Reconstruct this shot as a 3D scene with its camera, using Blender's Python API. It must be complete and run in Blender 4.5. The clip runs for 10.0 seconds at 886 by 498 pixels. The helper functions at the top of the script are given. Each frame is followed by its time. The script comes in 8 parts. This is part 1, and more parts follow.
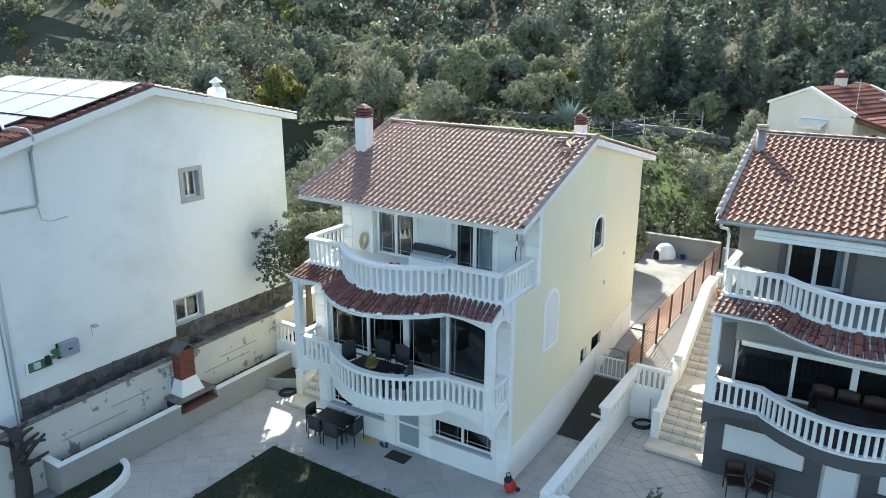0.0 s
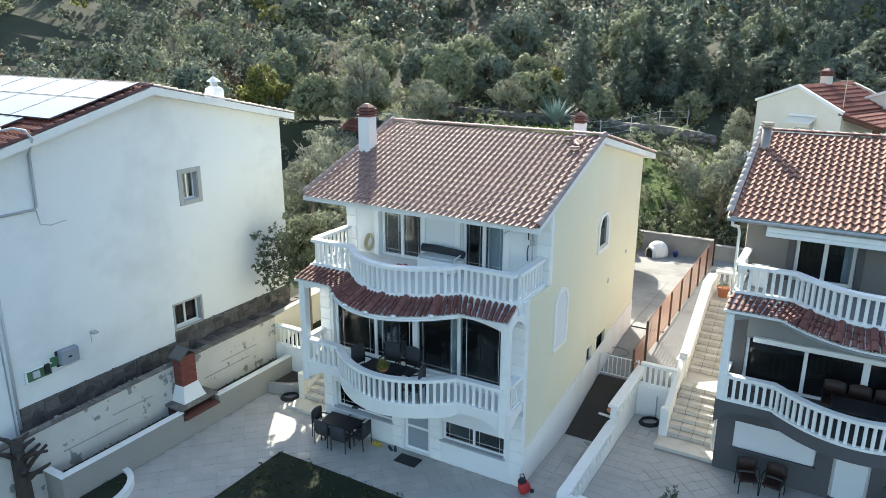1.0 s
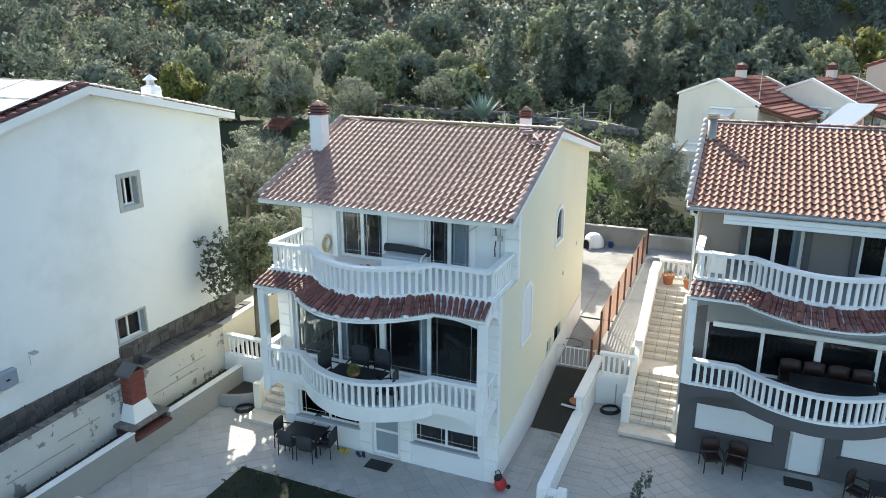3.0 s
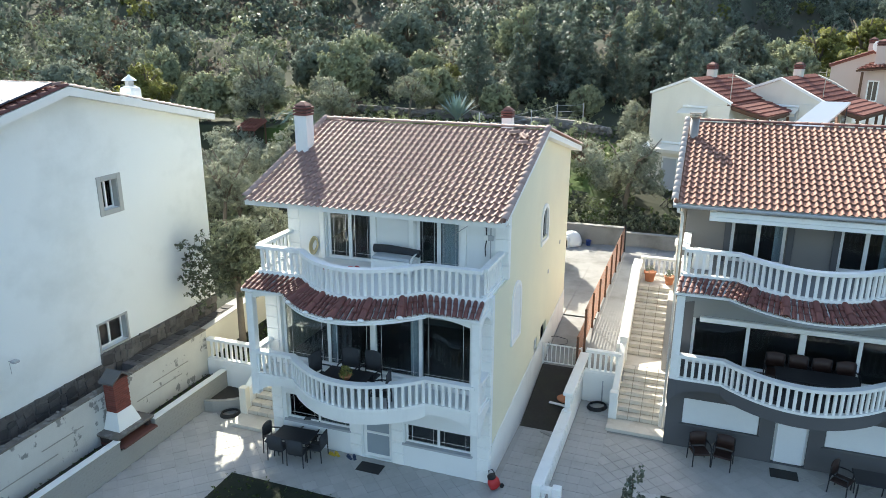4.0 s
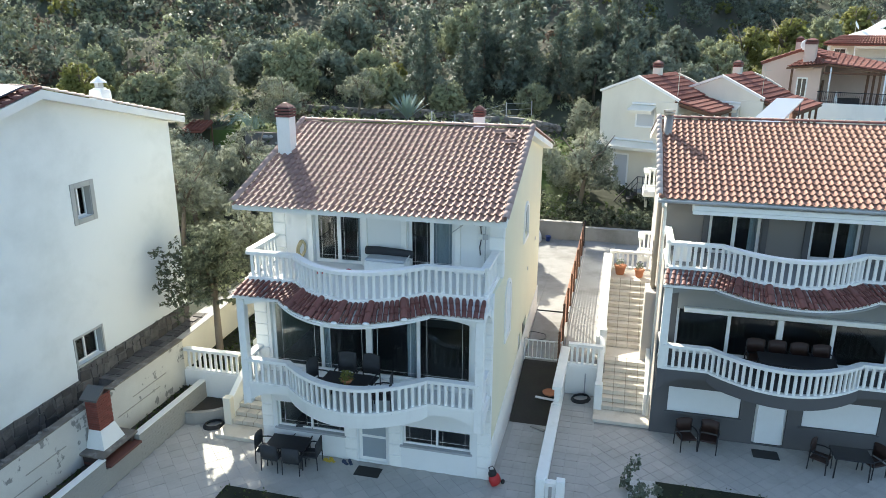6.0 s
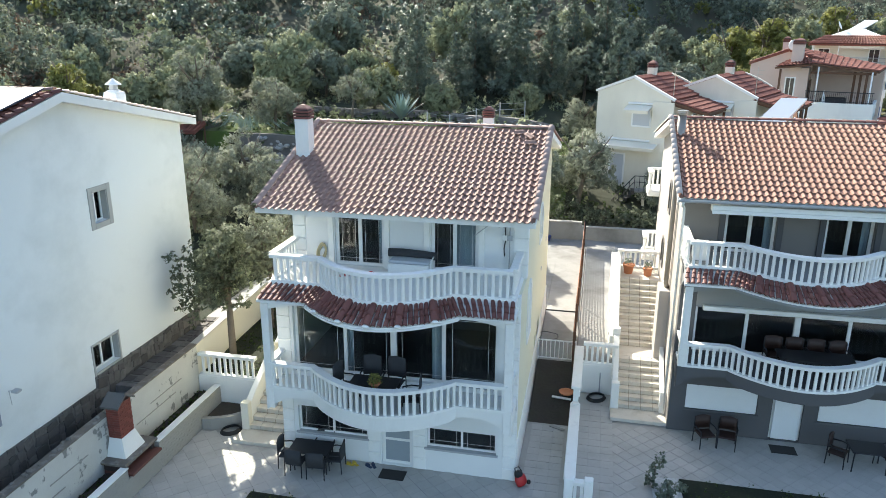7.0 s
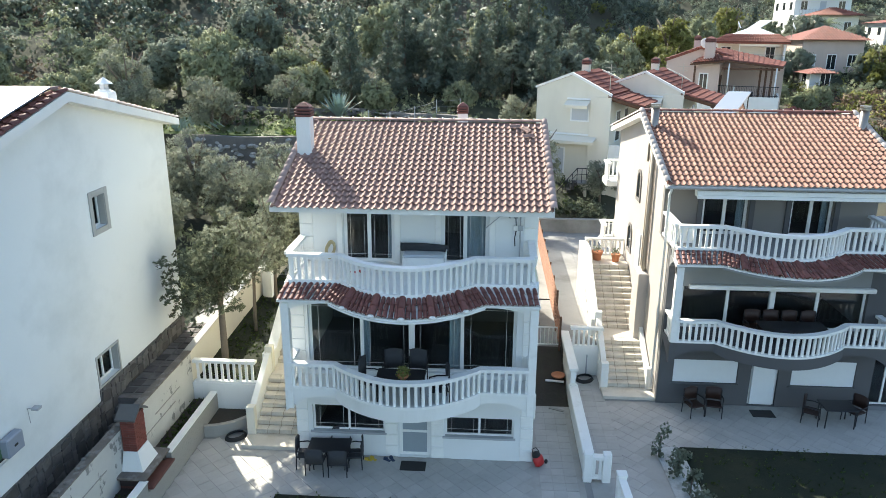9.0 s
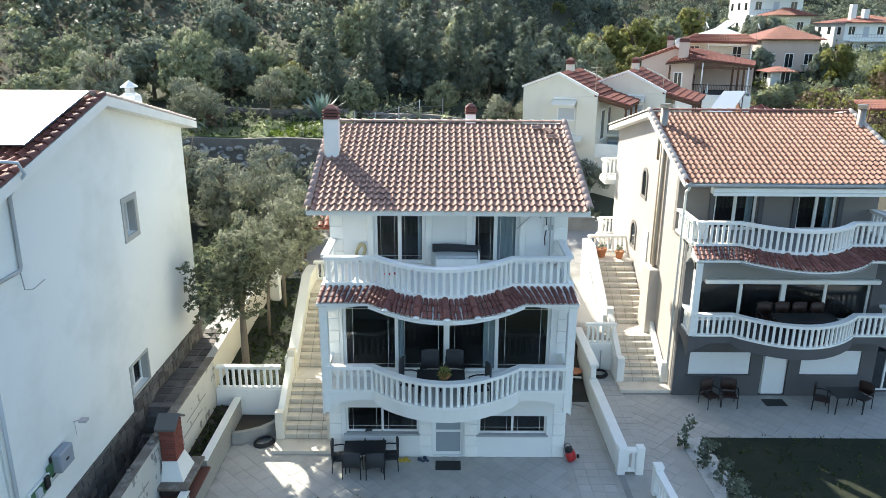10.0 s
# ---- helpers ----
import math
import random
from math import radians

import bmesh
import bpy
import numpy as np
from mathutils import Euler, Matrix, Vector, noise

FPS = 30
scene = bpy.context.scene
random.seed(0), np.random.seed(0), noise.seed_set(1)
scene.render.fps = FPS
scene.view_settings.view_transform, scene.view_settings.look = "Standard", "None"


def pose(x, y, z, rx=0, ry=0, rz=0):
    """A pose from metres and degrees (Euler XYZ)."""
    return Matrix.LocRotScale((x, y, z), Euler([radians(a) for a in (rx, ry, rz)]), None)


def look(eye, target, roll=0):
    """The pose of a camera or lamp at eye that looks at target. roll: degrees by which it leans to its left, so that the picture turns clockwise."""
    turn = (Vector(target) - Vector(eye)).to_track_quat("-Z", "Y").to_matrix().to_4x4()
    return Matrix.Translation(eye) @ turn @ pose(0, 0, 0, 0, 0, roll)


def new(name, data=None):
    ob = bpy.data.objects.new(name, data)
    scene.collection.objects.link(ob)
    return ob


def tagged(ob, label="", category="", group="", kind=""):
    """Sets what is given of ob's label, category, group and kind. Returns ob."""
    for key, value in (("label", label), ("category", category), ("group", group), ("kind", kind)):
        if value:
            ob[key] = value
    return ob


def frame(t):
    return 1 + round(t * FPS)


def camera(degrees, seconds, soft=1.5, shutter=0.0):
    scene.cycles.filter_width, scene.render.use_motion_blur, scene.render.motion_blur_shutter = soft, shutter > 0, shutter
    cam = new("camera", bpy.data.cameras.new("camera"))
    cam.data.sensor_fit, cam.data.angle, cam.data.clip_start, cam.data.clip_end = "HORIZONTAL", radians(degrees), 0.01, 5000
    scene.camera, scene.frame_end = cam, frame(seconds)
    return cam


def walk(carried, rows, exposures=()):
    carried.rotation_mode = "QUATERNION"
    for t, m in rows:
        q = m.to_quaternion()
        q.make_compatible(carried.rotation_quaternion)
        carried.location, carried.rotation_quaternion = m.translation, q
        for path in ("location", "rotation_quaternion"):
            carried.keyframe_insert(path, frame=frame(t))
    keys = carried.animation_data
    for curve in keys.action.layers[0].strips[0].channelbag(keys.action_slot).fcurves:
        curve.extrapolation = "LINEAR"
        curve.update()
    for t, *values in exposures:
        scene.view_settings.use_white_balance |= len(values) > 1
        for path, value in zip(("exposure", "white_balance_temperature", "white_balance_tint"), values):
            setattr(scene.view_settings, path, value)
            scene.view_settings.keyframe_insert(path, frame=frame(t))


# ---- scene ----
cam = camera(63.2, 10.0, soft=0.85)
METRES, EYE, TILT, LEAN, TURN = 13.0, 13.28, 0.0, 0.0, 32.4
ROWS = [
    (0.0, 0.0, 0.0, 0.0, 0.04, -16.67, -0.14),
    (0.5, -0.0432, 0.0092, -0.0016, -0.93, -16.69, -0.13),
    (1.0, -0.0845, 0.02, -0.0031, -2.12, -16.71, -0.13),
    (1.5, -0.1218, 0.0311, -0.0054, -3.66, -16.73, -0.11),
    (2.0, -0.1548, 0.041, -0.009, -5.78, -16.76, -0.09),
    (2.5, -0.1839, 0.0499, -0.0106, -7.87, -16.81, -0.07),
    (4.0, -0.2631, 0.0719, -0.0106, -12.3, -16.86, -0.11),
    (4.5, -0.2919, 0.0758, -0.0115, -13.77, -16.86, -0.14),
    (5.0, -0.3257, 0.0819, -0.0127, -15.48, -16.89, -0.15),
    (6.5, -0.4611, 0.1312, -0.0032, -19.27, -17.01, -0.19),
    (7.0, -0.5146, 0.1512, -0.0025, -20.22, -17.02, -0.2),
    (7.5, -0.5729, 0.1711, -0.0019, -21.64, -17.02, -0.22),
    (8.0, -0.6368, 0.1869, -0.0038, -23.61, -17.01, -0.25),
    (8.5, -0.7059, 0.2032, -0.0061, -26.2, -17.02, -0.28),
    (9.0, -0.7794, 0.2275, -0.0076, -28.77, -17.05, -0.31),
    (9.5, -0.8588, 0.2648, -0.0051, -30.66, -17.09, -0.35),
    (10.0, -0.944, 0.313, -0.0005, -32.53, -17.13, -0.37),
]
walk(cam, [(t, pose(0, 0, EYE, TILT, LEAN, TURN) @ pose(METRES * x, METRES * y, METRES * z, 90 + pitch, roll, yaw)) for t, x, y, z, yaw, pitch, roll in ROWS],
     exposures=[(0.0, 1.27, 6500, 4), (10.0, 1.27, 6600, 5)])

# ---- sky and sun ----
SUN = Vector((-0.573, 0.82, 0.705)).normalized()
world = bpy.data.worlds.new("sky")
scene.world = world
world.use_nodes = True
wn, wl = world.node_tree.nodes, world.node_tree.links
sky = wn.new("ShaderNodeTexSky")
sky.sky_type, sky.sun_disc = "NISHITA", False
sky.sun_elevation, sky.sun_rotation = math.asin(SUN.z), math.atan2(SUN.x, SUN.y)
sky.air_density, sky.dust_density, sky.ozone_density = 1.0, 1.5, 1.0
wn["Background"].inputs["Strength"].default_value = 0.15
wl.new(sky.outputs[0], wn["Background"].inputs["Color"])
sun = new("sun", bpy.data.lights.new("sun", "SUN"))
sun.data.energy, sun.data.angle, sun.data.color = 5.0, radians(0.6), (1.0, 0.93, 0.82)
sun.matrix_world = look(SUN * 100, (0, 0, 0))


# ---- materials ----
def material(name, color, rough=0.8, var=0.12, fine=0.06, scale=1.2, fine_scale=30.0, bump=0.15, metal=0.0,
             stain=None, stain_amount=0.0, stain_scale=0.8, stain_lo=0.5, stain_hi=0.7, streak=1.0, random=0.0, island=0.0, spec=0.5, translucent=0.0, coat=0.0, world=False):
    """A painted, grained surface: broad and fine variation of the base colour, optional stains of a second colour, relief."""
    m = bpy.data.materials.new(name)
    m.use_nodes = True
    n, l = m.node_tree.nodes, m.node_tree.links
    p = n["Principled BSDF"]
    coord = n.new("ShaderNodeNewGeometry").outputs["Position"] if world else n.new("ShaderNodeTexCoord").outputs["Object"]
    broad, grain = n.new("ShaderNodeTexNoise"), n.new("ShaderNodeTexNoise")
    for t, s in ((broad, scale), (grain, fine_scale)):
        t.inputs["Scale"].default_value, t.inputs["Detail"].default_value, t.inputs["Roughness"].default_value = s, 6.0, 0.6
        l.new(coord, t.inputs["Vector"])
    value = n.new("ShaderNodeMath")
    value.operation, value.inputs[1].default_value, value.inputs[2].default_value = "MULTIPLY_ADD", 2 * var, 1 - var
    l.new(broad.outputs["Fac"], value.inputs[0])
    value2 = n.new("ShaderNodeMath")
    value2.operation, value2.inputs[1].default_value, value2.inputs[2].default_value = "MULTIPLY_ADD", 2 * fine, -fine
    l.new(grain.outputs["Fac"], value2.inputs[0])
    add = n.new("ShaderNodeMath")
    l.new(value.outputs[0], add.inputs[0]), l.new(value2.outputs[0], add.inputs[1])
    last = add
    for source, amount in (("ShaderNodeObjectInfo", random), ("ShaderNodeNewGeometry", island)):
        if amount:
            info = n.new(source)
            more = n.new("ShaderNodeMath")
            more.operation, more.inputs[1].default_value, more.inputs[2].default_value = "MULTIPLY_ADD", 2 * amount, 1 - amount
            l.new(info.outputs["Random" if random and source.endswith("Info") else "Random Per Island"], more.inputs[0])
            both = n.new("ShaderNodeMath")
            both.operation = "MULTIPLY"
            l.new(last.outputs[0], both.inputs[0]), l.new(more.outputs[0], both.inputs[1])
            last = both
    hsv = n.new("ShaderNodeHueSaturation")
    hsv.inputs["Color"].default_value = (*color, 1)
    l.new(last.outputs[0], hsv.inputs["Value"])
    out = hsv.outputs["Color"]
    if stain:
        st, mp, ramp, mix = n.new("ShaderNodeTexNoise"), n.new("ShaderNodeMapping"), n.new("ShaderNodeMapRange"), n.new("ShaderNodeMix")
        mp.inputs["Scale"].default_value = (1, 1, 1 / streak)
        l.new(coord, mp.inputs["Vector"]), l.new(mp.outputs[0], st.inputs["Vector"])
        st.inputs["Scale"].default_value, st.inputs["Detail"].default_value, st.inputs["Roughness"].default_value = stain_scale, 7.0, 0.62
        ramp.inputs["From Min"].default_value, ramp.inputs["From Max"].default_value, ramp.inputs["To Max"].default_value = stain_lo, stain_hi, stain_amount
        l.new(st.outputs["Fac"], ramp.inputs["Value"])
        mix.data_type = "RGBA"
        l.new(ramp.outputs[0], mix.inputs["Factor"]), l.new(out, mix.inputs["A"])
        mix.inputs["B"].default_value = (*stain, 1)
        out = mix.outputs["Result"]
    l.new(out, p.inputs["Base Color"])
    p.inputs["Roughness"].default_value, p.inputs["Metallic"].default_value, p.inputs["Specular IOR Level"].default_value = rough, metal, spec
    p.inputs["Coat Weight"].default_value = coat
    if bump:
        b = n.new("ShaderNodeBump")
        b.inputs["Strength"].default_value, b.inputs["Distance"].default_value = bump, 0.02
        l.new(grain.outputs["Fac"], b.inputs["Height"]), l.new(b.outputs[0], p.inputs["Normal"])
    if translucent:
        tr, mx = n.new("ShaderNodeBsdfTranslucent"), n.new("ShaderNodeMixShader")
        mx.inputs[0].default_value = translucent
        l.new(out, tr.inputs["Color"]), l.new(p.outputs[0], mx.inputs[1]), l.new(tr.outputs[0], mx.inputs[2])
        l.new(mx.outputs[0], n["Material Output"].inputs["Surface"])
    return m


def glass_material(name, tint=(0.75, 0.8, 0.82)):
    m = bpy.data.materials.new(name)
    m.use_nodes = True
    n, l = m.node_tree.nodes, m.node_tree.links
    fres, gl, tr, mx = n.new("ShaderNodeFresnel"), n.new("ShaderNodeBsdfGlossy"), n.new("ShaderNodeBsdfTransparent"), n.new("ShaderNodeMixShader")
    fres.inputs["IOR"].default_value = 1.5
    gl.inputs["Roughness"].default_value = 0.02
    tr.inputs["Color"].default_value = (*tint, 1)
    l.new(fres.outputs[0], mx.inputs[0]), l.new(tr.outputs[0], mx.inputs[1]), l.new(gl.outputs[0], mx.inputs[2])
    l.new(mx.outputs[0], n["Material Output"].inputs["Surface"])
    return m


WHITE = material("white_render", (0.82, 0.82, 0.79), 0.85, 0.05, 0.03, 0.7, 40, 0.1, stain=(0.5, 0.5, 0.47), stain_amount=0.35, stain_scale=1.1, stain_lo=0.52, stain_hi=0.8, streak=3)
RAILWHITE = material("white_cast_stone", (0.85, 0.85, 0.82), 0.7, 0.05, 0.04, 2.0, 40, 0.1, stain=(0.45, 0.44, 0.4), stain_amount=0.3, stain_scale=3, stain_lo=0.56, stain_hi=0.8)
YELLOW = material("pale_yellow_render", (0.76, 0.73, 0.56), 0.9, 0.06, 0.04, 0.5, 35, 0.15, stain=(0.68, 0.67, 0.54), stain_amount=0.4, stain_scale=0.5, stain_lo=0.45, stain_hi=0.75, streak=2)
CREAM = material("cream_render", (0.74, 0.7, 0.6), 0.9, 0.06, 0.04, 0.6, 35, 0.15, stain=(0.5, 0.47, 0.4), stain_amount=0.3, stain_scale=0.6, stain_lo=0.5, stain_hi=0.8, streak=2.5)
TAUPE = material("taupe_render", (0.215, 0.2, 0.188), 0.9, 0.06, 0.04, 0.6, 35, 0.15)
CWALL = material("beige_render", (0.46, 0.425, 0.395), 0.9, 0.06, 0.04, 0.6, 35, 0.15, stain=(0.38, 0.34, 0.3), stain_amount=0.35, stain_scale=0.6, stain_lo=0.5, stain_hi=0.8, streak=2.5)
GREY = material("dark_grey_render", (0.1, 0.1, 0.105), 0.85, 0.08, 0.05, 0.8, 35, 0.15)
PALEGREY = material("light_grey_render", (0.78, 0.79, 0.78), 0.9, 0.05, 0.04, 0.8, 35, 0.1)
BWALL = material("weathered_white_render", (0.79, 0.81, 0.8), 0.9, 0.05, 0.03, 0.35, 30, 0.12, stain=(0.45, 0.48, 0.46), stain_amount=0.35, stain_scale=0.3, stain_lo=0.5, stain_hi=0.72, streak=0.8)
PEELING = material("peeling_limewash", (0.56, 0.55, 0.51), 0.95, 0.2, 0.06, 0.8, 25, 0.3, stain=(0.2, 0.2, 0.19), stain_amount=0.9, stain_scale=1.5, stain_lo=0.59, stain_hi=0.625, streak=1.2)
PLANTER = material("grey_white_block_wall", (0.32, 0.31, 0.285), 0.95, 0.1, 0.08, 1.0, 22, 0.3, stain=(0.28, 0.27, 0.25), stain_amount=0.5, stain_scale=1.4, stain_lo=0.52, stain_hi=0.75)
STONE = material("rubble_stone", (0.19, 0.175, 0.16), 0.95, 0.3, 0.12, 2.2, 14, 0.5, random=0.25, stain=(0.12, 0.11, 0.11), stain_amount=0.6, stain_scale=2.5, stain_lo=0.5, stain_hi=0.7)
RUBBLE = material("pale_rubble_stone", (0.33, 0.32, 0.3), 0.95, 0.25, 0.12, 2.2, 14, 0.5, random=0.3)
CONCRETE = material("pale_concrete", (0.29, 0.285, 0.275), 0.95, 0.22, 0.08, 0.5, 18, 0.2, stain=(0.17, 0.165, 0.155), stain_amount=0.75, stain_scale=0.6, stain_lo=0.48, stain_hi=0.68)
PAVER = material("pale_paving_tile", (0.43, 0.415, 0.385), 0.75, 0.12, 0.08, 1.5, 25, 0.12, random=0.05, stain=(0.3, 0.28, 0.25), stain_amount=0.55, stain_scale=0.9, stain_lo=0.5, stain_hi=0.75, world=True)
PAVEBED = material("pale_paving_joint", (0.4, 0.385, 0.355), 0.9, 0.12, 0.08, 1.5, 25, 0.12, stain=(0.24, 0.22, 0.19), stain_amount=0.55, stain_scale=0.9, stain_lo=0.5, stain_hi=0.75)
STEPTILE = material("beige_step_tile", (0.62, 0.57, 0.49), 0.7, 0.14, 0.08, 2.0, 25, 0.12, random=0.06, stain=(0.36, 0.3, 0.22), stain_amount=0.4, stain_scale=2.2, stain_lo=0.5, stain_hi=0.7, world=True)
GROUT = material("step_joint", (0.34, 0.29, 0.22), 0.9, 0.2, 0.1)
SOIL = material("dark_soil", (0.05, 0.042, 0.034), 1.0, 0.35, 0.2, 1.2, 9, 0.8, stain=(0.05, 0.05, 0.032), stain_amount=0.6, stain_scale=1.0)
LAWN = material("lawn_ground", (0.011, 0.017, 0.007), 1.0, 0.35, 0.25, 1.2, 20, 0.8, stain=(0.03, 0.032, 0.0135), stain_amount=0.7, stain_scale=0.7, stain_lo=0.48, stain_hi=0.65)
HILL = material("scrubby_hillside", (0.036, 0.043, 0.022), 1.0, 0.4, 0.25, 0.12, 2.5, 0.8, stain=(0.06, 0.052, 0.034), stain_amount=0.8, stain_scale=0.09, stain_lo=0.47, stain_hi=0.62)
MEADOW = material("bright_grass", (0.070, 0.110, 0.022), 1.0, 0.35, 0.2, 0.4, 6, 0.8, stain=(0.1, 0.1, 0.05), stain_amount=0.7, stain_scale=0.25, stain_lo=0.48, stain_hi=0.6)
TILE_A = material("weathered_brown_clay_tile", (0.3, 0.192, 0.16), 0.6, 0.16, 0.12, 3.0, 35, 0.2, spec=0.22, random=0.1, stain=(0.2, 0.13, 0.11), stain_amount=0.55, stain_scale=4, stain_lo=0.5, stain_hi=0.75, world=True)
TILE_AJ = material("weathered_brown_clay_tile_field", (0.3, 0.192, 0.16), 0.6, 0.16, 0.12, 3.0, 35, 0.2, spec=0.22, island=0.1, stain=(0.2, 0.13, 0.11), stain_amount=0.55, stain_scale=4, stain_lo=0.5, stain_hi=0.75, world=True)
TILE_C = material("orange_clay_tile", (0.29, 0.157, 0.117), 0.7, 0.16, 0.12, 3.0, 35, 0.2, spec=0.25, random=0.13, stain=(0.35, 0.245, 0.2), stain_amount=0.5, stain_scale=4, stain_lo=0.5, stain_hi=0.75, world=True)
TILE_CJ = material("orange_clay_tile_field", (0.29, 0.157, 0.117), 0.7, 0.16, 0.12, 3.0, 35, 0.2, spec=0.25, island=0.13, stain=(0.35, 0.245, 0.2), stain_amount=0.5, stain_scale=4, stain_lo=0.5, stain_hi=0.75, world=True)
TILE_RED = material("dark_red_clay_tile", (0.15, 0.052, 0.042), 0.65, 0.2, 0.12, 3.0, 30, 0.2, random=0.2, island=0.0, stain=(0.13, 0.06, 0.05), stain_amount=0.6, stain_scale=3, world=True)
TILE_FAR = material("red_clay_roof_tile", (0.2, 0.065, 0.045), 0.75, 0.2, 0.1, 1.2, 20, 0.2, island=0.15, stain=(0.22, 0.1, 0.08), stain_amount=0.5, stain_scale=1.0)
BRICK = material("red_brick_face", (0.2, 0.055, 0.04), 0.85, 0.2, 0.12, 4.0, 40, 0.3, random=0.15)
MORTAR = material("brick_mortar", (0.2, 0.1, 0.08), 0.95)
FRAME = material("white_aluminium", (0.82, 0.82, 0.8), 0.4, 0.02, 0.02, 2, 30, 0.02)
GLASS = glass_material("window_glass")
CURTAIN = material("pale_curtain", (0.62, 0.68, 0.7), 0.95, 0.08, 0.05, 2, 30, 0.1)
# dimness of unlit rooms is put into this wall and floor colour
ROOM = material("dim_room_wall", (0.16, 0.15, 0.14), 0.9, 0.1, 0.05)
SHUTTER = material("white_shutter", (0.74, 0.76, 0.77), 0.6, 0.04, 0.03, 3, 30, 0.05)
FABRIC = material("charcoal_fabric", (0.045, 0.047, 0.052), 0.95, 0.2, 0.15, 6, 60, 0.3)
DARKMETAL = material("dark_metal", (0.04, 0.04, 0.045), 0.5, 0.1, 0.05, 4, 30, 0.05, metal=0.6)
STEEL = material("dull_steel", (0.5, 0.47, 0.43), 0.3, 0.1, 0.05, 4, 30, 0.05, metal=0.9)
PIPE = material("beige_pipe", (0.36, 0.31, 0.25), 0.6, 0.1, 0.05, 4, 30, 0.05)
GREYPIPE = material("grey_pipe", (0.4, 0.41, 0.42), 0.6, 0.1, 0.05, 4, 30, 0.05)
TERRACOTTA = material("terracotta_pot", (0.5, 0.2, 0.1), 0.85, 0.15, 0.08, 5, 40, 0.2)
WOODRED = material("red_brown_fence_board", (0.3, 0.15, 0.095), 0.8, 0.2, 0.12, 3, 40, 0.2, random=0.12)
WOODDARK = material("dark_brown_timber", (0.12, 0.06, 0.035), 0.8, 0.2, 0.12, 3, 40, 0.2)
RED = material("red_plastic", (0.5, 0.03, 0.03), 0.45, 0.08, 0.04)
BLACK = material("black_rubber", (0.02, 0.02, 0.02), 0.7, 0.15, 0.1)
HOSE = material("yellowed_hose", (0.5, 0.42, 0.24), 0.6, 0.1, 0.08)
FLUE = material("weathered_flue_steel", (0.34, 0.3, 0.26), 0.38, 0.2, 0.1, 4, 30, 0.05, metal=0.7)
PLINTHSTONE = material("dark_slab_stone", (0.11, 0.1, 0.095), 0.9, 0.3, 0.15, 3, 16, 0.5, random=0.45, stain=(0.06, 0.06, 0.055), stain_amount=0.7, stain_scale=2.5, stain_lo=0.48, stain_hi=0.65, world=True)
VERGETILE = material("limewashed_verge_tile", (0.5, 0.44, 0.4), 0.8, 0.2, 0.1, 3, 25, 0.2, random=0.12, stain=(0.3, 0.2, 0.17), stain_amount=0.6, stain_scale=3, stain_lo=0.5, stain_hi=0.7)
# paler than the field tiles: sun on the verge is put into the colour
VERGE_A = material("sunlit_brown_verge_tile", (0.38, 0.28, 0.25), 0.8, 0.2, 0.1, 3, 25, 0.2, random=0.12, stain=(0.26, 0.17, 0.15), stain_amount=0.6, stain_scale=3, stain_lo=0.5, stain_hi=0.7)
GRAVEL = material("white_gravel", (0.5, 0.5, 0.48), 0.95, 0.15, 0.35, 1.5, 22, 0.9, stain=(0.25, 0.24, 0.2), stain_amount=0.6, stain_scale=3, stain_lo=0.5, stain_hi=0.65)
STAINED = material("stained_concrete", (0.16, 0.14, 0.12), 0.9, 0.3, 0.15, 3, 20, 0.3, stain=(0.3, 0.28, 0.26), stain_amount=0.7, stain_scale=3, stain_lo=0.5, stain_hi=0.65)
MIDGREY = material("mid_grey_render", (0.26, 0.265, 0.265), 0.9, 0.1, 0.05, 0.8, 35, 0.15)
WEED_DARK = material("dull_weed", (0.09, 0.125, 0.05), 0.8, 0.3, 0.1, 0.5, 9, 0, island=0.45, translucent=0.4, spec=0.1)
PANEL = material("solar_panel_glass", (0.08, 0.1, 0.14), 0.12, 0.05, 0.02, 1, 30, 0.0, spec=0.5, coat=0.4)
GREENBOX = material("meter_board_green", (0.07, 0.16, 0.08), 0.6, 0.1, 0.05)
BLUEWHITE = material("pale_grey_box", (0.5, 0.53, 0.57), 0.5, 0.05, 0.03)
BARK = material("grey_bark", (0.17, 0.14, 0.11), 0.95, 0.3, 0.2, 5, 25, 0.6)
LEAF_OLIVE = material("olive_leaf", (0.28, 0.3, 0.225), 0.8, 0.2, 0.1, 0.8, 9, 0, island=0.35, translucent=0.28, spec=0.12)
# darker copy of olive_leaf, with shade put into the leaf colour
LEAF_SHADE = material("shaded_olive_leaf", (0.15, 0.17, 0.115), 0.8, 0.2, 0.1, 0.8, 9, 0, island=0.45, translucent=0.25, spec=0.12)
LEAF_DARK = material("evergreen_oak_leaf", (0.215, 0.25, 0.19), 0.8, 0.4, 0.1, 0.16, 6, 0, island=0.25, translucent=0.22, spec=0.12)
LEAF_MID = material("maquis_leaf", (0.3, 0.33, 0.205), 0.8, 0.4, 0.1, 0.16, 6, 0, island=0.25, translucent=0.25, spec=0.12)
LEAF_YEL = material("yellow_green_leaf", (0.24, 0.25, 0.075), 0.65, 0.2, 0.1, 0.4, 6, 0, island=0.35, translucent=0.5)
LEAF_PINE = material("conifer_needle", (0.125, 0.165, 0.13), 0.6, 0.2, 0.1, 0.4, 6, 0, island=0.35, translucent=0.25)
LEAF_BROWN = material("dry_brush", (0.16, 0.11, 0.075), 0.8, 0.2, 0.1, 0.4, 6, 0, island=0.35, translucent=0.15)
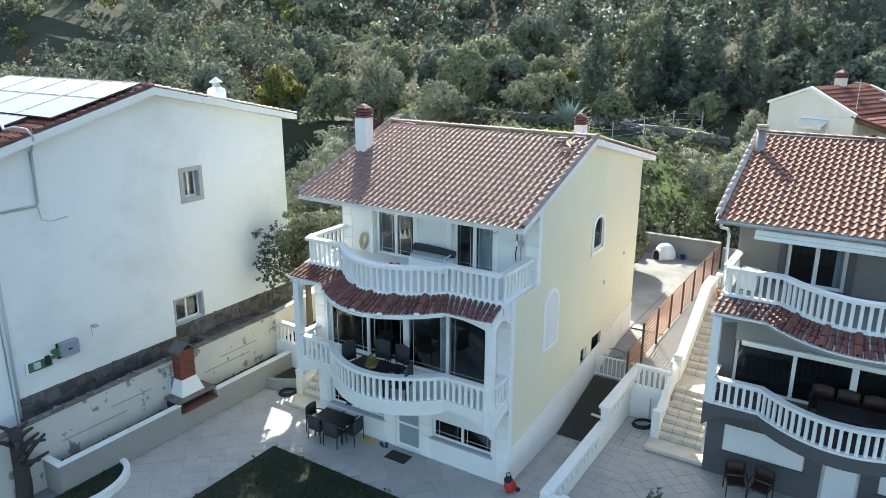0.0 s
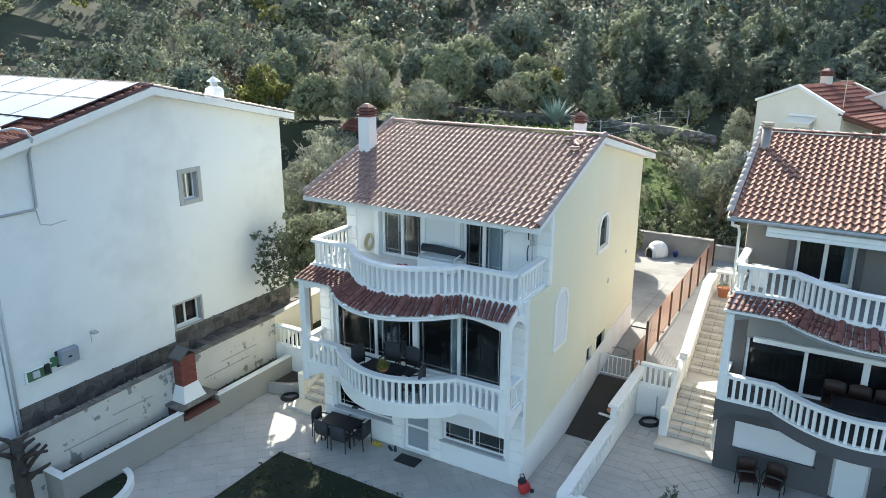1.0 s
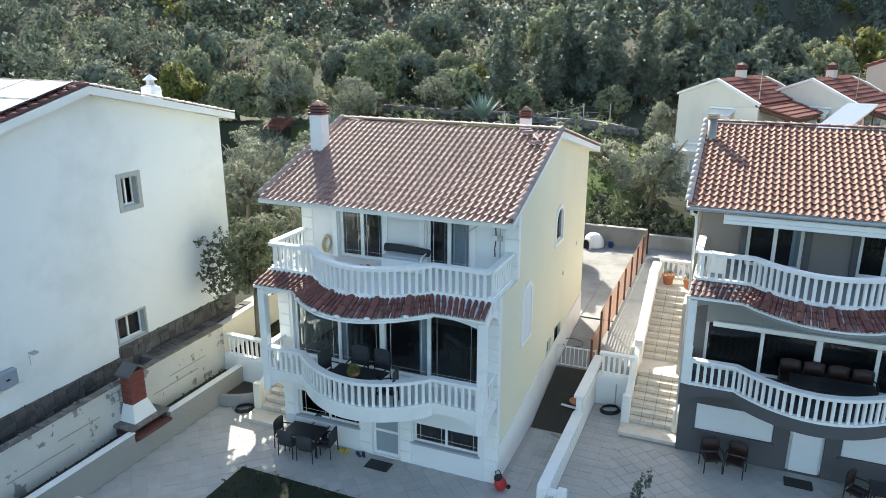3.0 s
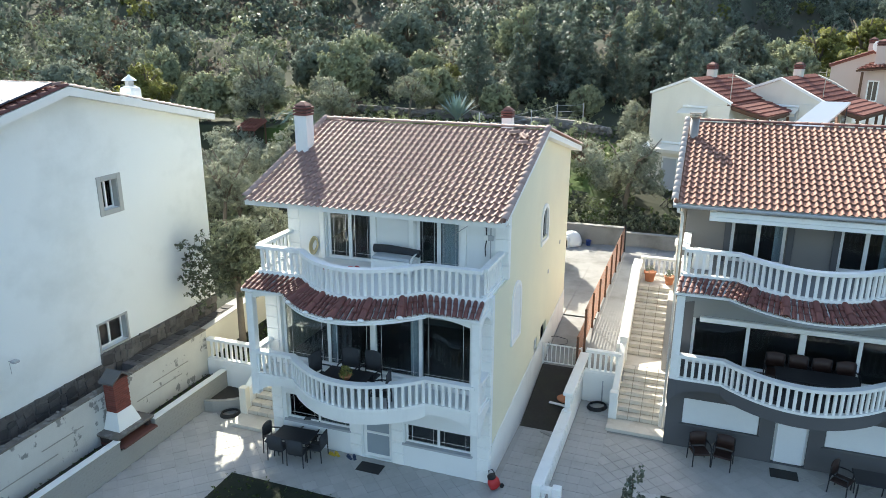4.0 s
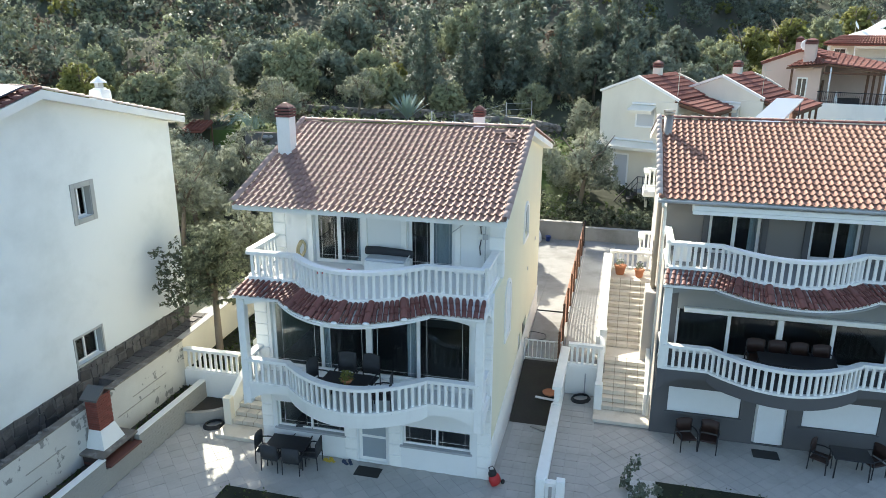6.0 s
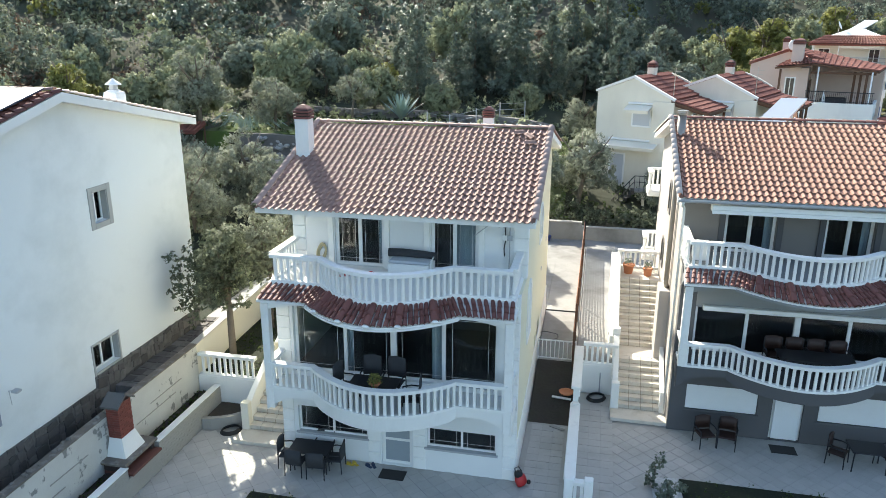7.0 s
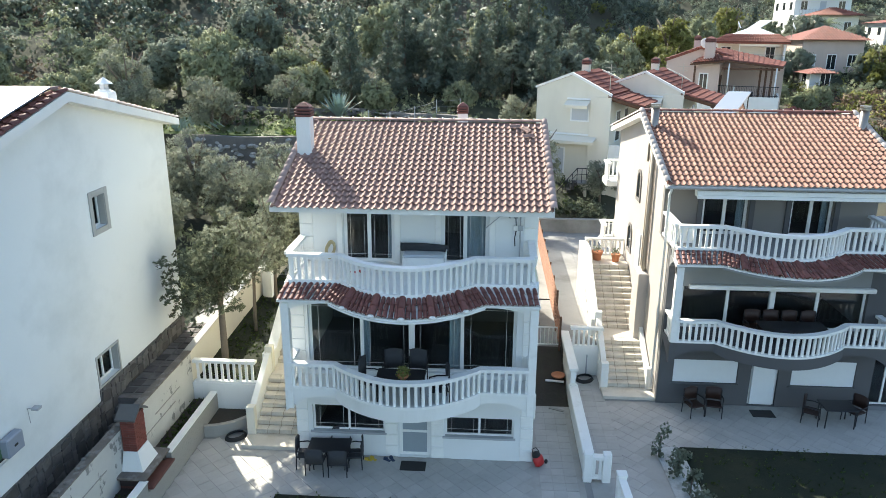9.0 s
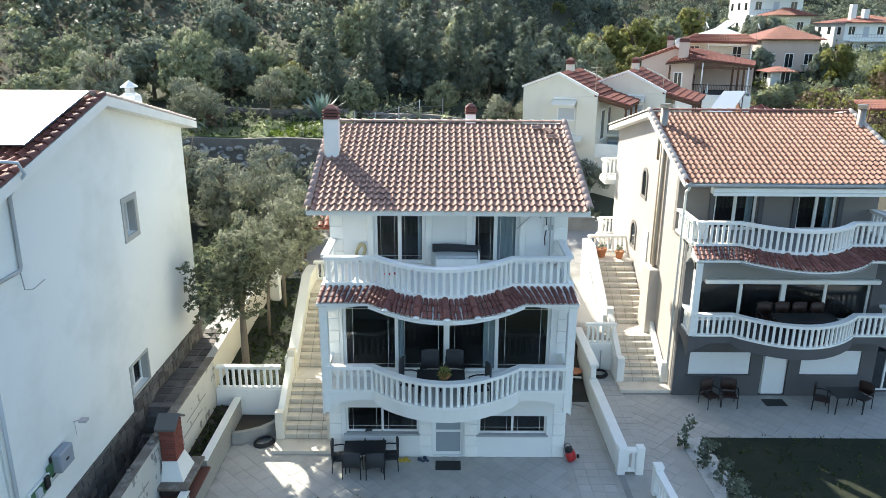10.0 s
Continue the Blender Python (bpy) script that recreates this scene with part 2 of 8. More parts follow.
AGAVE = material("agave_leaf", (0.26, 0.34, 0.3), 0.55, 0.12, 0.08, 2, 20, 0.1)
# brighter twin of WEED_DARK, with sunlight put into the colour
WEED = material("sunlit_weed", (0.21, 0.29, 0.06), 0.8, 0.3, 0.1, 0.5, 9, 0, island=0.45, translucent=0.4, spec=0.1)
GRASSBLADE = material("grass_blade", (0.055, 0.09, 0.016), 0.8, 0.2, 0.1, 0.8, 9, 0, island=0.45, translucent=0.25)


# ---- mesh building ----
class Shape:
    """Collects faces, then becomes one mesh."""

    def __init__(self):
        self.v, self.f = [], []

    def add(self, verts, faces, m=None):
        k = len(self.v)
        self.v += [tuple(m @ Vector(p)) for p in verts] if m else [tuple(p) for p in verts]
        self.f += [tuple(i + k for i in f) for f in faces]
        return self

    def box(self, x0, x1, y0, y1, z0, z1, m=None):
        return self.add([(x, y, z) for x in (x0, x1) for y in (y0, y1) for z in (z0, z1)],
                        [(0, 1, 3, 2), (4, 6, 7, 5), (0, 4, 5, 1), (2, 3, 7, 6), (0, 2, 6, 4), (1, 5, 7, 3)], m)

    def cbox(self, x0, x1, y0, y1, z0, z1, c=0.01, m=None):
        """A box with its edges cut off by c."""
        v, idx = [], {}
        for i, (x, sx) in enumerate(((x0, 1), (x1, -1))):
            for j, (y, sy) in enumerate(((y0, 1), (y1, -1))):
                for k, (z, sz) in enumerate(((z0, 1), (z1, -1))):
                    idx[i, j, k] = len(v)
                    v += [(x, y + sy * c, z + sz * c), (x + sx * c, y, z + sz * c), (x + sx * c, y + sy * c, z)]
        f = []
        for a in range(3):
            b, c2 = (a + 1) % 3, (a + 2) % 3
            for s in (0, 1):
                def at(p, q, r):
                    t = [0, 0, 0]
                    t[a], t[b], t[c2] = p, q, r
                    return idx[tuple(t)]
                ring = [at(s, 0, 0) + a, at(s, 1, 0) + a, at(s, 1, 1) + a, at(s, 0, 1) + a]
                f.append(tuple(ring if s else ring[::-1]))
            for p in (0, 1):
                for q in (0, 1):
                    t0, t1 = [0, 0, 0], [0, 0, 0]
                    t0[b], t0[c2], t1[b], t1[c2], t1[a] = p, q, p, q, 1
                    i0, i1 = idx[tuple(t0)], idx[tuple(t1)]
                    ring = [i0 + b, i1 + b, i1 + c2, i0 + c2]
                    f.append(tuple(ring if (p ^ q) else ring[::-1]))
        for (i, j, k), s in idx.items():
            f.append((s, s + 1, s + 2) if (i + j + k) % 2 else (s + 2, s + 1, s))
        return self.add(v, f, m)

    def prism(self, poly, a, b, axis="z", m=None):
        """A polygon drawn out from a to b along an axis; poly holds the other two coordinates in x, y, z order."""
        put = {"z": lambda p, t: (p[0], p[1], t), "y": lambda p, t: (p[0], t, p[1]), "x": lambda p, t: (t, p[0], p[1])}[axis]
        n = len(poly)
        return self.add([put(p, a) for p in poly] + [put(p, b) for p in poly],
                        [tuple(range(n))[::-1], tuple(range(n, 2 * n))] + [(i, (i + 1) % n, (i + 1) % n + n, i + n) for i in range(n)], m)

    def tube(self, pts, r, n=8, r1=None, cap=True):
        """A round bar along a line of points; r1: the radius at its end."""
        pts = [Vector(p) for p in pts]
        r1 = r if r1 is None else r1
        k, up = len(self.v), None
        for i, p in enumerate(pts):
            d = (pts[min(i + 1, len(pts) - 1)] - pts[max(i - 1, 0)]).normalized()
            if up is None:
                up = d.orthogonal().normalized()
            up = (up - d * up.dot(d)).normalized()
            side = d.cross(up)
            rr = r + (r1 - r) * i / max(1, len(pts) - 1)
            for j in range(n):
                a = 2 * math.pi * j / n
                self.v.append(tuple(p + (up * math.cos(a) + side * math.sin(a)) * rr))
        for i in range(len(pts) - 1):
            for j in range(n):
                q = k + i * n
                self.f.append((q + j, q + (j + 1) % n, q + n + (j + 1) % n, q + n + j))
        if cap:
            self.f.append(tuple(range(k, k + n))[::-1])
            self.f.append(tuple(range(k + (len(pts) - 1) * n, k + len(pts) * n)))
        return self

    def strip(self, path, w0, w1, low, high):
        """A band along a plan line, from w0 to w1 to its left, between heights low(i) and high(i)."""
        n = len(path)
        lo = low if callable(low) else lambda i: low
        hi = high if callable(high) else lambda i: high
        k = len(self.v)
        for i, (x, y) in enumerate(path):
            ax, ay = path[max(i - 1, 0)]
            bx, by = path[min(i + 1, n - 1)]
            d = math.hypot(bx - ax, by - ay)
            nx, ny = -(by - ay) / d, (bx - ax) / d
            for w, z in ((w0, lo(i)), (w1, lo(i)), (w1, hi(i)), (w0, hi(i))):
                self.v.append((x + nx * w, y + ny * w, z))
        for i in range(n - 1):
            q = k + 4 * i
            for j in range(4):
                self.f.append((q + j, q + 4 + j, q + 4 + (j + 1) % 4, q + (j + 1) % 4))
        self.f += [(k, k + 1, k + 2, k + 3), tuple(k + 4 * (n - 1) + j for j in (3, 2, 1, 0))]
        return self

    def lathe(self, profile, n=14, m=None):
        """A turned body: profile of (radius, height)."""
        v, f = [], []
        for r, z in profile:
            v += [(r * math.cos(2 * math.pi * j / n), r * math.sin(2 * math.pi * j / n), z) for j in range(n)]
        for i in range(len(profile) - 1):
            f += [(i * n + j, i * n + (j + 1) % n, (i + 1) * n + (j + 1) % n, (i + 1) * n + j) for j in range(n)]
        f += [tuple(range(n))[::-1], tuple(range(len(v) - n, len(v)))]
        return self.add(v, f, m)

    def mesh(self, name, mat, smooth=False):
        me = bpy.data.meshes.new(name)
        me.from_pydata(self.v, [], self.f)
        b = bmesh.new()
        b.from_mesh(me)
        if len(b.faces) < 20000:
            bmesh.ops.recalc_face_normals(b, faces=b.faces)
        b.to_mesh(me)
        b.free()
        me.materials.append(mat)
        if smooth:
            me.polygons.foreach_set("use_smooth", [True] * len(me.polygons))
        return me


def part(name, shape, mat, parent=None, label="", smooth=False):
    ob = new(name, shape if isinstance(shape, bpy.types.Mesh) else shape.mesh(name, mat, smooth))
    ob.parent = parent
    if label:
        ob["label"] = label
    return ob


def thing(name, label, category, x=0, y=0, z=0, group="", kind=""):
    ob = new(name)
    ob.location = (x, y, z)
    ob.empty_display_size = 0.1
    return tagged(ob, label, category, group, kind)


def structure(name, shape, mat, label, category="", smooth=False):
    return tagged(part(name, shape, mat, None, label, smooth), label, category, kind="structure")


def panel(s, u0, u1, v0, v1, holes, w0, w1, m=None):
    """A wall between u0 and u1 along, v0 and v1 up, w0 and w1 thick, with rectangular holes (u0, u1, v0, v1) through it."""
    us = sorted({u0, u1, *(h[0] for h in holes), *(h[1] for h in holes)})
    vs = sorted({v0, v1, *(h[2] for h in holes), *(h[3] for h in holes)})
    nu, nv = len(us) - 1, len(vs) - 1
    solid = [[not any(h[0] <= (us[i] + us[i + 1]) / 2 <= h[1] and h[2] <= (vs[j] + vs[j + 1]) / 2 <= h[3] for h in holes) for j in range(nv)] for i in range(nu)]
    v, f = [], []

    def quad(*p):
        f.append(tuple(range(len(v), len(v) + 4)))
        v.extend(p)
    for i in range(nu):
        for j in range(nv):
            if not solid[i][j]:
                continue
            a, b, c, d = us[i], us[i + 1], vs[j], vs[j + 1]
            quad((a, w0, c), (b, w0, c), (b, w0, d), (a, w0, d))
            quad((a, w1, c), (a, w1, d), (b, w1, d), (b, w1, c))
            if i == 0 or not solid[i - 1][j]:
                quad((a, w0, c), (a, w0, d), (a, w1, d), (a, w1, c))
            if i == nu - 1 or not solid[i + 1][j]:
                quad((b, w0, c), (b, w1, c), (b, w1, d), (b, w0, d))
            if j == 0 or not solid[i][j - 1]:
                quad((a, w0, c), (a, w1, c), (b, w1, c), (b, w0, c))
            if j == nv - 1 or not solid[i][j + 1]:
                quad((a, w0, d), (b, w0, d), (b, w1, d), (a, w1, d))
    return s.add(v, f, m)


FRONT = Matrix.Identity(4)                     # a wall that faces -y: u = x, w = y
EAST = Matrix.Rotation(radians(90), 4, "Z")    # faces +x: u = y, w runs inwards to -x
WEST = Matrix.Rotation(radians(-90), 4, "Z")   # faces -x: u = -y


def window(parent, m, u0, u1, v0, v1, panes=2, depth=0.1, name="window", bars=False, curtain=None, frame_mat=None, rail=0.06, label=""):
    """A framed window in its opening; depth: how far its frame sits behind the wall's face. curtain: (from, to) as shares of the width."""
    fm = frame_mat or FRAME
    s = Shape()
    t = rail
    s.cbox(u0, u0 + t, depth, depth + 0.07, v0, v1, 0.006, m).cbox(u1 - t, u1, depth, depth + 0.07, v0, v1, 0.006, m)
    s.cbox(u0 + t, u1 - t, depth, depth + 0.07, v1 - t, v1, 0.006, m).cbox(u0 + t, u1 - t, depth, depth + 0.07, v0, v0 + t, 0.006, m)
    w = (u1 - u0 - 2 * t) / panes
    for i in range(1, panes):
        s.cbox(u0 + t + i * w - t * 0.6, u0 + t + i * w + t * 0.6, depth - 0.01, depth + 0.06, v0 + t, v1 - t, 0.006, m)
    ob = part(name, s, fm, parent, label)
    for i in range(panes):
        a, b = u0 + t + i * w + (t * 0.6 if i else 0), u0 + t + (i + 1) * w - (t * 0.6 if i < panes - 1 else 0)
        p = part("pane", Shape().box(a, b, depth + 0.03, depth + 0.036, v0 + t, v1 - t, m), GLASS, ob)
        p.visible_shadow = False
        if bars:
            g = Shape()
            k = 0.12 * (b - a) + 0.02
            lines = [(a + k, a + k + 0.008, v0 + t, v1 - t), (b - k - 0.008, b - k, v0 + t, v1 - t), (a, b, v0 + t + 0.13, v0 + t + 0.138)]
            for q in lines + ([(a, b, v1 - t - 0.168, v1 - t - 0.16)] if v1 - v0 > 1.2 else []):
                g.box(q[0], q[1], depth + 0.018, depth + 0.028, q[2], q[3], m)
            part("glazing_bar", g, fm, ob)
    for c0, c1 in (curtain or ()):
        c, a, b = Shape(), u0 + (u1 - u0) * c0, u0 + (u1 - u0) * c1
        n = max(8, int((b - a) / 0.04))
        pts = [(a + (b - a) * i / n, depth + 0.2 + 0.035 * math.sin(i * 1.3) + 0.01 * math.sin(i * 0.37)) for i in range(n + 1)]
        c.add([(x, y, z) for x, y in pts for z in (v0 + 0.02, v1 - 0.02)], [(2 * i, 2 * i + 2, 2 * i + 3, 2 * i + 1) for i in range(n)], m)
        part("curtain", c, CURTAIN, ob, "pale hanging curtain", True)
    return ob


def bulge(x0, x1, y, depth, cx, half, n=28):
    """The plan line of a balcony: straight, bowed out by depth between cx - half and cx + half, straight again."""
    pts = [(x0, y), ((x0 + cx - half) / 2, y)]
    for i in range(n + 1):
        u = -1 + 2 * i / n
        pts.append((cx + u * half, y - depth * (1 - u * u)))
    return pts + [((cx + half + x1) / 2, y), (x1, y)]


def along(path, step, start=0.0, end=0.0):
    """Evenly spaced (x, y, angle) along a plan line."""
    seg = [math.dist(a, b) for a, b in zip(path, path[1:])]
    total = sum(seg) - start - end
    n = max(1, round(total / step))
    out = []
    for i in range(n + 1):
        s, k = start + total * i / n, 0
        while k < len(seg) - 1 and s > seg[k]:
            s -= seg[k]
            k += 1
        (ax, ay), (bx, by) = path[k], path[k + 1]
        u = s / seg[k]
        out.append((ax + (bx - ax) * u, ay + (by - ay) * u, math.atan2(by - ay, bx - ax)))
    return out


BALUSTER = Shape().cbox(-0.045, 0.045, -0.035, 0.035, 0, 1, 0.008).mesh("baluster", RAILWHITE)


def balustrade(parent, path, z, height=0.85, step=0.205, name="balustrade", slope=None, rail_mat=None, lead=0.14):
    """A cast balustrade along a plan line standing at height z; slope(i of path): extra height along it."""
    rm = rail_mat or RAILWHITE
    up = slope or (lambda x, y: 0.0)
    hi = lambda i: z + up(*path[i])
    ob = part(name, Shape().strip(path, -0.11, 0.11, lambda i: hi(i) + height - 0.1, lambda i: hi(i) + height), rm, parent)
    part("bottom_rail", Shape().strip(path, -0.08, 0.08, lambda i: hi(i), lambda i: hi(i) + 0.07), rm, ob)
    for x, y, a in along(path, step, lead, lead):
        b = part("baluster", BALUSTER, None, ob)
        b.matrix_local = Matrix.LocRotScale((x, y, z + up(x, y) + 0.06), Euler((0, 0, a)), (1, 1, height - 0.15))
    return ob


def tile_mesh(name, mat, w=0.22, length=0.4, lift=0.05):
    """One clay tile with a pan and a raised roll; x across, y up the slope, z out of it."""
    prof = []
    for i in range(10):
        u = i / 9
        if u < 0.45:
            prof.append((u * w, -0.008 * math.sin(math.pi * u / 0.45)))
        else:
            prof.append((u * w, 0.062 * math.sin(math.pi * (u - 0.45) / 0.55)))
    prof[-1] = (w * 1.04, -0.004)
    n, s = len(prof), Shape()
    v = [(x, 0, z + lift + 0.008) for x, z in prof] + [(x * 0.96 + 0.004, length, z * 0.9 + 0.004) for x, z in prof] + [(x, 0, z + lift - 0.01) for x, z in prof]
    f = [(i, i + 1, n + i + 1, n + i) for i in range(n - 1)] + [(2 * n + i, 2 * n + i + 1, i + 1, i) for i in range(n - 1)]
    return Shape().add(v, f).mesh(name, mat, False)


def barrel(s, a, b, r0, r1, n=7, lip=True):
    """A half-round ridge tile from a to b, open below."""
    a, b = Vector(a), Vector(b)
    d = (b - a).normalized()
    side = d.cross(Vector((0, 0, 1))).normalized()
    up = side.cross(d)
    v = []
    for p, r in ((a, r0), (b, r1), (a, r0 - 0.018)):
        v += [p + side * (r * math.cos(math.pi * i / (n - 1))) + up * (r * 0.85 * math.sin(math.pi * i / (n - 1))) for i in range(n)]
    f = [(i, i + 1, n + i + 1, n + i) for i in range(n - 1)] + [(2 * n + i, 2 * n + i + 1, i + 1, i) for i in range(n - 1)]
    return s.add(v, f)


def joined(name, mesh, mats, mat, parent, kind="stuff"):
    """Many copies of a small mesh as one."""
    base = np.array([v.co[:] for v in mesh.vertices])
    faces = [tuple(p.vertices) for p in mesh.polygons]
    n, v, f = len(base), [], []
    for i, m in enumerate(mats):
        a = np.array(m)
        v.append(base @ a[:3, :3].T + a[:3, 3])
        f += [tuple(k + i * n for k in q) for q in faces]
    me = bpy.data.meshes.new(name)
    me.from_pydata(np.concatenate(v).tolist(), [], f)
    me.materials.append(mat)
    ob = new(name, me)
    ob.parent = parent
    ob["kind"] = kind
    return ob


# ---- ground ----
def lerp(x, *pts):
    """Piecewise linear through (x, value) points."""
    if x <= pts[0][0]:
        return pts[0][1]
    for (a, p), (b, q) in zip(pts, pts[1:]):
        if x <= b:
            return p + (q - p) * (x - a) / (b - a)
    return pts[-1][1]


def smooth(a, b, x):
    u = min(1, max(0, (x - a) / (b - a)))
    return u * u * (3 - 2 * u)


def ground(x, y):
    """Height of the land: level yards stepped behind the retaining walls, then the hill."""
    if y > 39.8:
        y0, y = y, y + 0.5 * max(0.0, -x - 42) * smooth(39.8, 60, y)
        step = 1 - smooth(-19.0, -16.5, x)
        left = lerp(y, (39.8, 1.9), (43.8, 3.9 - 0.4 * step), (44.4, 4.1 + 2.2 * step), (50, 6.0 + 0.4 * step), (60, 7.6), (70, 10.0), (90, 15.5), (120, 27), (170, 50), (260, 85), (420, 110))
        right = lerp(y, (39.8, 1.7), (52, 2.2), (62, 3.6), (78, 5.4), (95, 8.2), (125, 9.5), (150, 16), (200, 38), (280, 70), (420, 105))
        k = smooth(-14, 4, x)
        z = left * (1 - k) + right * k
        z += smooth(45, 70, y) * (1.2 * noise.noise((x * 0.05, y * 0.05, 0)) + 0.5 * noise.noise((x * 0.14, y * 0.14, 3)))
        return z
    if x < -21.4:
        return lerp(y, (8.0, 0.6), (10, 1.6), (22, 2.3), (30, 2.4), (39.8, 2.2))
    if x < -20.42:
        return lerp(y, (8.5, 0.2), (9.5, 1.2), (15.3, 1.25), (16.35, 2.05), (22, 2.3), (39.8, 2.2))
    if x < -17.9:
        return 0.0 if y < 19.32 else lerp(y, (19.3, 1.2), (27, 1.5), (39.8, 1.6))
    if x < -8.5:
        return 0.0 if y < 28 else 1.3
    if x < -6.98:
        return lerp(y, (20.7, 0.0), (24.2, 0.8), (27.2, 1.25), (39.8, 1.32))
    if x < -5.35:
        return 0.0 if y < 23.42 else lerp(y, (23.4, 1.15), (27, 1.3), (39.8, 1.35))
    if x < 8:
        return 0.0 if y < 31 else 1.3
    return 0.0 if y < 31 else 1.2


def spread(a, b, step):
    return [a + (b - a) * i / max(1, round((b - a) / step)) for i in range(max(1, round((b - a) / step)) + 1)]


gx = sorted({round(v, 3) for v in spread(-400, -60, 20) + spread(-60, -22, 2) + [-21.42, -21.38, -20.44, -20.4, -17.92, -17.88, -8.52, -8.48, -7.0, -6.96, -5.37, -5.33] + spread(-20, -9, 1.0) + spread(-4, 60, 2) + spread(60, 400, 20)})
gy = sorted({round(v, 3) for v in spread(-400, -20, 20) + spread(-20, 8, 4) + [8.5, 9.5, 15.3, 16.35, 19.30, 19.34, 20.7, 23.40, 23.44, 24.2, 27.2, 27.98, 28.02, 30.98, 31.02, 39.78, 39.82, 43.8, 44.4] + spread(10, 39, 1.0) + spread(41, 130, 2.5) + spread(135, 420, 15)})
gs = Shape()
gs.v = [(x, y, ground(x, y)) for x in gx for y in gy]
ny = len(gy)
gs.f = [(i * ny + j, (i + 1) * ny + j, (i + 1) * ny + j + 1, i * ny + j + 1) for i in range(len(gx) - 1) for j in range(ny - 1)]
gm = gs.mesh("ground", CONCRETE)
for m in (SOIL, LAWN, HILL, MEADOW):
    gm.materials.append(m)
for p in gm.polygons:
    x, y, _ = p.center
    k = 3
    if y > 39.8:
        k = 4 if -34 < x < -8 and y < 52 and noise.noise((x * 0.12, y * 0.12, 5)) > -0.1 else 3
    elif y < 8 or x < -21.4 or x > 9:
        k = 2
    elif -17.88 < x < -8.5 and y >= 28:
        k = 0
    elif x < -20.42:
        k = 1 if y < 21.8 else 0
    elif x < -17.9 and y > 19.3:
        k = 2 if y < 30 else 0
    elif -8.5 < x < -6.98 and 20.7 < y < 24.2:
        k = 1
    else:
        k = 0
    p.material_index = k
tagged(new("ground", gm), "yards of pale concrete rising to a scrubby hillside", "ground", kind="structure")


# ---- the two twin villas ----
def quoins(parent, m, u0, u1, v0, v1, w=0.03, h=0.38):
    """A column of raised white corner blocks."""
    n = max(1, round((v1 - v0) / h))
    for i in range(n):
        a, b = v0 + (v1 - v0) * i / n, v0 + (v1 - v0) * (i + 1) / n
        part("quoin_block", Shape().cbox(u0, u1, -w, 0.02, a + 0.012, b - 0.012, 0.012, m), RAILWHITE, parent)


def villa(name, label, ox, oy, front, upper, side, fascia_mat, tile, tile_joined, quoin=True, seed=1):
    rng = random.Random(seed)
    h = thing(name, label, "house", ox, oy)
    xl, xr, rear = -3.72, 3.76, 11.15
    F1, F2 = 2.85, 6.0
    T = 0.25
    # ground and first floor, front wall
    win1, door, win2 = (-3.2, -0.9, 0.86, 1.78), (-0.44, 0.54, 0.04, 2.12), (1.02, 3.18, 0.82, 1.5) if quoin else (0.99, 3.21, 0.86, 1.86)
    glaz = (-3.2, 3.15, 3.0, 5.32)
    s = panel(Shape(), xl, xr, 0, F1, [win1, door, win2], 0, T)
    part("wall", s, front, h, "")
    part("wall", panel(Shape(), xl, xr, F1, F2, [glaz], 0, T), front, h)
    # upper front wall, set back behind the balcony
    up1, up2 = (-2.33, -0.72, F2 + 0.03, 8.0), (0.78, 2.25, F2 + 0.03, 8.0)
    part("wall", panel(Shape(), xl, xr, F2, 8.62, [up1, up2], 1.6, 1.6 + T), upper, h)
    # side walls with gables
    arch, small1, small2 = (6.15, 7.05, 6.02, 7.05), (6.65, 7.6, 1.62, 2.46), (5.6, 6.15, 1.75, 2.36)
    for mm, x, holes, flip in ((EAST, xr, [arch, small1, small2], False), (WEST, xl, [], True)):
        mt = Matrix.Translation((x, 0, 0)) @ mm
        def sp(a, b):
            return (-b, -a) if flip else (a, b)
        a, b = sp(T, rear)
        s = panel(Shape(), a, b, 0, F2, [(*sp(p[0], p[1]), p[2], p[3]) for p in holes if p[3] < F2], 0, T, mt)
        a, b = sp(1.6 + T, rear)
        panel(s, a, b, F2, 8.4, [(*sp(p[0], p[1]), p[2], p[3]) for p in holes if p[3] > F2], 0, T, mt)
        g = [(1.6 + T, 8.4), (rear, 8.4), (rear, 8.52), (5.05, 9.88), (1.6 + T, 8.74)]
        s.prism(g, x, x - T if not flip else x + T, "x")
        part("wall", s, side, h)
    part("wall", Shape().box(xl + T, xr - T, rear - T, rear, 0, 8.5), side, h)
    # inner floors and partitions, added in a dark colour to keep the rooms dark
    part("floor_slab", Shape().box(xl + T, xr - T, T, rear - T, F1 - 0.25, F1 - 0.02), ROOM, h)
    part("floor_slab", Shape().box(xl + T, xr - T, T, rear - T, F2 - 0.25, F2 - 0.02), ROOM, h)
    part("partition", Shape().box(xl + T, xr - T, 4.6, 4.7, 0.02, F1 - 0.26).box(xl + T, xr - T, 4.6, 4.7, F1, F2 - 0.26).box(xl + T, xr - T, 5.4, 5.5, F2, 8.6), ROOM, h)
    # plinth on the east side, rising with the yard
    pl = [(0.0, 0), (rear, 0), (rear, 2.45), (0.2, 1.2)]
    part("plinth", Shape().prism(pl, xr + 0.002, xr + 0.03, "x"), WHITE if quoin else side, h)
    # roof
    e0, e1, ridge = (-0.12, 8.22), (11.72, 8.6), (5.05, 10.06)
    rp = [e0, ridge, e1, (e1[0], e1[1] - 0.2), (ridge[0], ridge[1] - 0.2), (e0[0], e0[1] - 0.16)]
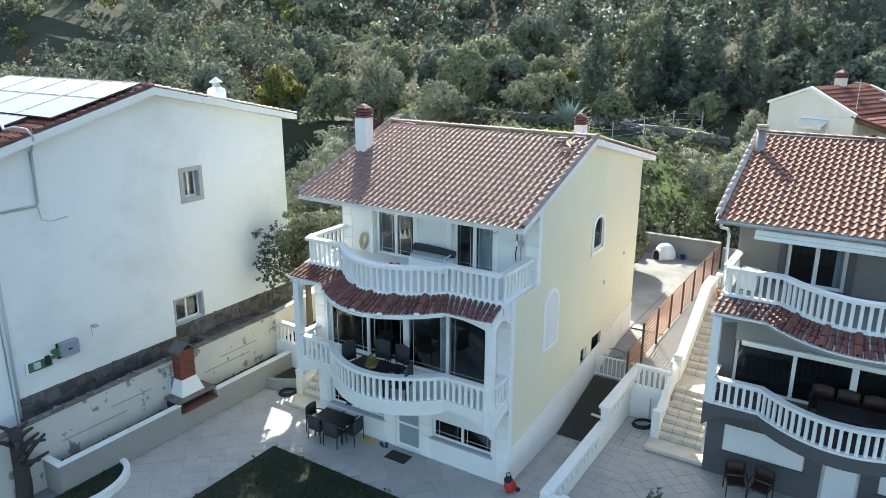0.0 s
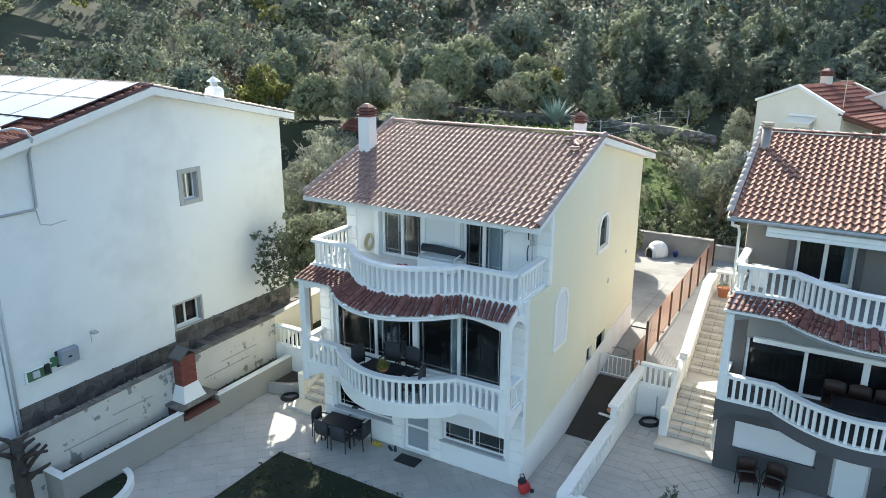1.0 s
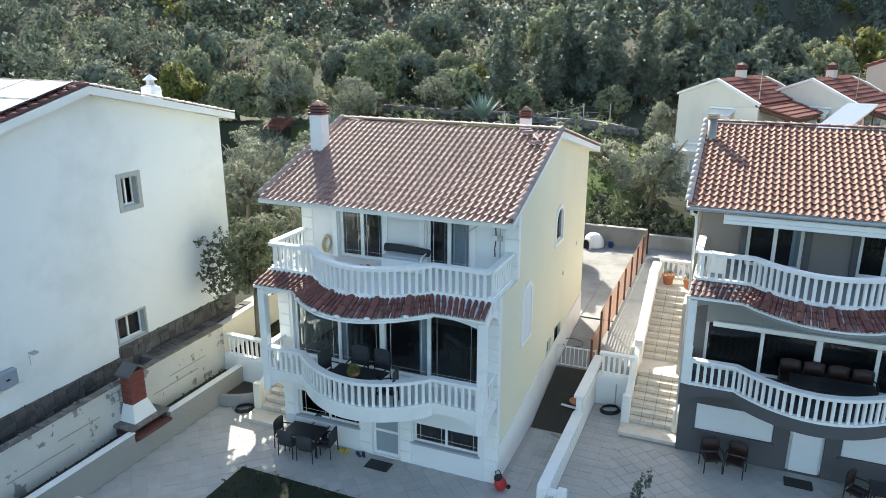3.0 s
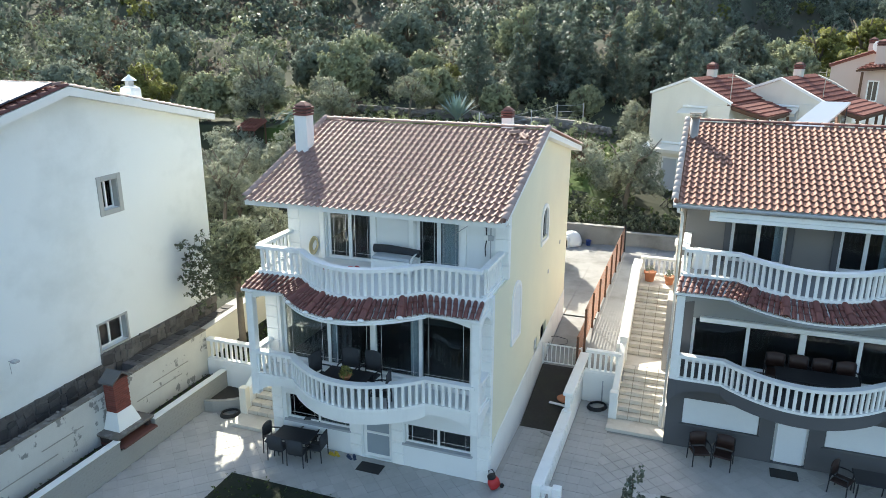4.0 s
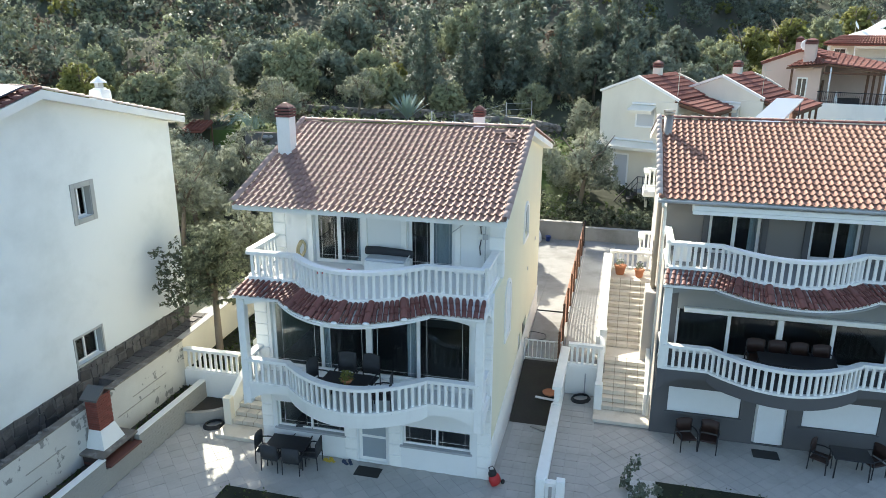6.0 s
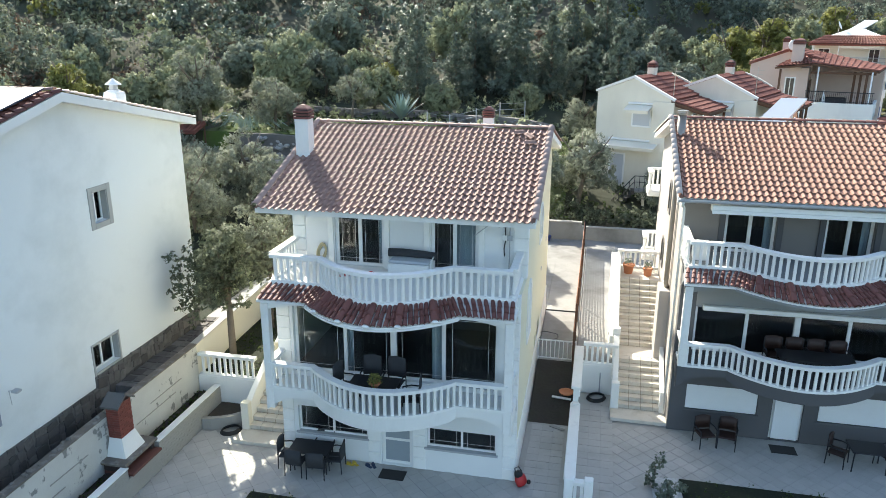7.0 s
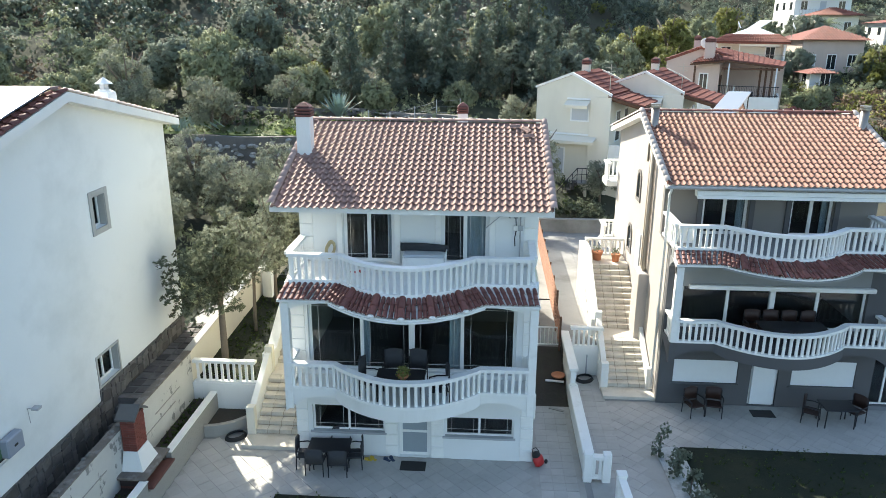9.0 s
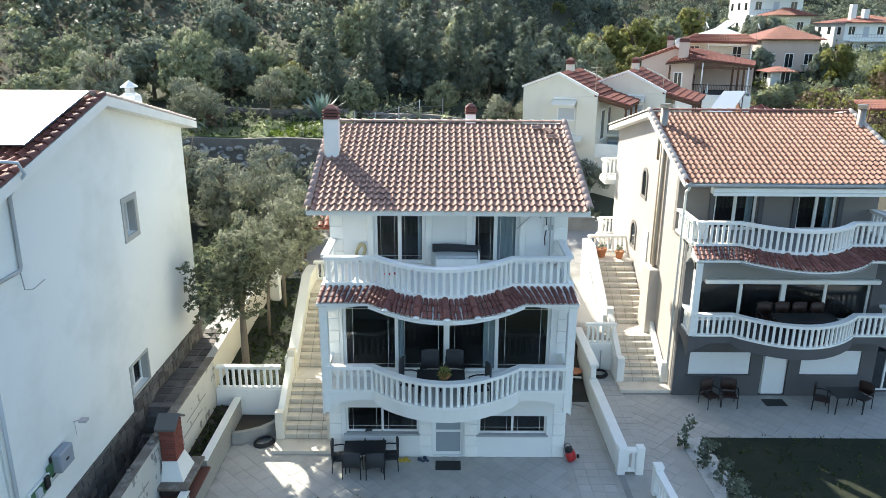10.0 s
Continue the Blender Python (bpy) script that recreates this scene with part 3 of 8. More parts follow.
    roof = part("roof", Shape().prism(rp, -4.12, 4.1, "x"), WHITE, h, "white plastered roof slab under clay tiles")
    run, rise = ridge[0] - e0[0], ridge[1] - e0[1]
    ln = math.hypot(run, rise)
    cy, sy = run / ln, rise / ln
    basis = Matrix(((1, 0, 0, 0), (0, cy, -sy, 0), (0, sy, cy, 0), (0, 0, 0, 1)))
    part("underlay", Shape().prism([(e0[0] + 0.02, e0[1] + 0.012), (ridge[0], ridge[1] + 0.006), (e1[0], e1[1] + 0.006), (e1[0], e1[1] + 0.002), (ridge[0], ridge[1] + 0.002), (e0[0] + 0.02, e0[1] + 0.004)], -4.1, 4.08, "x"), tile_joined, roof)
    cols, rows = 39, 17
    tm = tile_mesh("tile", tile, 0.206, 0.35, 0.042)
    cw = 8.1 / cols
    rest = []
    for j in range(rows):
        for i in range(cols):
            d = -0.1 + j * (ln - 0.06) / rows
            jit = Matrix.Translation((rng.uniform(-0.005, 0.005), rng.uniform(-0.01, 0.01), rng.uniform(0, 0.004))) @ Matrix.Rotation(rng.uniform(-0.012, 0.012), 4, "Z")
            m = Matrix.Translation((-4.08 + i * cw, e0[0] + cy * d, e0[1] + sy * d + 0.004)) @ basis @ jit
            if quoin and (i, j) in ((35, rows - 1), (36, rows - 2), (37, rows - 3)):
                rest.append(m @ pose(0.05, -0.1, 0.08, 6, 8, 38 + 60 * (i % 2)))
            if j < 7:
                part("tile", tm, None, roof).matrix_local = m
            else:
                rest.append(m)
    joined("roof_tiles", tm, rest, tile_joined, roof)
    # ridge and verge tiles
    def run_of(a, b, n, r, clay):
        a, b = Vector(a), Vector(b)
        for i in range(n):
            s = Shape()
            lift = Vector((0, 0, 0.015))
            barrel(s, a.lerp(b, i / n) + lift, a.lerp(b, (i + 1.12) / n), r, r * 0.92)
            part("ridge_tile", s, clay, roof, "", True)
            if i and r == 0.1:
                part("mortar", Shape().lathe([(0.012, 0), (0.032, 0.012), (0.026, 0.035), (0.006, 0.045)], 8, Matrix.Translation(a.lerp(b, i / n) + Vector((0, 0, r * 0.75)))), WHITE, roof)
    run_of((-4.12, ridge[0], ridge[1] + 0.05), (4.1, ridge[0], ridge[1] + 0.05), 21, 0.1, tile if quoin else TILE_RED)
    for x in (-4.08, 4.07):
        run_of((x, e0[0] - 0.08, e0[1] + 0.08), (x, ridge[0], ridge[1] + 0.09), 15, 0.105, VERGE_A if quoin else VERGETILE)
        run_of((x, e1[0] + 0.04, e1[1] + 0.05), (x, ridge[0], ridge[1] + 0.05), 18, 0.085, VERGE_A if quoin else VERGETILE)
    # first-floor balcony: slab, deep fascia with arches, columns, balustrade
    p1 = bulge(-3.6, 3.6, -0.97, 1.05, -0.05, 2.15)
    part("balcony_slab", Shape().prism([(xl, 0)] + [(xl, -1.0)] + [(x, y - 0.03) for x, y in p1[1:-1]] + [(3.72, -1.0), (3.72, 0)], F1 - 0.2, F1), front if quoin else fascia_mat, h)

    def arch_low(i, path=p1):
        x = path[i][0]
        u = max(0.0, (abs(x + 0.0) - 1.9) / 1.75)
        return 2.47 + 0.14 * smooth(0.0, 0.25, u) - 0.42 * max(0.0, (u - 0.45) / 0.55) ** 2
    dense = [(xl, -1.0)] + [(-3.6 + 0.11 * i, -0.97 - 0.0) for i in range(1, 13)] + p1[2:-2] + [(2.2 + 0.115 * i, -0.97) for i in range(13)] + [(3.72, -1.0)]
    part("fascia", Shape().strip([(x, y - 0.03) for x, y in dense], -0.02, 0.16, lambda i: arch_low(i, dense), lambda i: F1 + 0.03), fascia_mat, h)
    for x in (xl, 3.60):
        sd = [(-0.97 + 0.97 * i / 8, 2.2 + 0.42 * math.sin(math.pi / 2 * i / 8)) for i in range(9)]
        part("fascia", Shape().prism(sd + [(-0.004, F1 + 0.025), (-0.97, F1 + 0.025)], x - 0.015, x + 0.135, "x"), fascia_mat, h)
    for x in (-3.6, 3.59):
        part("column", Shape().cbox(x - 0.12, x + 0.12, -1.04, -0.8, 2.2 if quoin else F1 + 0.03, 5.6, 0.015), RAILWHITE, h)
    balustrade(h, p1, F1 + 0.03, 0.84)
    for x in (-3.6, 3.6):
        balustrade(h, [(x, -0.85), (x, -0.02)], F1 + 0.03, 0.84)
    # canopy of tiles over it
    top = bulge(-3.72, 3.68, -0.42, 1.07, -0.1, 1.98)
    low = bulge(-3.78, 3.74, -1.14, 1.22, -0.05, 2.25)
    n = len(top)
    s = Shape()
    s.add([(x, y, 5.98) for x, y in top] + [(x, y, 5.73) for x, y in low] + [(x, y, 5.66) for x, y in low] + [(x, y, 5.66) for x, y in top],
          [(i, i + 1, n + i + 1, n + i) for i in range(n - 1)] + [(n + i, n + i + 1, 2 * n + i + 1, 2 * n + i) for i in range(n - 1)] + [(2 * n + i, 2 * n + i + 1, 3 * n + i + 1, 3 * n + i) for i in range(n - 1)] + [(0, n, 2 * n, 3 * n), (n - 1, 4 * n - 1, 3 * n - 1, 2 * n - 1)])
    canopy = part("canopy", s, WHITE, h, "curved tiled canopy over the balcony")
    def ends(u):
        """The tops and feet of the canopy at a share u of its length."""
        k = min(n - 2, int(u * (n - 1)))
        q = u * (n - 1) - k
        a = Vector((*top[k], 5.98)).lerp(Vector((*top[k + 1], 5.98)), q)
        b = Vector((*low[k], 5.73)).lerp(Vector((*low[k + 1], 5.73)), q)
        return a, b
    foot = along(low, 0.165, 0.06, 0.06)
    seg = [0.0]
    for a, b in zip(low, low[1:]):
        seg.append(seg[-1] + math.dist(a, b))
    for k in range(len(foot)):
        d = seg[-1] * (0.01 + 0.98 * k / (len(foot) - 1))
        i = max(j for j in range(n) if seg[j] <= d + 1e-9)
        i = min(i, n - 2)
        a, b = ends((i + (d - seg[i]) / (seg[i + 1] - seg[i])) / (n - 1))
        for q0, q1 in ((1.04, 0.6), (0.7, 0.3), (0.38, 0.0)):
            s = Shape()
            jig = rng.uniform(-0.012, 0.012)
            barrel(s, a.lerp(b, q0) + Vector((jig, 0, 0.022 + rng.uniform(0.012, 0.03))), a.lerp(b, q1) + Vector((jig, 0, 0.022)), 0.07, 0.056, 6)
            part("tile", s, TILE_RED, canopy)
    for u in (0.17, 0.34, 0.5, 0.66, 0.83):
        a, b = ends(u)
        for q0, q1 in ((1.08, 0.5), (0.6, 0.0)):
            s = Shape()
            barrel(s, a.lerp(b, q0) + Vector((0, 0, 0.075)), a.lerp(b, q1) + Vector((0, 0, 0.05)), 0.105, 0.09, 8)
            part("hip_tile", s, TILE_RED, canopy, "", True)
        if quoin:
            part("mortar_end", Shape().lathe([(0.02, -0.05), (0.09, -0.03), (0.1, 0.03), (0.06, 0.08), (0.01, 0.09)], 10, Matrix.Translation(a.lerp(b, 1.08) + Vector((0, 0, 0.06))) @ Matrix.Diagonal((1, 0.8, 0.7, 1))), RAILWHITE, canopy, "blob of white mortar", True)
    bd = [(-3.72, -1.0)] + [(-3.6 + 0.11 * i, -1.0) for i in range(1, 13)] + [(x, y - 0.06) for x, y in low[2:-2]] + [(2.25 + 0.11 * i, -1.0) for i in range(13)] + [(3.7, -1.0)]
    part("canopy_beam", Shape().strip(bd, 0.02, 0.18, lambda i: 5.62 - 0.28 * max(0.0, (abs(bd[i][0]) - 2.0) / 1.7) ** 2.2, lambda i: 5.68), RAILWHITE if quoin else MIDGREY, h)
    for x in (xl, 3.58):
        sd = [(-1.0 + 1.0 * i / 8, 5.3 + 0.3 * math.sin(math.pi * i / 8)) for i in range(9)]
        part("canopy_beam", Shape().prism(sd + [(0, 5.7), (-1.0, 5.7)], x, x + 0.14, "x"), RAILWHITE if quoin else MIDGREY, h)
    # upper balcony
    p2 = bulge(-3.62, 3.56, -0.34, 1.07, -0.1, 1.98)
    part("balcony_slab", Shape().prism([(xl, 1.6), (xl, -0.44)] + [(x, y - 0.1) for x, y in p2[1:-1]] + [(3.68, -0.44), (3.68, 1.6)], F2 - 0.06, F2 + 0.04), RAILWHITE if quoin else MIDGREY, h, "balcony floor slab")
    part("balcony_slab", Shape().prism([(xl + 0.02, 0.3), (xl + 0.02, -0.3)] + [(x, y + 0.02) for x, y in p2[1:-1]] + [(3.66, -0.3), (3.66, 0.3)], 5.62, F2 - 0.065), WHITE if quoin else MIDGREY, h)
    balustrade(h, p2, F2 + 0.04, 0.86)
    for x in (-3.62, 3.56):
        balustrade(h, [(x, -0.22), (x, 1.56)], F2 + 0.04, 0.86)
    # windows and doors
    window(h, FRONT, *win1, 2, 0.12, bars=True, name="window")
    window(h, FRONT, *win2, 2, 0.12, bars=True, name="window")
    for w in (win1, win2):
        part("window_sill", Shape().cbox(w[0] - 0.08, w[1] + 0.06, -0.06, 0.115, w[2] - 0.06, w[2] + 0.008, 0.01), GREYPIPE if quoin else fascia_mat, h)
    d = window(h, FRONT, *door, 1, 0.1, name="entrance_door", rail=0.1, label="white framed glass door with a mid rail")
    part("mid_rail", Shape().cbox(door[0] + 0.1, door[1] - 0.1, 0.09, 0.16, 0.86, 0.94, 0.006), FRAME, d)
    # opaque pale panel added before the glass, in place of an unlit blind
    part("blind_panel", Shape().box(door[0] + 0.1, door[1] - 0.1, 0.112, 0.124, 0.14, 0.86).box(door[0] + 0.1, door[1] - 0.1, 0.112, 0.124, 0.94, 2.02), BLINDGREY, d, "pale panel standing in for a blind behind the door glass")
    g = window(h, FRONT, *glaz, 4, 0.14, bars=quoin, name="sliding_window", rail=0.09, curtain=((0.255, 0.29), (0.68, 0.745)) if quoin else (), label="wide white framed sliding glazing")
    part("mullion", Shape().cbox(-0.12, 0.06, 0.08, 0.24, glaz[2], glaz[3], 0.01), FRAME, g)
    for w in (up1, up2):
        c = ((0.85, 0.97),) if w is up1 else ((0.52, 0.97),)
        window(h, FRONT @ Matrix.Translation((0, 1.6, 0)), *w, 2, 0.12, bars=quoin, name="balcony_door", rail=0.1, curtain=c if quoin else ((0.8, 0.95),))
        s = Shape()
        for a, b in ((w[0] - 0.2, w[0] - 0.02), (w[1] + 0.02, w[1] + 0.2)):
            s.cbox(a, b, 1.52, 1.62, F2 + 0.04, 8.3, 0.01)
        s.cbox(w[0] - 0.2, w[1] + 0.2, 1.51, 1.62, 8.0, 8.14, 0.01)
        part("door_surround", s, RAILWHITE if quoin else GREY, h)
    if quoin:
        for u0, u1 in ((xl, xl + 0.38), (xr - 0.38, xr), (-0.88, -0.48), (0.58, 0.97)):
            quoins(h, FRONT, u0, u1, 0.02, 2.42)
        for u0, u1 in ((xl, xl + 0.42), (xr - 0.42, xr)):
            quoins(h, FRONT, u0, u1, F1 + 0.02, 5.6)
            quoins(h, Matrix.Translation((0, 1.6, 0)), u0, u1, F2 + 0.04, 8.5)
        mt = Matrix.Translation((xr, 0, 0)) @ EAST
        quoins(h, mt, 0.0, 0.12, 0.02, 5.6, 0.02)
        quoins(h, mt, 1.6, 1.78, F2 + 0.04, 8.4, 0.02)
        # arched window and closed arched shutter
        arched(h, mt, 6.0, 7.2, 5.8, 7.25, True)
        arched(h, mt, 2.15, 3.3, 3.6, 5.62, False)
        window(h, mt, *small1, 1, 0.1, name="window", frame_mat=DARKMETAL)
        window(h, mt, *small2, 1, 0.05, name="window", rail=0.05)
        for a, b in ((7.5, 4.4), (9.6, 5.0)):
            part("vent", Shape().cbox(a, a + 0.14, -0.02, 0.02, b - 0.07, b + 0.07, 0.005, mt), GREYPIPE, h)
    return h


def arched(parent, m, u0, u1, v0, v1, open_pane, deep=0.03, mat=None):
    """A round-headed white surround with a pane or a closed shutter."""
    cu, r = (u0 + u1) / 2, (u1 - u0) / 2
    def outline(k, low):
        pts = [(cu - r + k, low), (cu + r - k, low)]
        return pts + [(cu + (r - k) * math.cos(math.pi * i / 12), v1 - r + (r - k) * math.sin(math.pi * i / 12)) for i in range(13)]
    o, i = outline(0, v0), outline(0.13, v0 + 0.13)
    n = len(o)
    s = Shape()
    v = [(a, -0.05, b) for a, b in o] + [(a, -0.05, b) for a, b in i] + [(a, 0.06, b) for a, b in o] + [(a, 0.06, b) for a, b in i]
    f = []
    for k in range(n):
        q = (k + 1) % n
        f += [(k, q, n + q, n + k), (k, 2 * n + k, 2 * n + q, q), (n + k, n + q, 3 * n + q, 3 * n + k)]
    ob = part("arched_window", s.add(v, f, m), mat or RAILWHITE, parent, "white round-headed window surround" if open_pane else "white round-headed surround with a closed shutter")
    if open_pane:
        part("window_frame", Shape().cbox(cu - r + 0.13, cu - r + 0.19, 0.0, 0.06, v0 + 0.13, v1 - 0.3, 0.005, m).cbox(cu + r - 0.19, cu + r - 0.13, 0, 0.06, v0 + 0.13, v1 - 0.3, 0.005, m), FRAME, ob)
        part("pane", Shape().prism([(p[0], p[1]) for p in i], deep, deep + 0.006, "y", m), DARKGLASS, ob)
    else:
        part("shutter", Shape().prism(i, -0.02, 0.03, "y", m), SHUTTER, ob)
        sl = Shape()
        for k in range(int((v1 - v0 - 0.4) / 0.09)):
            sl.box(u0 + 0.16, u1 - 0.16, -0.028, -0.02, v0 + 0.2 + k * 0.09, v0 + 0.2 + k * 0.09 + 0.06, m)
        part("slats", sl, SHUTTER, ob)
    return ob


BLINDGREY = material("pale_grey_blind", (0.3, 0.34, 0.37), 0.35, 0.1, 0.05, 1.5, 30, 0.03)
DARKGLASS = material("dark_reflective_glass", (0.02, 0.025, 0.03), 0.06, 0.05, 0.02, 1, 30, 0.0, spec=0.6)
A_X, A_Y = -12.3, 17.12
C_X, C_Y = -0.02, 21.3
villa_a = villa("villa", "three-storey white and pale yellow villa with curved balconies", A_X, A_Y, PALEGREY, PALEGREY, YELLOW, WHITE, TILE_A, TILE_AJ, True, 1)
villa_c = villa("villa", "three-storey cream and dark grey villa with curved balconies", C_X, C_Y, GREY, TAUPE, CWALL, GREY, TILE_C, TILE_CJ, False, 2)
villa_c.location = (C_X, C_Y, 0)


def side_wing(h):
    """Lower wing of the grey villa, with a dark glazed door and a window over it."""
    m = Matrix.Translation((0, 0.3, 0))
    door, win = (3.98, 4.95, 0.04, 2.2), (4.1, 5.6, 3.6, 4.9)
    part("wing_wall", panel(Shape(), 3.77, 7.2, 0, 5.55, [door, win], 0.3, 0.55), GREY, h, "dark grey wall of the side wing")
    part("wing_wall", Shape().box(6.95, 7.2, 0.55, 6.0, 0, 5.55).box(3.77, 6.95, 5.75, 6.0, 0, 5.55), CWALL, h)
    part("wing_roof", Shape().cbox(3.77, 7.35, 0.15, 6.15, 5.552, 5.75, 0.02), MIDGREY, h, "flat grey roof slab of the side wing")
    window(h, m, *door, 2, 0.1, bars=False, name="glazed_door", rail=0.06, curtain=(), label="white framed glazed door of the side wing")
    window(h, m, *win, 2, 0.1, bars=False, name="sliding_window", rail=0.07, curtain=(), label="white framed window of the side wing")


side_wing(villa_c)


def chimney(parent, x, y, z0, z1, w, mat, cap=True):
    c = part("chimney", Shape().cbox(x - w / 2, x + w / 2, y - w / 2, y + w / 2, z0, z1, 0.012), mat, parent)
    if cap:
        for i in range(3):
            part("cap_ring", Shape().cbox(x - w / 2 - 0.03, x + w / 2 + 0.03, y - w / 2 - 0.03, y + w / 2 + 0.03, z1 + 0.1 * i, z1 + 0.1 * i + 0.07, 0.012), TILE_RED, c)
        # black filler puts the shade between the cap rings into colour
        part("cap_core", Shape().box(x - w / 2 + 0.04, x + w / 2 - 0.04, y - w / 2 + 0.04, y + w / 2 - 0.04, z1, z1 + 0.3), BLACK, c)
        part("cap_top", Shape().lathe([(w * 0.72, 0.3), (w * 0.6, 0.34), (w * 0.2, 0.44), (0.01, 0.46)], 4, Matrix.Translation((x, y, z1)) @ Matrix.Rotation(math.pi / 4, 4, "Z")), TILE_RED, c)
    return c


chimney(villa_a, -3.74, 2.95, 8.6, 10.46, 0.46, WHITE)
chimney(villa_a, 1.05, 11.2, 8.4, 9.7, 0.42, WHITE)


# ---- the tall white house beside ----
def big_house():
    h = thing("neighbour_house", "tall weathered white house with solar panels on its roof", "house", -21.35, 0)
    y0, y1, T = 9.55, 21.4, 0.3
    w1, w2 = (16.36, 17.03, 7.58, 8.52), (15.47, 16.66, 3.04, 3.92)
    s = panel(Shape(), y0, y1, 0, 9.8, [w1, w2], 0, T, EAST)
    part("wall", s, BWALL, h)
    part("gable", Shape().prism([(y0, 9.8), (y1, 9.8), (y1, 9.98), (15.3, 11.36), (9.55, 9.82)], -T, 0, "x"), BWALL, h)
    part("wall", Shape().box(-9, -T, y1 - T, y1, 0, 10.1).box(-9, -T, y0, y0 + T, 0, 9.7), BWALL, h)
    part("wall", Shape().box(-9.3, -9, y0, y1, 0, 9.8), BWALL, h)
    # front balcony bay past the corner pipe
    part("balcony_wall", Shape().box(-0.35, -0.02, 7.3, 9.5, 0.2, 8.42), BWALL, h)
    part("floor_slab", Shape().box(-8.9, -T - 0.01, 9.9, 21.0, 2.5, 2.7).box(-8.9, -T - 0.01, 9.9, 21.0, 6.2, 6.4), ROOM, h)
    rp = [(7.9, 9.6), (15.3, 11.57), (21.85, 10.12), (21.85, 9.9), (15.3, 11.32), (7.9, 9.34)]
    roof = part("roof", Shape().prism(rp, -9.5, 0.4, "x"), WHITE, h, "white plastered roof slab with red clay tiles")
    run, rise = 7.4, 1.97
    ln = math.hypot(run, rise)
    cy, sy = run / ln, rise / ln
    basis = Matrix(((1, 0, 0, 0), (0, cy, -sy, 0), (0, sy, cy, 0), (0, 0, 0, 1)))
    tm = tile_mesh("tile", TILE_FAR)
    rng = random.Random(4)
    ms = []
    for j in range(21):
        for i in range(40):
            d = j * (ln - 0.1) / 21
            ms.append(Matrix.Translation((-8.8 + i * 0.228, 7.9 + cy * d, 9.6 + sy * d)) @ basis @ Matrix.Rotation(rng.uniform(-0.02, 0.02), 4, "Z"))
    joined("roof_tiles", tm, ms, TILE_FAR, roof)
    for a, b, k in (((0.32, 7.85, 9.6), (0.32, 15.3, 11.6), 22), ((0.32, 21.9, 10.13), (0.32, 15.3, 11.6), 20)):
        a, b = Vector(a), Vector(b)
        for i in range(k):
            s = Shape()
            barrel(s, a.lerp(b, i / k) + Vector((0, 0, 0.03)), a.lerp(b, (i + 1.1) / k), 0.1 if k == 22 else 0.075, 0.085 if k == 22 else 0.062)
            part("ridge_tile", s, TILE_RED if k == 22 else VERGETILE, roof, "", True)
    for i in range(26):
        s = Shape()
        barrel(s, (0.2 - 0.37 * i, 15.3, 11.63), (0.2 - 0.37 * (i + 1.1), 15.3, 11.6), 0.1, 0.085)
        part("ridge_tile", s, TILE_A, roof, "", True)
    # solar panels in two fields
    for right, d0, d1 in ((0.12, 4.14, 5.82), (0.12, 5.86, 7.36), (-0.98, 0.66, 2.32), (-0.98, 2.36, 4.02)):
        for i in range(4):
            x1 = right - i * 2.02
            m = Matrix.Translation((0, 7.9, 9.6 + 0.17)) @ basis
            p = part("solar_panel", Shape().cbox(x1 - 2.0, x1, d0, d1, 0, 0.04, 0.006, m), PANEL, h, "glossy solar panel in an aluminium frame")
            e = Shape()
            for q in ((x1 - 2.0, x1, d0, d0 + 0.025), (x1 - 2.0, x1, d1 - 0.025, d1), (x1 - 2.0, x1 - 1.975, d0 + 0.025, d1 - 0.025), (x1 - 0.025, x1, d0 + 0.025, d1 - 0.025)):
                e.box(*q, 0.041, 0.048, m)
            part("panel_frame", e, STEEL, p)
    # windows with broad surrounds
    for w, k in ((w1, 1), (w2, 2)):
        s = Shape()
        e = 0.17 if k == 1 else 0.07
        a, b, c, d = w[0] - e, w[1] + e, w[2] - e, w[3] + e
        s.cbox(a, w[0], -0.03, 0.02, c, d, 0.008, EAST).cbox(w[1], b, -0.03, 0.02, c, d, 0.008, EAST)
        s.cbox(w[0], w[1], -0.03, 0.02, w[3], d, 0.008, EAST).cbox(w[0], w[1], -0.03, 0.02, c, w[2], 0.008, EAST)
        part("window_surround", s, STONEGREY, h, "grey stone window surround")
        part("window_reveal", Shape().box(w[0] + 0.002, w[0] + 0.02, 0.0, 0.24, w[2], w[3], EAST).box(w[1] - 0.02, w[1] - 0.002, 0.0, 0.24, w[2], w[3], EAST), STONEGREY, h)
        window(h, EAST, w[0] + 0.02, w[1] - 0.02, w[2], w[3], 2, 0.2, name="window", rail=0.05)
    # chimney with a round white cap
    c = part("chimney", Shape().lathe([(0.33, 0), (0.33, 0.7), (0.3, 0.8), (0.2, 0.84), (0.18, 0.87)], 4, Matrix.Translation((-0.35, 18.5, 10.5)) @ Matrix.Rotation(math.pi / 4, 4, "Z")), WHITE, h)
    part("cap_post", Shape().lathe([(0.14, 0), (0.14, 0.18)], 6, Matrix.Translation((-0.35, 18.5, 11.36))), GREYPIPE, c)
    part("cap_top", Shape().lathe([(0.25, 0), (0.23, 0.03), (0.04, 0.17), (0.01, 0.2)], 12, Matrix.Translation((-0.35, 18.5, 11.53))), WHITE, c)
    # stone plinth pieces along the path
    rng = random.Random(9)
    pl = part("plinth", Shape().prism([(9.6, 0.5), (15.38, 0.5), (21.38, 0.5), (21.38, 2.97), (15.39, 2.95), (15.38, 2.6), (9.6, 2.6)], 0.0, 0.03, "x"), MORTARSTONE, h)
    y = 9.65
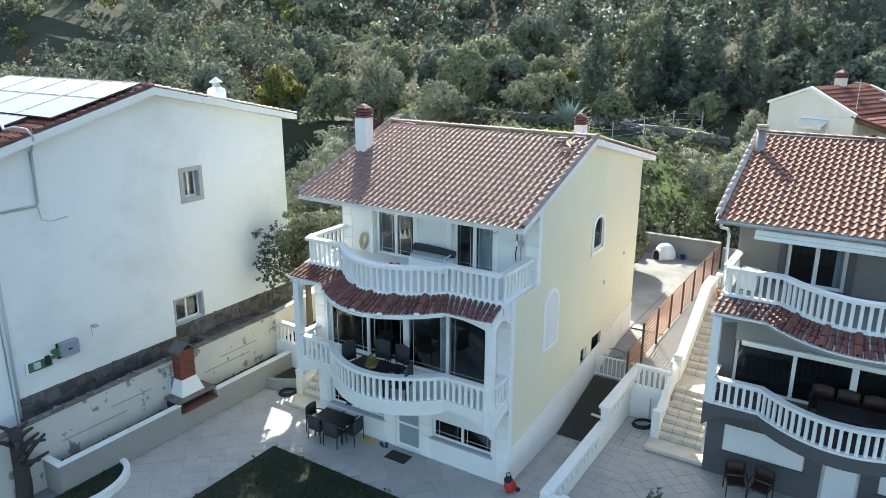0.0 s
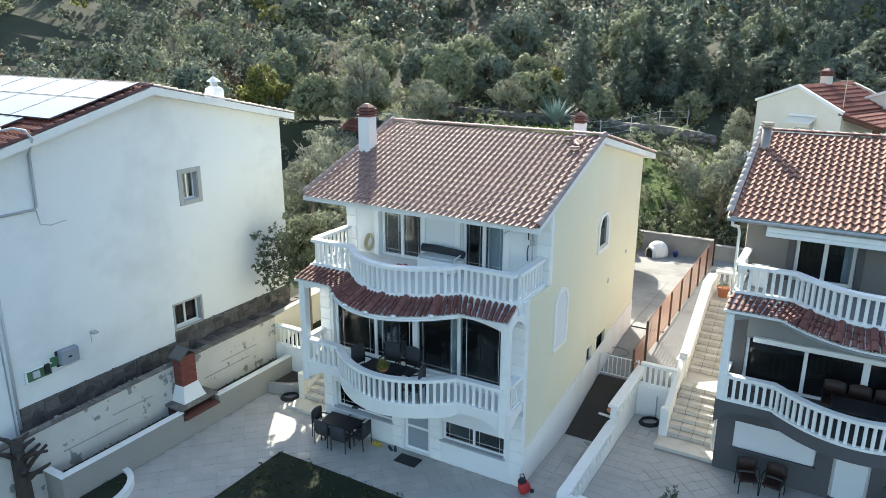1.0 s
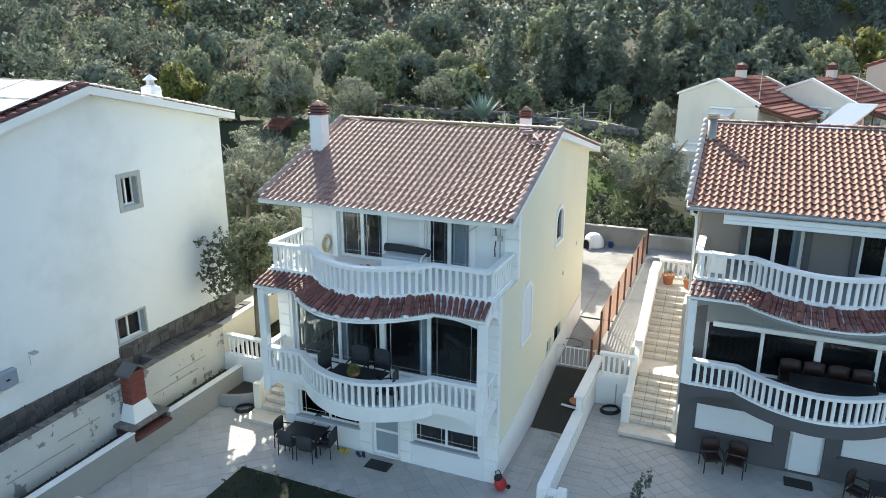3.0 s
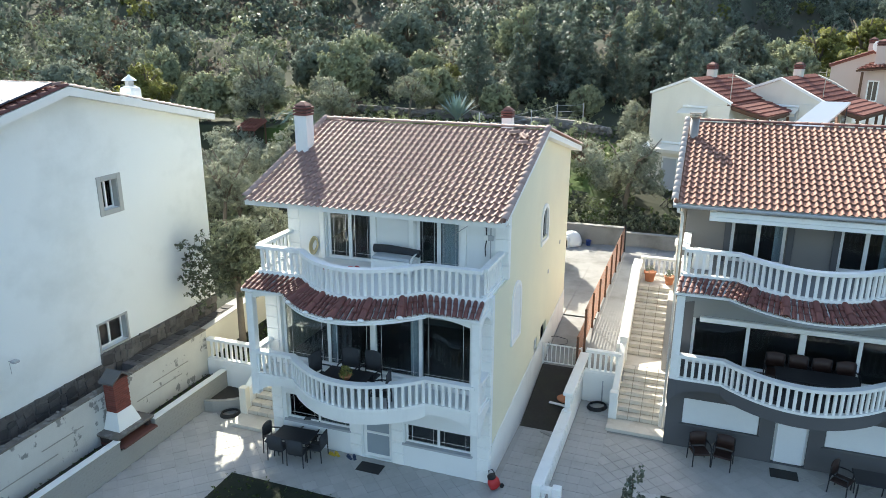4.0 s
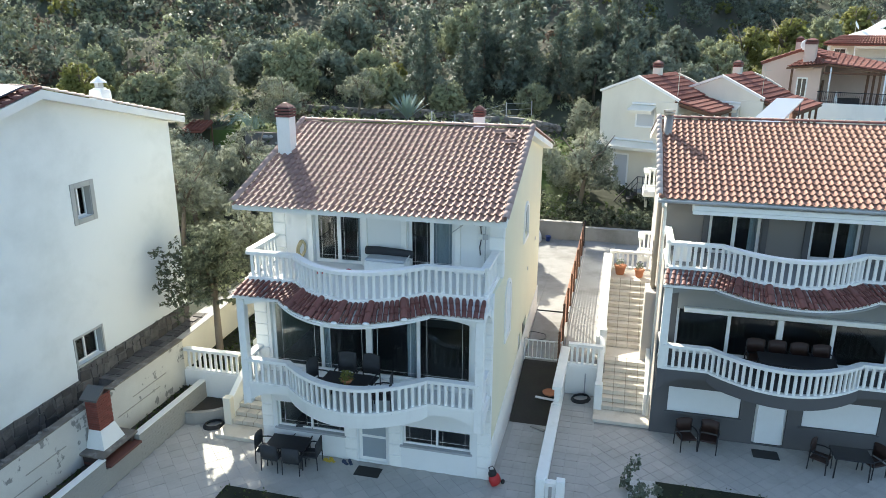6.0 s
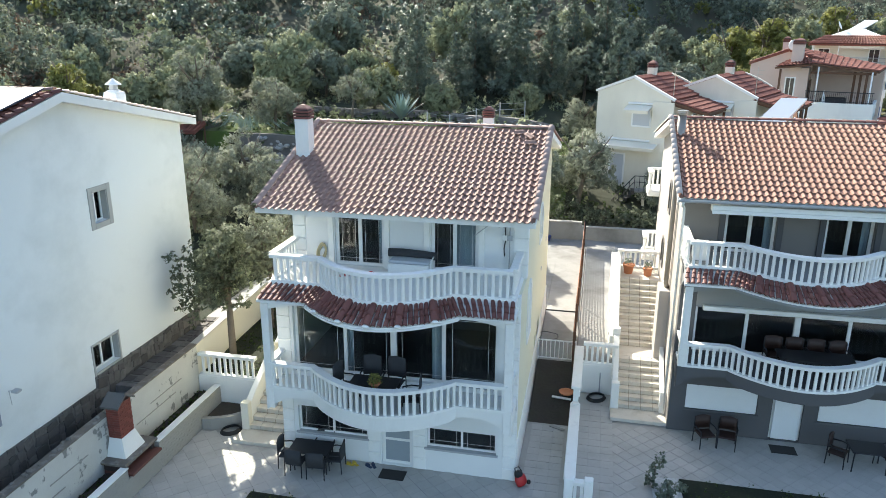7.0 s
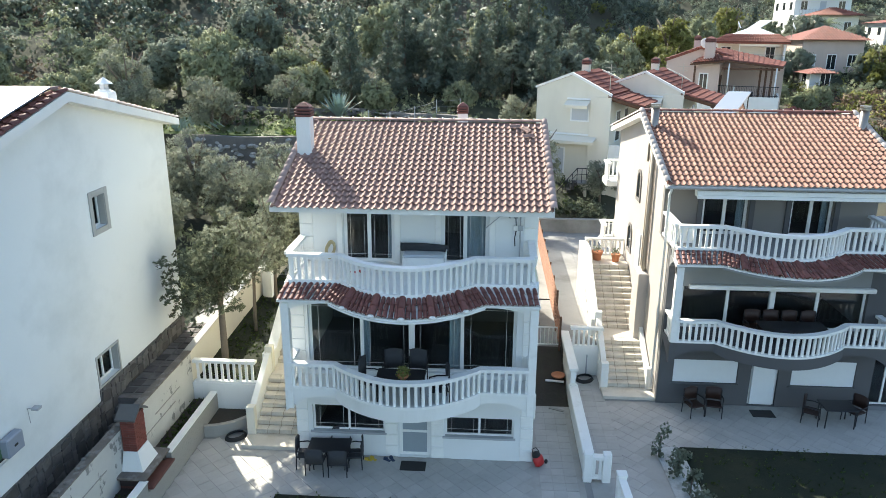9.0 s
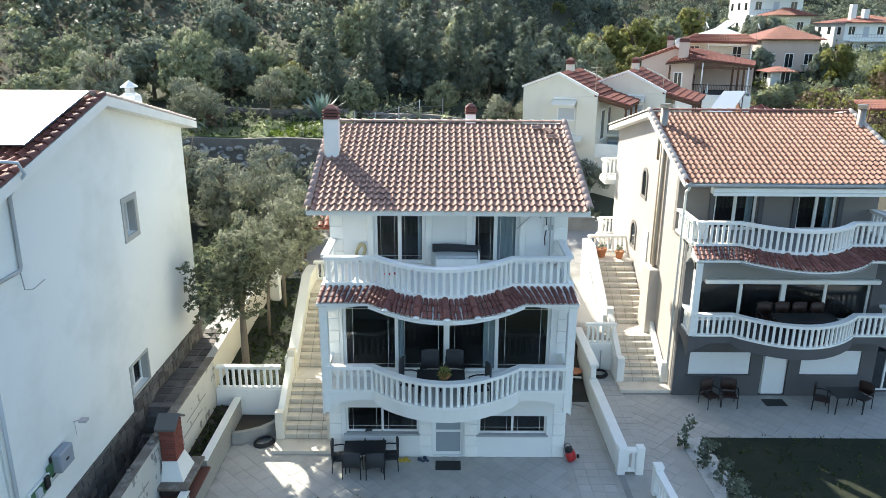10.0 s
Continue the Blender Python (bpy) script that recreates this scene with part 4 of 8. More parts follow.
    while y < 21.3:
        w = rng.uniform(0.22, 0.5)
        base = ground(-20.9, y)
        topz = lerp(y, (9.6, 2.62), (15.36, 2.62), (15.4, 2.96), (21.4, 2.98))
        z = base
        while z < topz - 0.1:
            hh = min(rng.uniform(0.2, 0.4), topz - z)
            part("stone", Shape().cbox(0.01, 0.05 + rng.uniform(0, 0.03), -w / 2 + 0.012, w / 2 - 0.012, -hh / 2 + 0.01, hh / 2 - 0.01, 0.014, pose(0, y + w / 2 + rng.uniform(-0.04, 0.04), z + hh / 2, rng.uniform(-16, 16), 0, 0)), PLINTHSTONE, pl)
            z += hh
        y += w
    # pipes, meter boxes
    part("pipe", Shape().tube([(0.05, 11.18, 9.95), (0.05, 11.15, 8.45), (0.05, 11.1, 8.36), (0.05, 9.3, 8.36)], 0.042, 8), GREYPIPE, h, "white drainpipe on the wall", True)
    part("pipe", Shape().tube([(0.06, 9.7, 8.3), (0.06, 9.62, 2.0)], 0.042, 8), BLUEWHITE, h, "white drainpipe on the wall", True)
    part("conduit", Shape().tube([(0.03, 9.66, 3.28), (0.03, 11.9, 3.36)], 0.014, 5), BWALL, h)
    part("hose", Shape().tube([(-0.75, 10.9, 10.78), (-0.3, 10.7, 10.62), (0.2, 10.75, 10.72), (0.46, 10.95, 10.66), (0.48, 11.1, 10.4), (0.2, 11.16, 10.12), (0.06, 11.18, 9.95)], 0.036, 8), BLUEWHITE, h, "white hose from the solar panels over the roof edge", True)
    part("cable", Shape().tube([(0.02, 11.15, 8.3), (0.02, 11.2, 7.9), (0.02, 11.5, 7.8), (0.02, 12.0, 7.85)], 0.012, 5), GREYPIPE, h)
    return h


STONEGREY = material("grey_stone_trim", (0.4, 0.4, 0.38), 0.9, 0.12, 0.08, 2, 30, 0.2)
MORTARSTONE = material("dark_stone_joint", (0.12, 0.115, 0.11), 0.95, 0.2, 0.1)
big_house()


# ---- garden walls between the villa and the white house ----
def capped_wall(name, pts, half, tops, base, mat, label, cap=0.04, cap_mat=None):
    """A free-standing wall along a plan line; tops: its height at each point."""
    s = Shape().strip(pts, -half, half, lambda i: base if not callable(base) else base(*pts[i]), lambda i: tops[i])
    w = structure(name, s, mat, label, "wall")
    if cap:
        part("coping", Shape().strip(pts, -half - 0.03, half + 0.03, lambda i: tops[i], lambda i: tops[i] + cap), cap_mat or STONEGREY, w)
    return w


capped_wall("wall_peeling", [(-20.38, 6.8), (-20.38, 9.55), (-20.38, 12.5), (-20.38, 16), (-20.38, 19.3)], 0.1, [2.1, 2.25, 2.32, 2.38, 2.4], 0.0, PEELING, "white limewashed retaining wall with peeling dark patches", 0.05, STAINED)
capped_wall("wall_garden_side", [(-20.38, 19.3), (-20.38, 25), (-20.3, 32.5)], 0.1, [2.42, 2.75, 2.9], 0.5, CREAM, "cream garden wall beside the olive trees", 0.03)
ridge_s = Shape()
for y0, y1, z in ((10.2, 12.4, 1.25), (11.9, 13.4, 1.62), (15.6, 17.8, 1.3), (16.4, 18.2, 1.62)):
    ridge_s.cbox(-20.285, -20.262, y0, y1, z, z + 0.035, 0.006)
part("plaster_ridge", ridge_s, PLANTER, bpy.data.objects["wall_peeling"], "raised crack of plaster")
rng = random.Random(21)
rub = bpy.data.objects["wall_peeling"]
for i in range(26):
    y = rng.uniform(9.7, 13.2) if i < 20 else rng.uniform(14, 15)
    r = rng.uniform(0.04, 0.09)
    part("stone", Shape().lathe([(r * 0.4, -r * 0.4), (r, 0), (r * 0.8, r * 0.5), (r * 0.2, r * 0.8)], 6, pose(-20.4 + rng.uniform(-0.06, 0.06), y, lerp(y, (9.5, 2.3), (15, 2.42)) + r * 0.3, 0, 0, rng.uniform(0, 360))), STONE, rub)
# flagstones on the side path
path_w = structure("side_path", Shape().box(-21.33, -20.5, 16.42, 22.0, 1.9, 2.31), MORTARSTONE, "narrow flagstone path beside the house", "path")
for y0 in range(12):
    for k in range(2):
        a = 16.45 + y0 * 0.46
        part("flagstone", Shape().cbox(-21.28 + k * 0.39 + rng.uniform(-0.02, 0.02), -20.93 + k * 0.4 + rng.uniform(-0.02, 0.02), a + rng.uniform(0, 0.05), a + 0.42 + rng.uniform(-0.04, 0.03), 2.3, 2.325 + rng.uniform(0, 0.01) + 0.02 * y0 / 12, 0.012), PLINTHSTONE, path_w)
steps_b = thing("side_steps", "dark stone steps on the side path", "stairs", -20.9, 15.3, 1.25)
for i in range(5):
    part("step", Shape().cbox(-0.42, 0.4, 0.22 * i, 0.22 * i + 0.25, -0.1, 0.21 * (i + 1), 0.012), PLINTHSTONE, steps_b)

# planter along the wall
planter = structure("planter_wall", Shape().strip([(-20.25, 9.62), (-19.62, 9.62)], -0.1, 0.1, 0.0, 1.0).box(-19.62, -19.42, 9.52, 13.85, 0, 1.0).box(-19.62, -19.42, 15.4, 19.2, 0, 0.95), PLANTER, "low block planter wall with a white top edge", "wall")
part("coping", Shape().cbox(-19.64, -19.39, 9.5, 13.87, 1.0, 1.035, 0.008).cbox(-19.64, -19.39, 15.38, 19.2, 0.95, 0.985, 0.008).cbox(-20.26, -19.66, 9.5, 9.74, 1.0, 1.035, 0.008), WHITE, planter)
structure("planter_soil", Shape().box(-20.28, -19.62, 9.7, 13.9, 0.0, 0.66).box(-20.28, -19.62, 15.4, 19.2, 0, 0.64), SOIL, "dark earth in the planter", "soil")

block = Shape().cbox(-0.012, 0.012, -0.142, 0.142, -0.052, 0.052, 0.006).mesh("block", PLANTER)
rgb = random.Random(44)
for y0, y1, courses in ((9.56, 13.85, 8), (15.42, 19.2, 8)):
    for j in range(courses):
        n = int((y1 - y0 - 0.15) / 0.295)
        for i in range(n):
            part("block", block, None, planter).location = (-19.4285 + rgb.uniform(-0.0015, 0.0015), y0 + 0.15 + 0.295 * i + (0.145 if j % 2 else 0.0), 0.065 + 0.113 * j)
# crescent bed by the patio
arc = [(-19.46 + 1.15 * math.sin(a) * 1.0, 10.0 - 1.5 * math.cos(a)) for a in [math.pi * i / 16 for i in range(17)]]
bed = structure("crescent_kerb", Shape().strip(arc, -0.09, 0.09, 0.0, 0.24), WHITE, "white curved kerb round a small bed", "kerb")
structure("crescent_soil", Shape().prism([(x + (0.05 if x < -19 else -0.05), y) for x, y in arc], 0.0, 0.15), LAWN, "weedy earth in a curved bed", "soil")
# curved bed at the foot of the stairs
arc2 = [(-19.4, 17.85), (-19.1, 17.9), (-18.8, 18.02), (-18.5, 18.2), (-18.2, 18.5), (-18.02, 18.85), (-17.98, 19.2)]
structure("curved_bed_wall", Shape().strip(arc2, -0.08, 0.08, 0.0, 0.42), PLANTER, "low curved bed wall of pale block", "wall")
structure("curved_bed_soil", Shape().prism(arc2 + [(-19.4, 19.2)], 0.0, 0.3), SOIL, "dark earth in a curved bed", "soil")
# white cross wall with its balustrade
def cross_wall(name, x0, x1, y, z0, top, label):
    w = structure(name, Shape().cbox(x0, x1, y - 0.1, y + 0.1, z0, top, 0.01), WHITE, label, "wall")
    balustrade(w, [(x0 + 0.05, y), (x1 - 0.05, y)], top, 0.86, 0.215)
    return w


cross_wall("cross_wall", -20.26, -17.95, 19.32, 0.0, 1.27, "white retaining wall with a cast balustrade on top")


# ---- outside stairs of the two villas ----
def stairs(label, dx, dy, wall_mat, newel_mat):
    """Two straight flights with a landing beside a villa; the plan is given for the first villa and moved by dx, dy."""
    st = thing("staircase", label, "stairs", dx, dy)
    x0, x1 = -17.72, -16.06
    part("platform", Shape().cbox(-17.95, -16.04, 17.22, 17.98, 0, 0.13, 0.012), STEPTILE, st, "low tiled platform at the foot")
    y, z = 17.98, 0.13
    tread, rise = 0.29, 0.165

    def flight(n, y, z):
        for i in range(n):
            z += rise
            sp = part("step", Shape().cbox(x0, x1, y, y + tread + 0.02, 0.0, z - 0.03, 0.008), GROUT, st)
            nx = 4
            w = (x1 - x0) / nx
            for k in range(nx):
                part("step_tile", Shape().cbox(x0 + k * w + 0.01, x0 + (k + 1) * w - 0.01, y - 0.025, y + tread - 0.014, z - 0.03, z, 0.006), STEPTILE, sp)
                part("step_tile", Shape().cbox(x0 + k * w + 0.01, x0 + (k + 1) * w - 0.01, y - 0.012, y + 0.012, z - rise + 0.008, z - 0.04, 0.004), STEPTILE, sp)
            y += tread
        return y, z
    y, z = flight(7, y, z)
    lz, ly = z, y
    part("landing", Shape().cbox(x0, x1, y, y + 0.95, 0, z, 0.008), STEPTILE, st)
    y, z = flight(11, y + 0.95, z)
    part("landing", Shape().cbox(x0, x1, y, y + 1.35, 0, z, 0.008), STEPTILE, st)
    for xa, xb, top in ((x0 - 0.2, x0, 0.75), (x1 - 0.16, x1 - 0.02, 0.5)):
        poly = [(17.98, 0), (ly + 0.3, 0), (ly + 0.3, lz + top), (ly, lz + top), (17.98, 0.13 + top)]
        part("parapet", Shape().prism(poly, xa, xb, "x"), wall_mat, st)
        if xa < x0:
            poly = [(ly + 0.3, 0), (y + 1.3, 0), (y + 1.3, z + top - 0.1), (y, z + top - 0.1), (ly + 0.95, lz + top - 0.1), (ly + 0.3, lz + top - 0.1)]
            part("parapet", Shape().prism(poly, xb - 0.36, xb, "x"), wall_mat, st)
            for i in range(9):
                q = 0.1 + i / 9.5
                yy, zz = 17.98 + (ly - 17.98) * q, 0.13 + (lz - 0.13) * q
                part("cast_block", Shape().cbox(xa - 0.03, xa + 0.01, yy, yy + 0.14, zz + top - 0.5, zz + top - 0.3, 0.01), RAILWHITE, st)
            for i in range(12):
                q = 0.06 + i / 12.5
                yy, zz = ly + 0.95 + (y - ly - 0.95) * q, lz + (z - lz) * q
                part("cast_block", Shape().cbox(xb - 0.39, xb - 0.35, yy, yy + 0.14, zz + top - 0.6, zz + top - 0.4, 0.01), RAILWHITE, st)
    part("newel", Shape().cbox(x0 - 0.24, x0 + 0.04, 17.9, 18.16, 0, 1.12, 0.015), newel_mat, st)
    part("newel", Shape().cbox(x1 - 0.2, x1 + 0.02, 17.9, 18.14, 0, 0.95, 0.015), newel_mat, st)
    part("newel", Shape().cbox(x0 - 0.24, x0 + 0.04, ly + 0.2, ly + 0.46, 0, lz + 0.98, 0.015), newel_mat, st)
    balustrade(st, [(x0 - 0.1, y + 1.3), (x1, y + 1.3)], z, 0.8)
    return st, y, z


st_a, sy_a, sz_a = stairs("beige tiled outside staircase with white parapets", 0, 0, WHITE, CREAM)
st_c, _, _ = stairs("beige tiled outside staircase beside the grey villa", 12.3, 4.2, WHITE, WHITE)


# ---- passage and terrace between the villas ----
sep = structure("boundary_wall", Shape().box(-6.97, -6.79, 16.35, 20.75, 0, 0.82).box(-6.97, -6.79, 20.75, 24.1, 0, 1.44), WHITE, "white boundary wall with a cast coping", "wall")
part("coping", Shape().cbox(-7.05, -6.71, 16.3, 20.74, 0.82, 0.94, 0.02).cbox(-7.05, -6.71, 20.7, 24.15, 1.44, 1.55, 0.02).cbox(-7.0, -6.76, 20.55, 20.72, 0.94, 1.0, 0.01), RAILWHITE, sep)
for i in range(12):
    part("cast_block", Shape().cbox(-6.79, -6.74, 16.6 + i * 0.33, 16.78 + i * 0.33, 0.45, 0.66, 0.012), RAILWHITE, sep)
for i in range(8):
    part("cast_block", Shape().cbox(-6.79, -6.74, 20.95 + i * 0.3, 21.11 + i * 0.3, 1.05, 1.26, 0.012), RAILWHITE, sep)
front = structure("front_balustrade", Shape().cbox(-7.02, -6.76, 16.14, 16.4, 0, 0.98, 0.02).cbox(-6.45, -6.2, 16.14, 16.4, 0, 0.98, 0.02), RAILWHITE, "white cast posts and balusters at the wall's end", "wall")
balustrade(front, [(-6.76, 16.27), (-6.45, 16.27)], 0.1, 0.78, 0.15, lead=0.06)
post = structure("front_post", Shape().cbox(-6.2, -5.95, 15.1, 15.35, 0, 0.95, 0.02).cbox(-6.22, -5.93, 15.08, 15.37, 0.95, 1.02, 0.015), RAILWHITE, "white cast post of the front fence", "wall")
balustrade(post, [(-6.07, 15.1), (-6.0, 13.2)], 0.1, 0.78, 0.2)
cross_wall("cross_wall_2", -6.78, -5.42, 23.42, 0.0, 1.18, "white retaining wall with a cast balustrade on top")
part("drain_pipe", Shape().tube([(-6.05, 23.3, 0.0), (-6.05, 23.29, 0.9)], 0.025, 6), GREYPIPE, bpy.data.objects["cross_wall_2"], "thin grey pipe")


def garden_gate():
    g = thing("garden_gate", "low white metal bar gate across the passage", "gate", -8.5, 24.2, 0.8)
    part("gate_frame", Shape().cbox(0, 1.5, -0.02, 0.02, 0.82, 0.87, 0.005).cbox(0, 1.5, -0.02, 0.02, 0.08, 0.12, 0.005).cbox(0, 0.05, -0.025, 0.025, 0, 0.9, 0.005).cbox(1.45, 1.5, -0.025, 0.025, 0, 0.9, 0.005), FRAME, g)
    for i in range(8):
        part("bar", Shape().cbox(0.17 + 0.163 * i, 0.2 + 0.163 * i, -0.012, 0.012, 0.12, 0.82, 0.004), FRAME, g)


garden_gate()


def slat_fence():
    f = thing("fence", "red-brown horizontal board fence on dark posts", "fence", -7.1, 0)
    spans = [(23.7, 25.3, 1.15, 1.15)] + [(25.4 + i * 1.9, 25.4 + (i + 1) * 1.9, 1.28, 1.5) for i in range(7)]
    for i, (a, b, z, hgt) in enumerate(spans):
        part("post", Shape().cbox(-0.04, 0.04, a - 0.03, a + 0.03, z - 0.3, z + hgt + 0.02, 0.006), WOODDARK, f)
        n = 8 if hgt < 1.3 else 10
        for k in range(n):
            part("board", Shape().cbox(-0.055, -0.03, a, b - 0.01, z + 0.06 + k * hgt / n, z + 0.06 + k * hgt / n + 0.075, 0.005), WOODRED, f)
    part("post", Shape().cbox(-0.04, 0.04, 38.66, 38.74, 1.0, 2.85, 0.006), DARKMETAL, f)


slat_fence()
back = structure("wall_back", Shape().box(-16.5, -7.3, 39.7, 40.0, 1.0, 2.35).box(-7.3, -3.0, 39.72, 40.0, 1.0, 2.1).box(-3.0, 9.0, 39.7, 40.0, 1.0, 1.9), CONCRETE, "rough grey wall at the back of the yard", "wall")
part("coping", Shape().cbox(-16.5, -7.3, 39.66, 40.04, 2.35, 2.41, 0.012).cbox(-7.3, -3.0, 39.68, 40.04, 2.1, 2.15, 0.012), PLANTER, back)
part("yard_joint", Shape().box(-8.5, -7.1, 28.3, 28.34, 1.25, 1.3), BLACK, back)


def kennel():
    k = thing("dog_kennel", "white plastic igloo kennel with an arched opening", "kennel", -10.15, 39.15, 1.3)
    k.scale = (0.8, 0.8, 0.85)
    part("shell", Shape().lathe([(0.72, 0), (0.74, 0.1), (0.71, 0.4), (0.58, 0.7), (0.36, 0.88), (0.1, 0.96), (0.01, 0.97)], 24), FRAME, k, "", True)
    def arch_poly(w, hh):
        return [(-w, 0), (w, 0)] + [(w * math.cos(math.pi * i / 10), hh + w * math.sin(math.pi * i / 10)) for i in range(11)]
    m = Matrix.Rotation(radians(-25), 4, "Z")
    part("porch", Shape().prism(arch_poly(0.33, 0.36), -0.88, -0.3, "y", m), FRAME, k)
    # no hole here: a black solid stands for the shade inside the porch
    part("opening", Shape().prism(arch_poly(0.25, 0.34), -0.89, -0.8, "y", m), BLACK, k, "black shape for the shade inside the arched opening")


kennel()


def pot(x, y, z, r=0.24, h=0.42, plant=True):
    p = thing("plant_pot", "terracotta pot with a small dark plant", "plant pot", x, y, z)
    part("pot", Shape().lathe([(r * 0.68, 0), (r * 0.72, 0.02), (r * 0.95, h * 0.8), (r * 1.08, h * 0.82), (r * 1.1, h), (r * 0.95, h), (r * 0.9, h * 0.93)], 16), TERRACOTTA, p, "", True)
    rg = random.Random(int(x * 100))
    s = Shape()
    for i in range(60):
        a, e, q = rg.uniform(0, 6.3), rg.uniform(0.2, 1.4), rg.uniform(0.1, 0.26)
        c = Vector((math.cos(a) * math.cos(e), math.sin(a) * math.cos(e), math.sin(e))) * q + Vector((0, 0, h))
        o = Vector((rg.uniform(-1, 1), rg.uniform(-1, 1), rg.uniform(-1, 1))) * 0.07
        o2 = Vector((rg.uniform(-1, 1), rg.uniform(-1, 1), rg.uniform(-1, 1))) * 0.07
        s.add([c, c + o, c + o + o2, c + o2], [(0, 1, 2, 3)])
    part("plant", s, LEAF_DARK, p)


pot(-16.4, sy_a + 0.75, sz_a, 0.2, 0.36)
pot(-5.05, 28.8, 3.1)
pot(-4.25, 28.6, 3.1, 0.2, 0.36)


def barbecue():
    planter_s = Shape().box(-19.62, -19.42, 13.85, 15.4, 0, 0.66)
    part("planter_front", planter_s, PLANTER, planter)
    b = thing("barbecue", "brick garden barbecue with a white hood and red chimney", "barbecue", -19.85, 14.62)
    part("base", Shape().cbox(-0.42, 0.38, -0.7, 0.72, 0, 0.72, 0.012), SOOT, b, "sooty dark brick base")
    part("hearth", Shape().cbox(-0.4, 0.55, -0.72, 0.74, 0.72, 0.8, 0.012), TERRACOTTA_D, b, "red-brown tiled hearth")
    part("leg", Shape().cbox(-0.4, 0.3, -0.72, -0.58, 0.8, 1.02, 0.01), SOOT, b)
    part("leg", Shape().cbox(-0.4, 0.3, 0.58, 0.72, 0.8, 1.02, 0.01), SOOT, b)
    part("slab", Shape().cbox(-0.45, 0.4, -0.8, 0.8, 1.02, 1.12, 0.02), STAINED, b, "stained concrete shelf")
    part("hood", Shape().add([(-0.42, -0.5, 1.12), (0.2, -0.5, 1.12), (0.2, 0.45, 1.12), (-0.42, 0.45, 1.12), (-0.4, -0.32, 1.66), (0.02, -0.32, 1.66), (0.02, 0.3, 1.66), (-0.4, 0.3, 1.66)],
                              [(0, 3, 2, 1), (4, 5, 6, 7), (0, 1, 5, 4), (1, 2, 6, 5), (2, 3, 7, 6), (3, 0, 4, 7)]), WHITE, b, "white plastered hood")
    ch = part("chimney", Shape().box(-0.4, 0.0, -0.31, 0.29, 1.66, 2.72), MORTAR, b, "red brick chimney")
    for k in range(14):
        z = 1.67 + k * 0.0748
        off = 0.1 if k % 2 else 0.0
        for i in range(4):
            y0, y1 = max(-0.32, -0.32 + i * 0.205 - off), min(0.3, -0.32 + (i + 1) * 0.205 - off - 0.012)
            if y1 - y0 > 0.03:
                part("brick", Shape().cbox(-0.02, 0.012, y0, y1, z, z + 0.062, 0.004), BRICK, ch)
        for i in range(2):
            part("brick", Shape().cbox(-0.39 + i * 0.2 - (0.05 if k % 2 else 0) * i, -0.2 + i * 0.2, -0.322, -0.3, z, z + 0.062, 0.004), BRICK, ch)
            part("brick", Shape().cbox(-0.39 + i * 0.2, -0.2 + i * 0.2 - 0.01, 0.28, 0.302, z, z + 0.062, 0.004), BRICK, ch)
    part("chimney_roof", Shape().prism([(-0.42, 2.72), (-0.01, 3.0), (0.4, 2.72), (0.4, 2.66), (-0.01, 2.93), (-0.42, 2.66)], -0.48, 0.1, "x"), MORTARSTONE, b, "small dark gabled cover")


SOOT = material("sooty_brick", (0.06, 0.04, 0.035), 0.9, 0.2, 0.1)
DARKBARK = material("dark_bark", (0.055, 0.045, 0.04), 0.95, 0.3, 0.2, 5, 25, 0.6)
TERRACOTTA_D = material("dark_red_tile_top", (0.13, 0.05, 0.038), 0.8, 0.15, 0.1)
barbecue()


def bare_tree():
    t = thing("bare_tree", "leafless pruned tree with dark stubby branches", "tree", -20.15, 8.75, 0.0)
    rg = random.Random(5)
    s = Shape().tube([(0, 0, -0.1), (0.07, 0.05, 0.5), (0.0, 0.1, 1.1), (-0.08, 0.12, 1.7), (0.02, 0.12, 2.35)], 0.25, 10, 0.17)
    part("trunk", s, DARKBARK, t, "", True)
    for i in range(12):
        z0, a = rg.uniform(1.0, 2.3), rg.uniform(0, 6.3)
        d = Vector((math.cos(a), math.sin(a), rg.uniform(0.2, 0.9)))
        p = Vector((0.02, 0.1, z0))
        q = p + d * rg.uniform(0.4, 0.8)
        part("branch", Shape().tube([p, (p + q) / 2 + Vector((0, 0, 0.05)), q], 0.085, 7, 0.04), DARKBARK, t, "", True)


bare_tree()


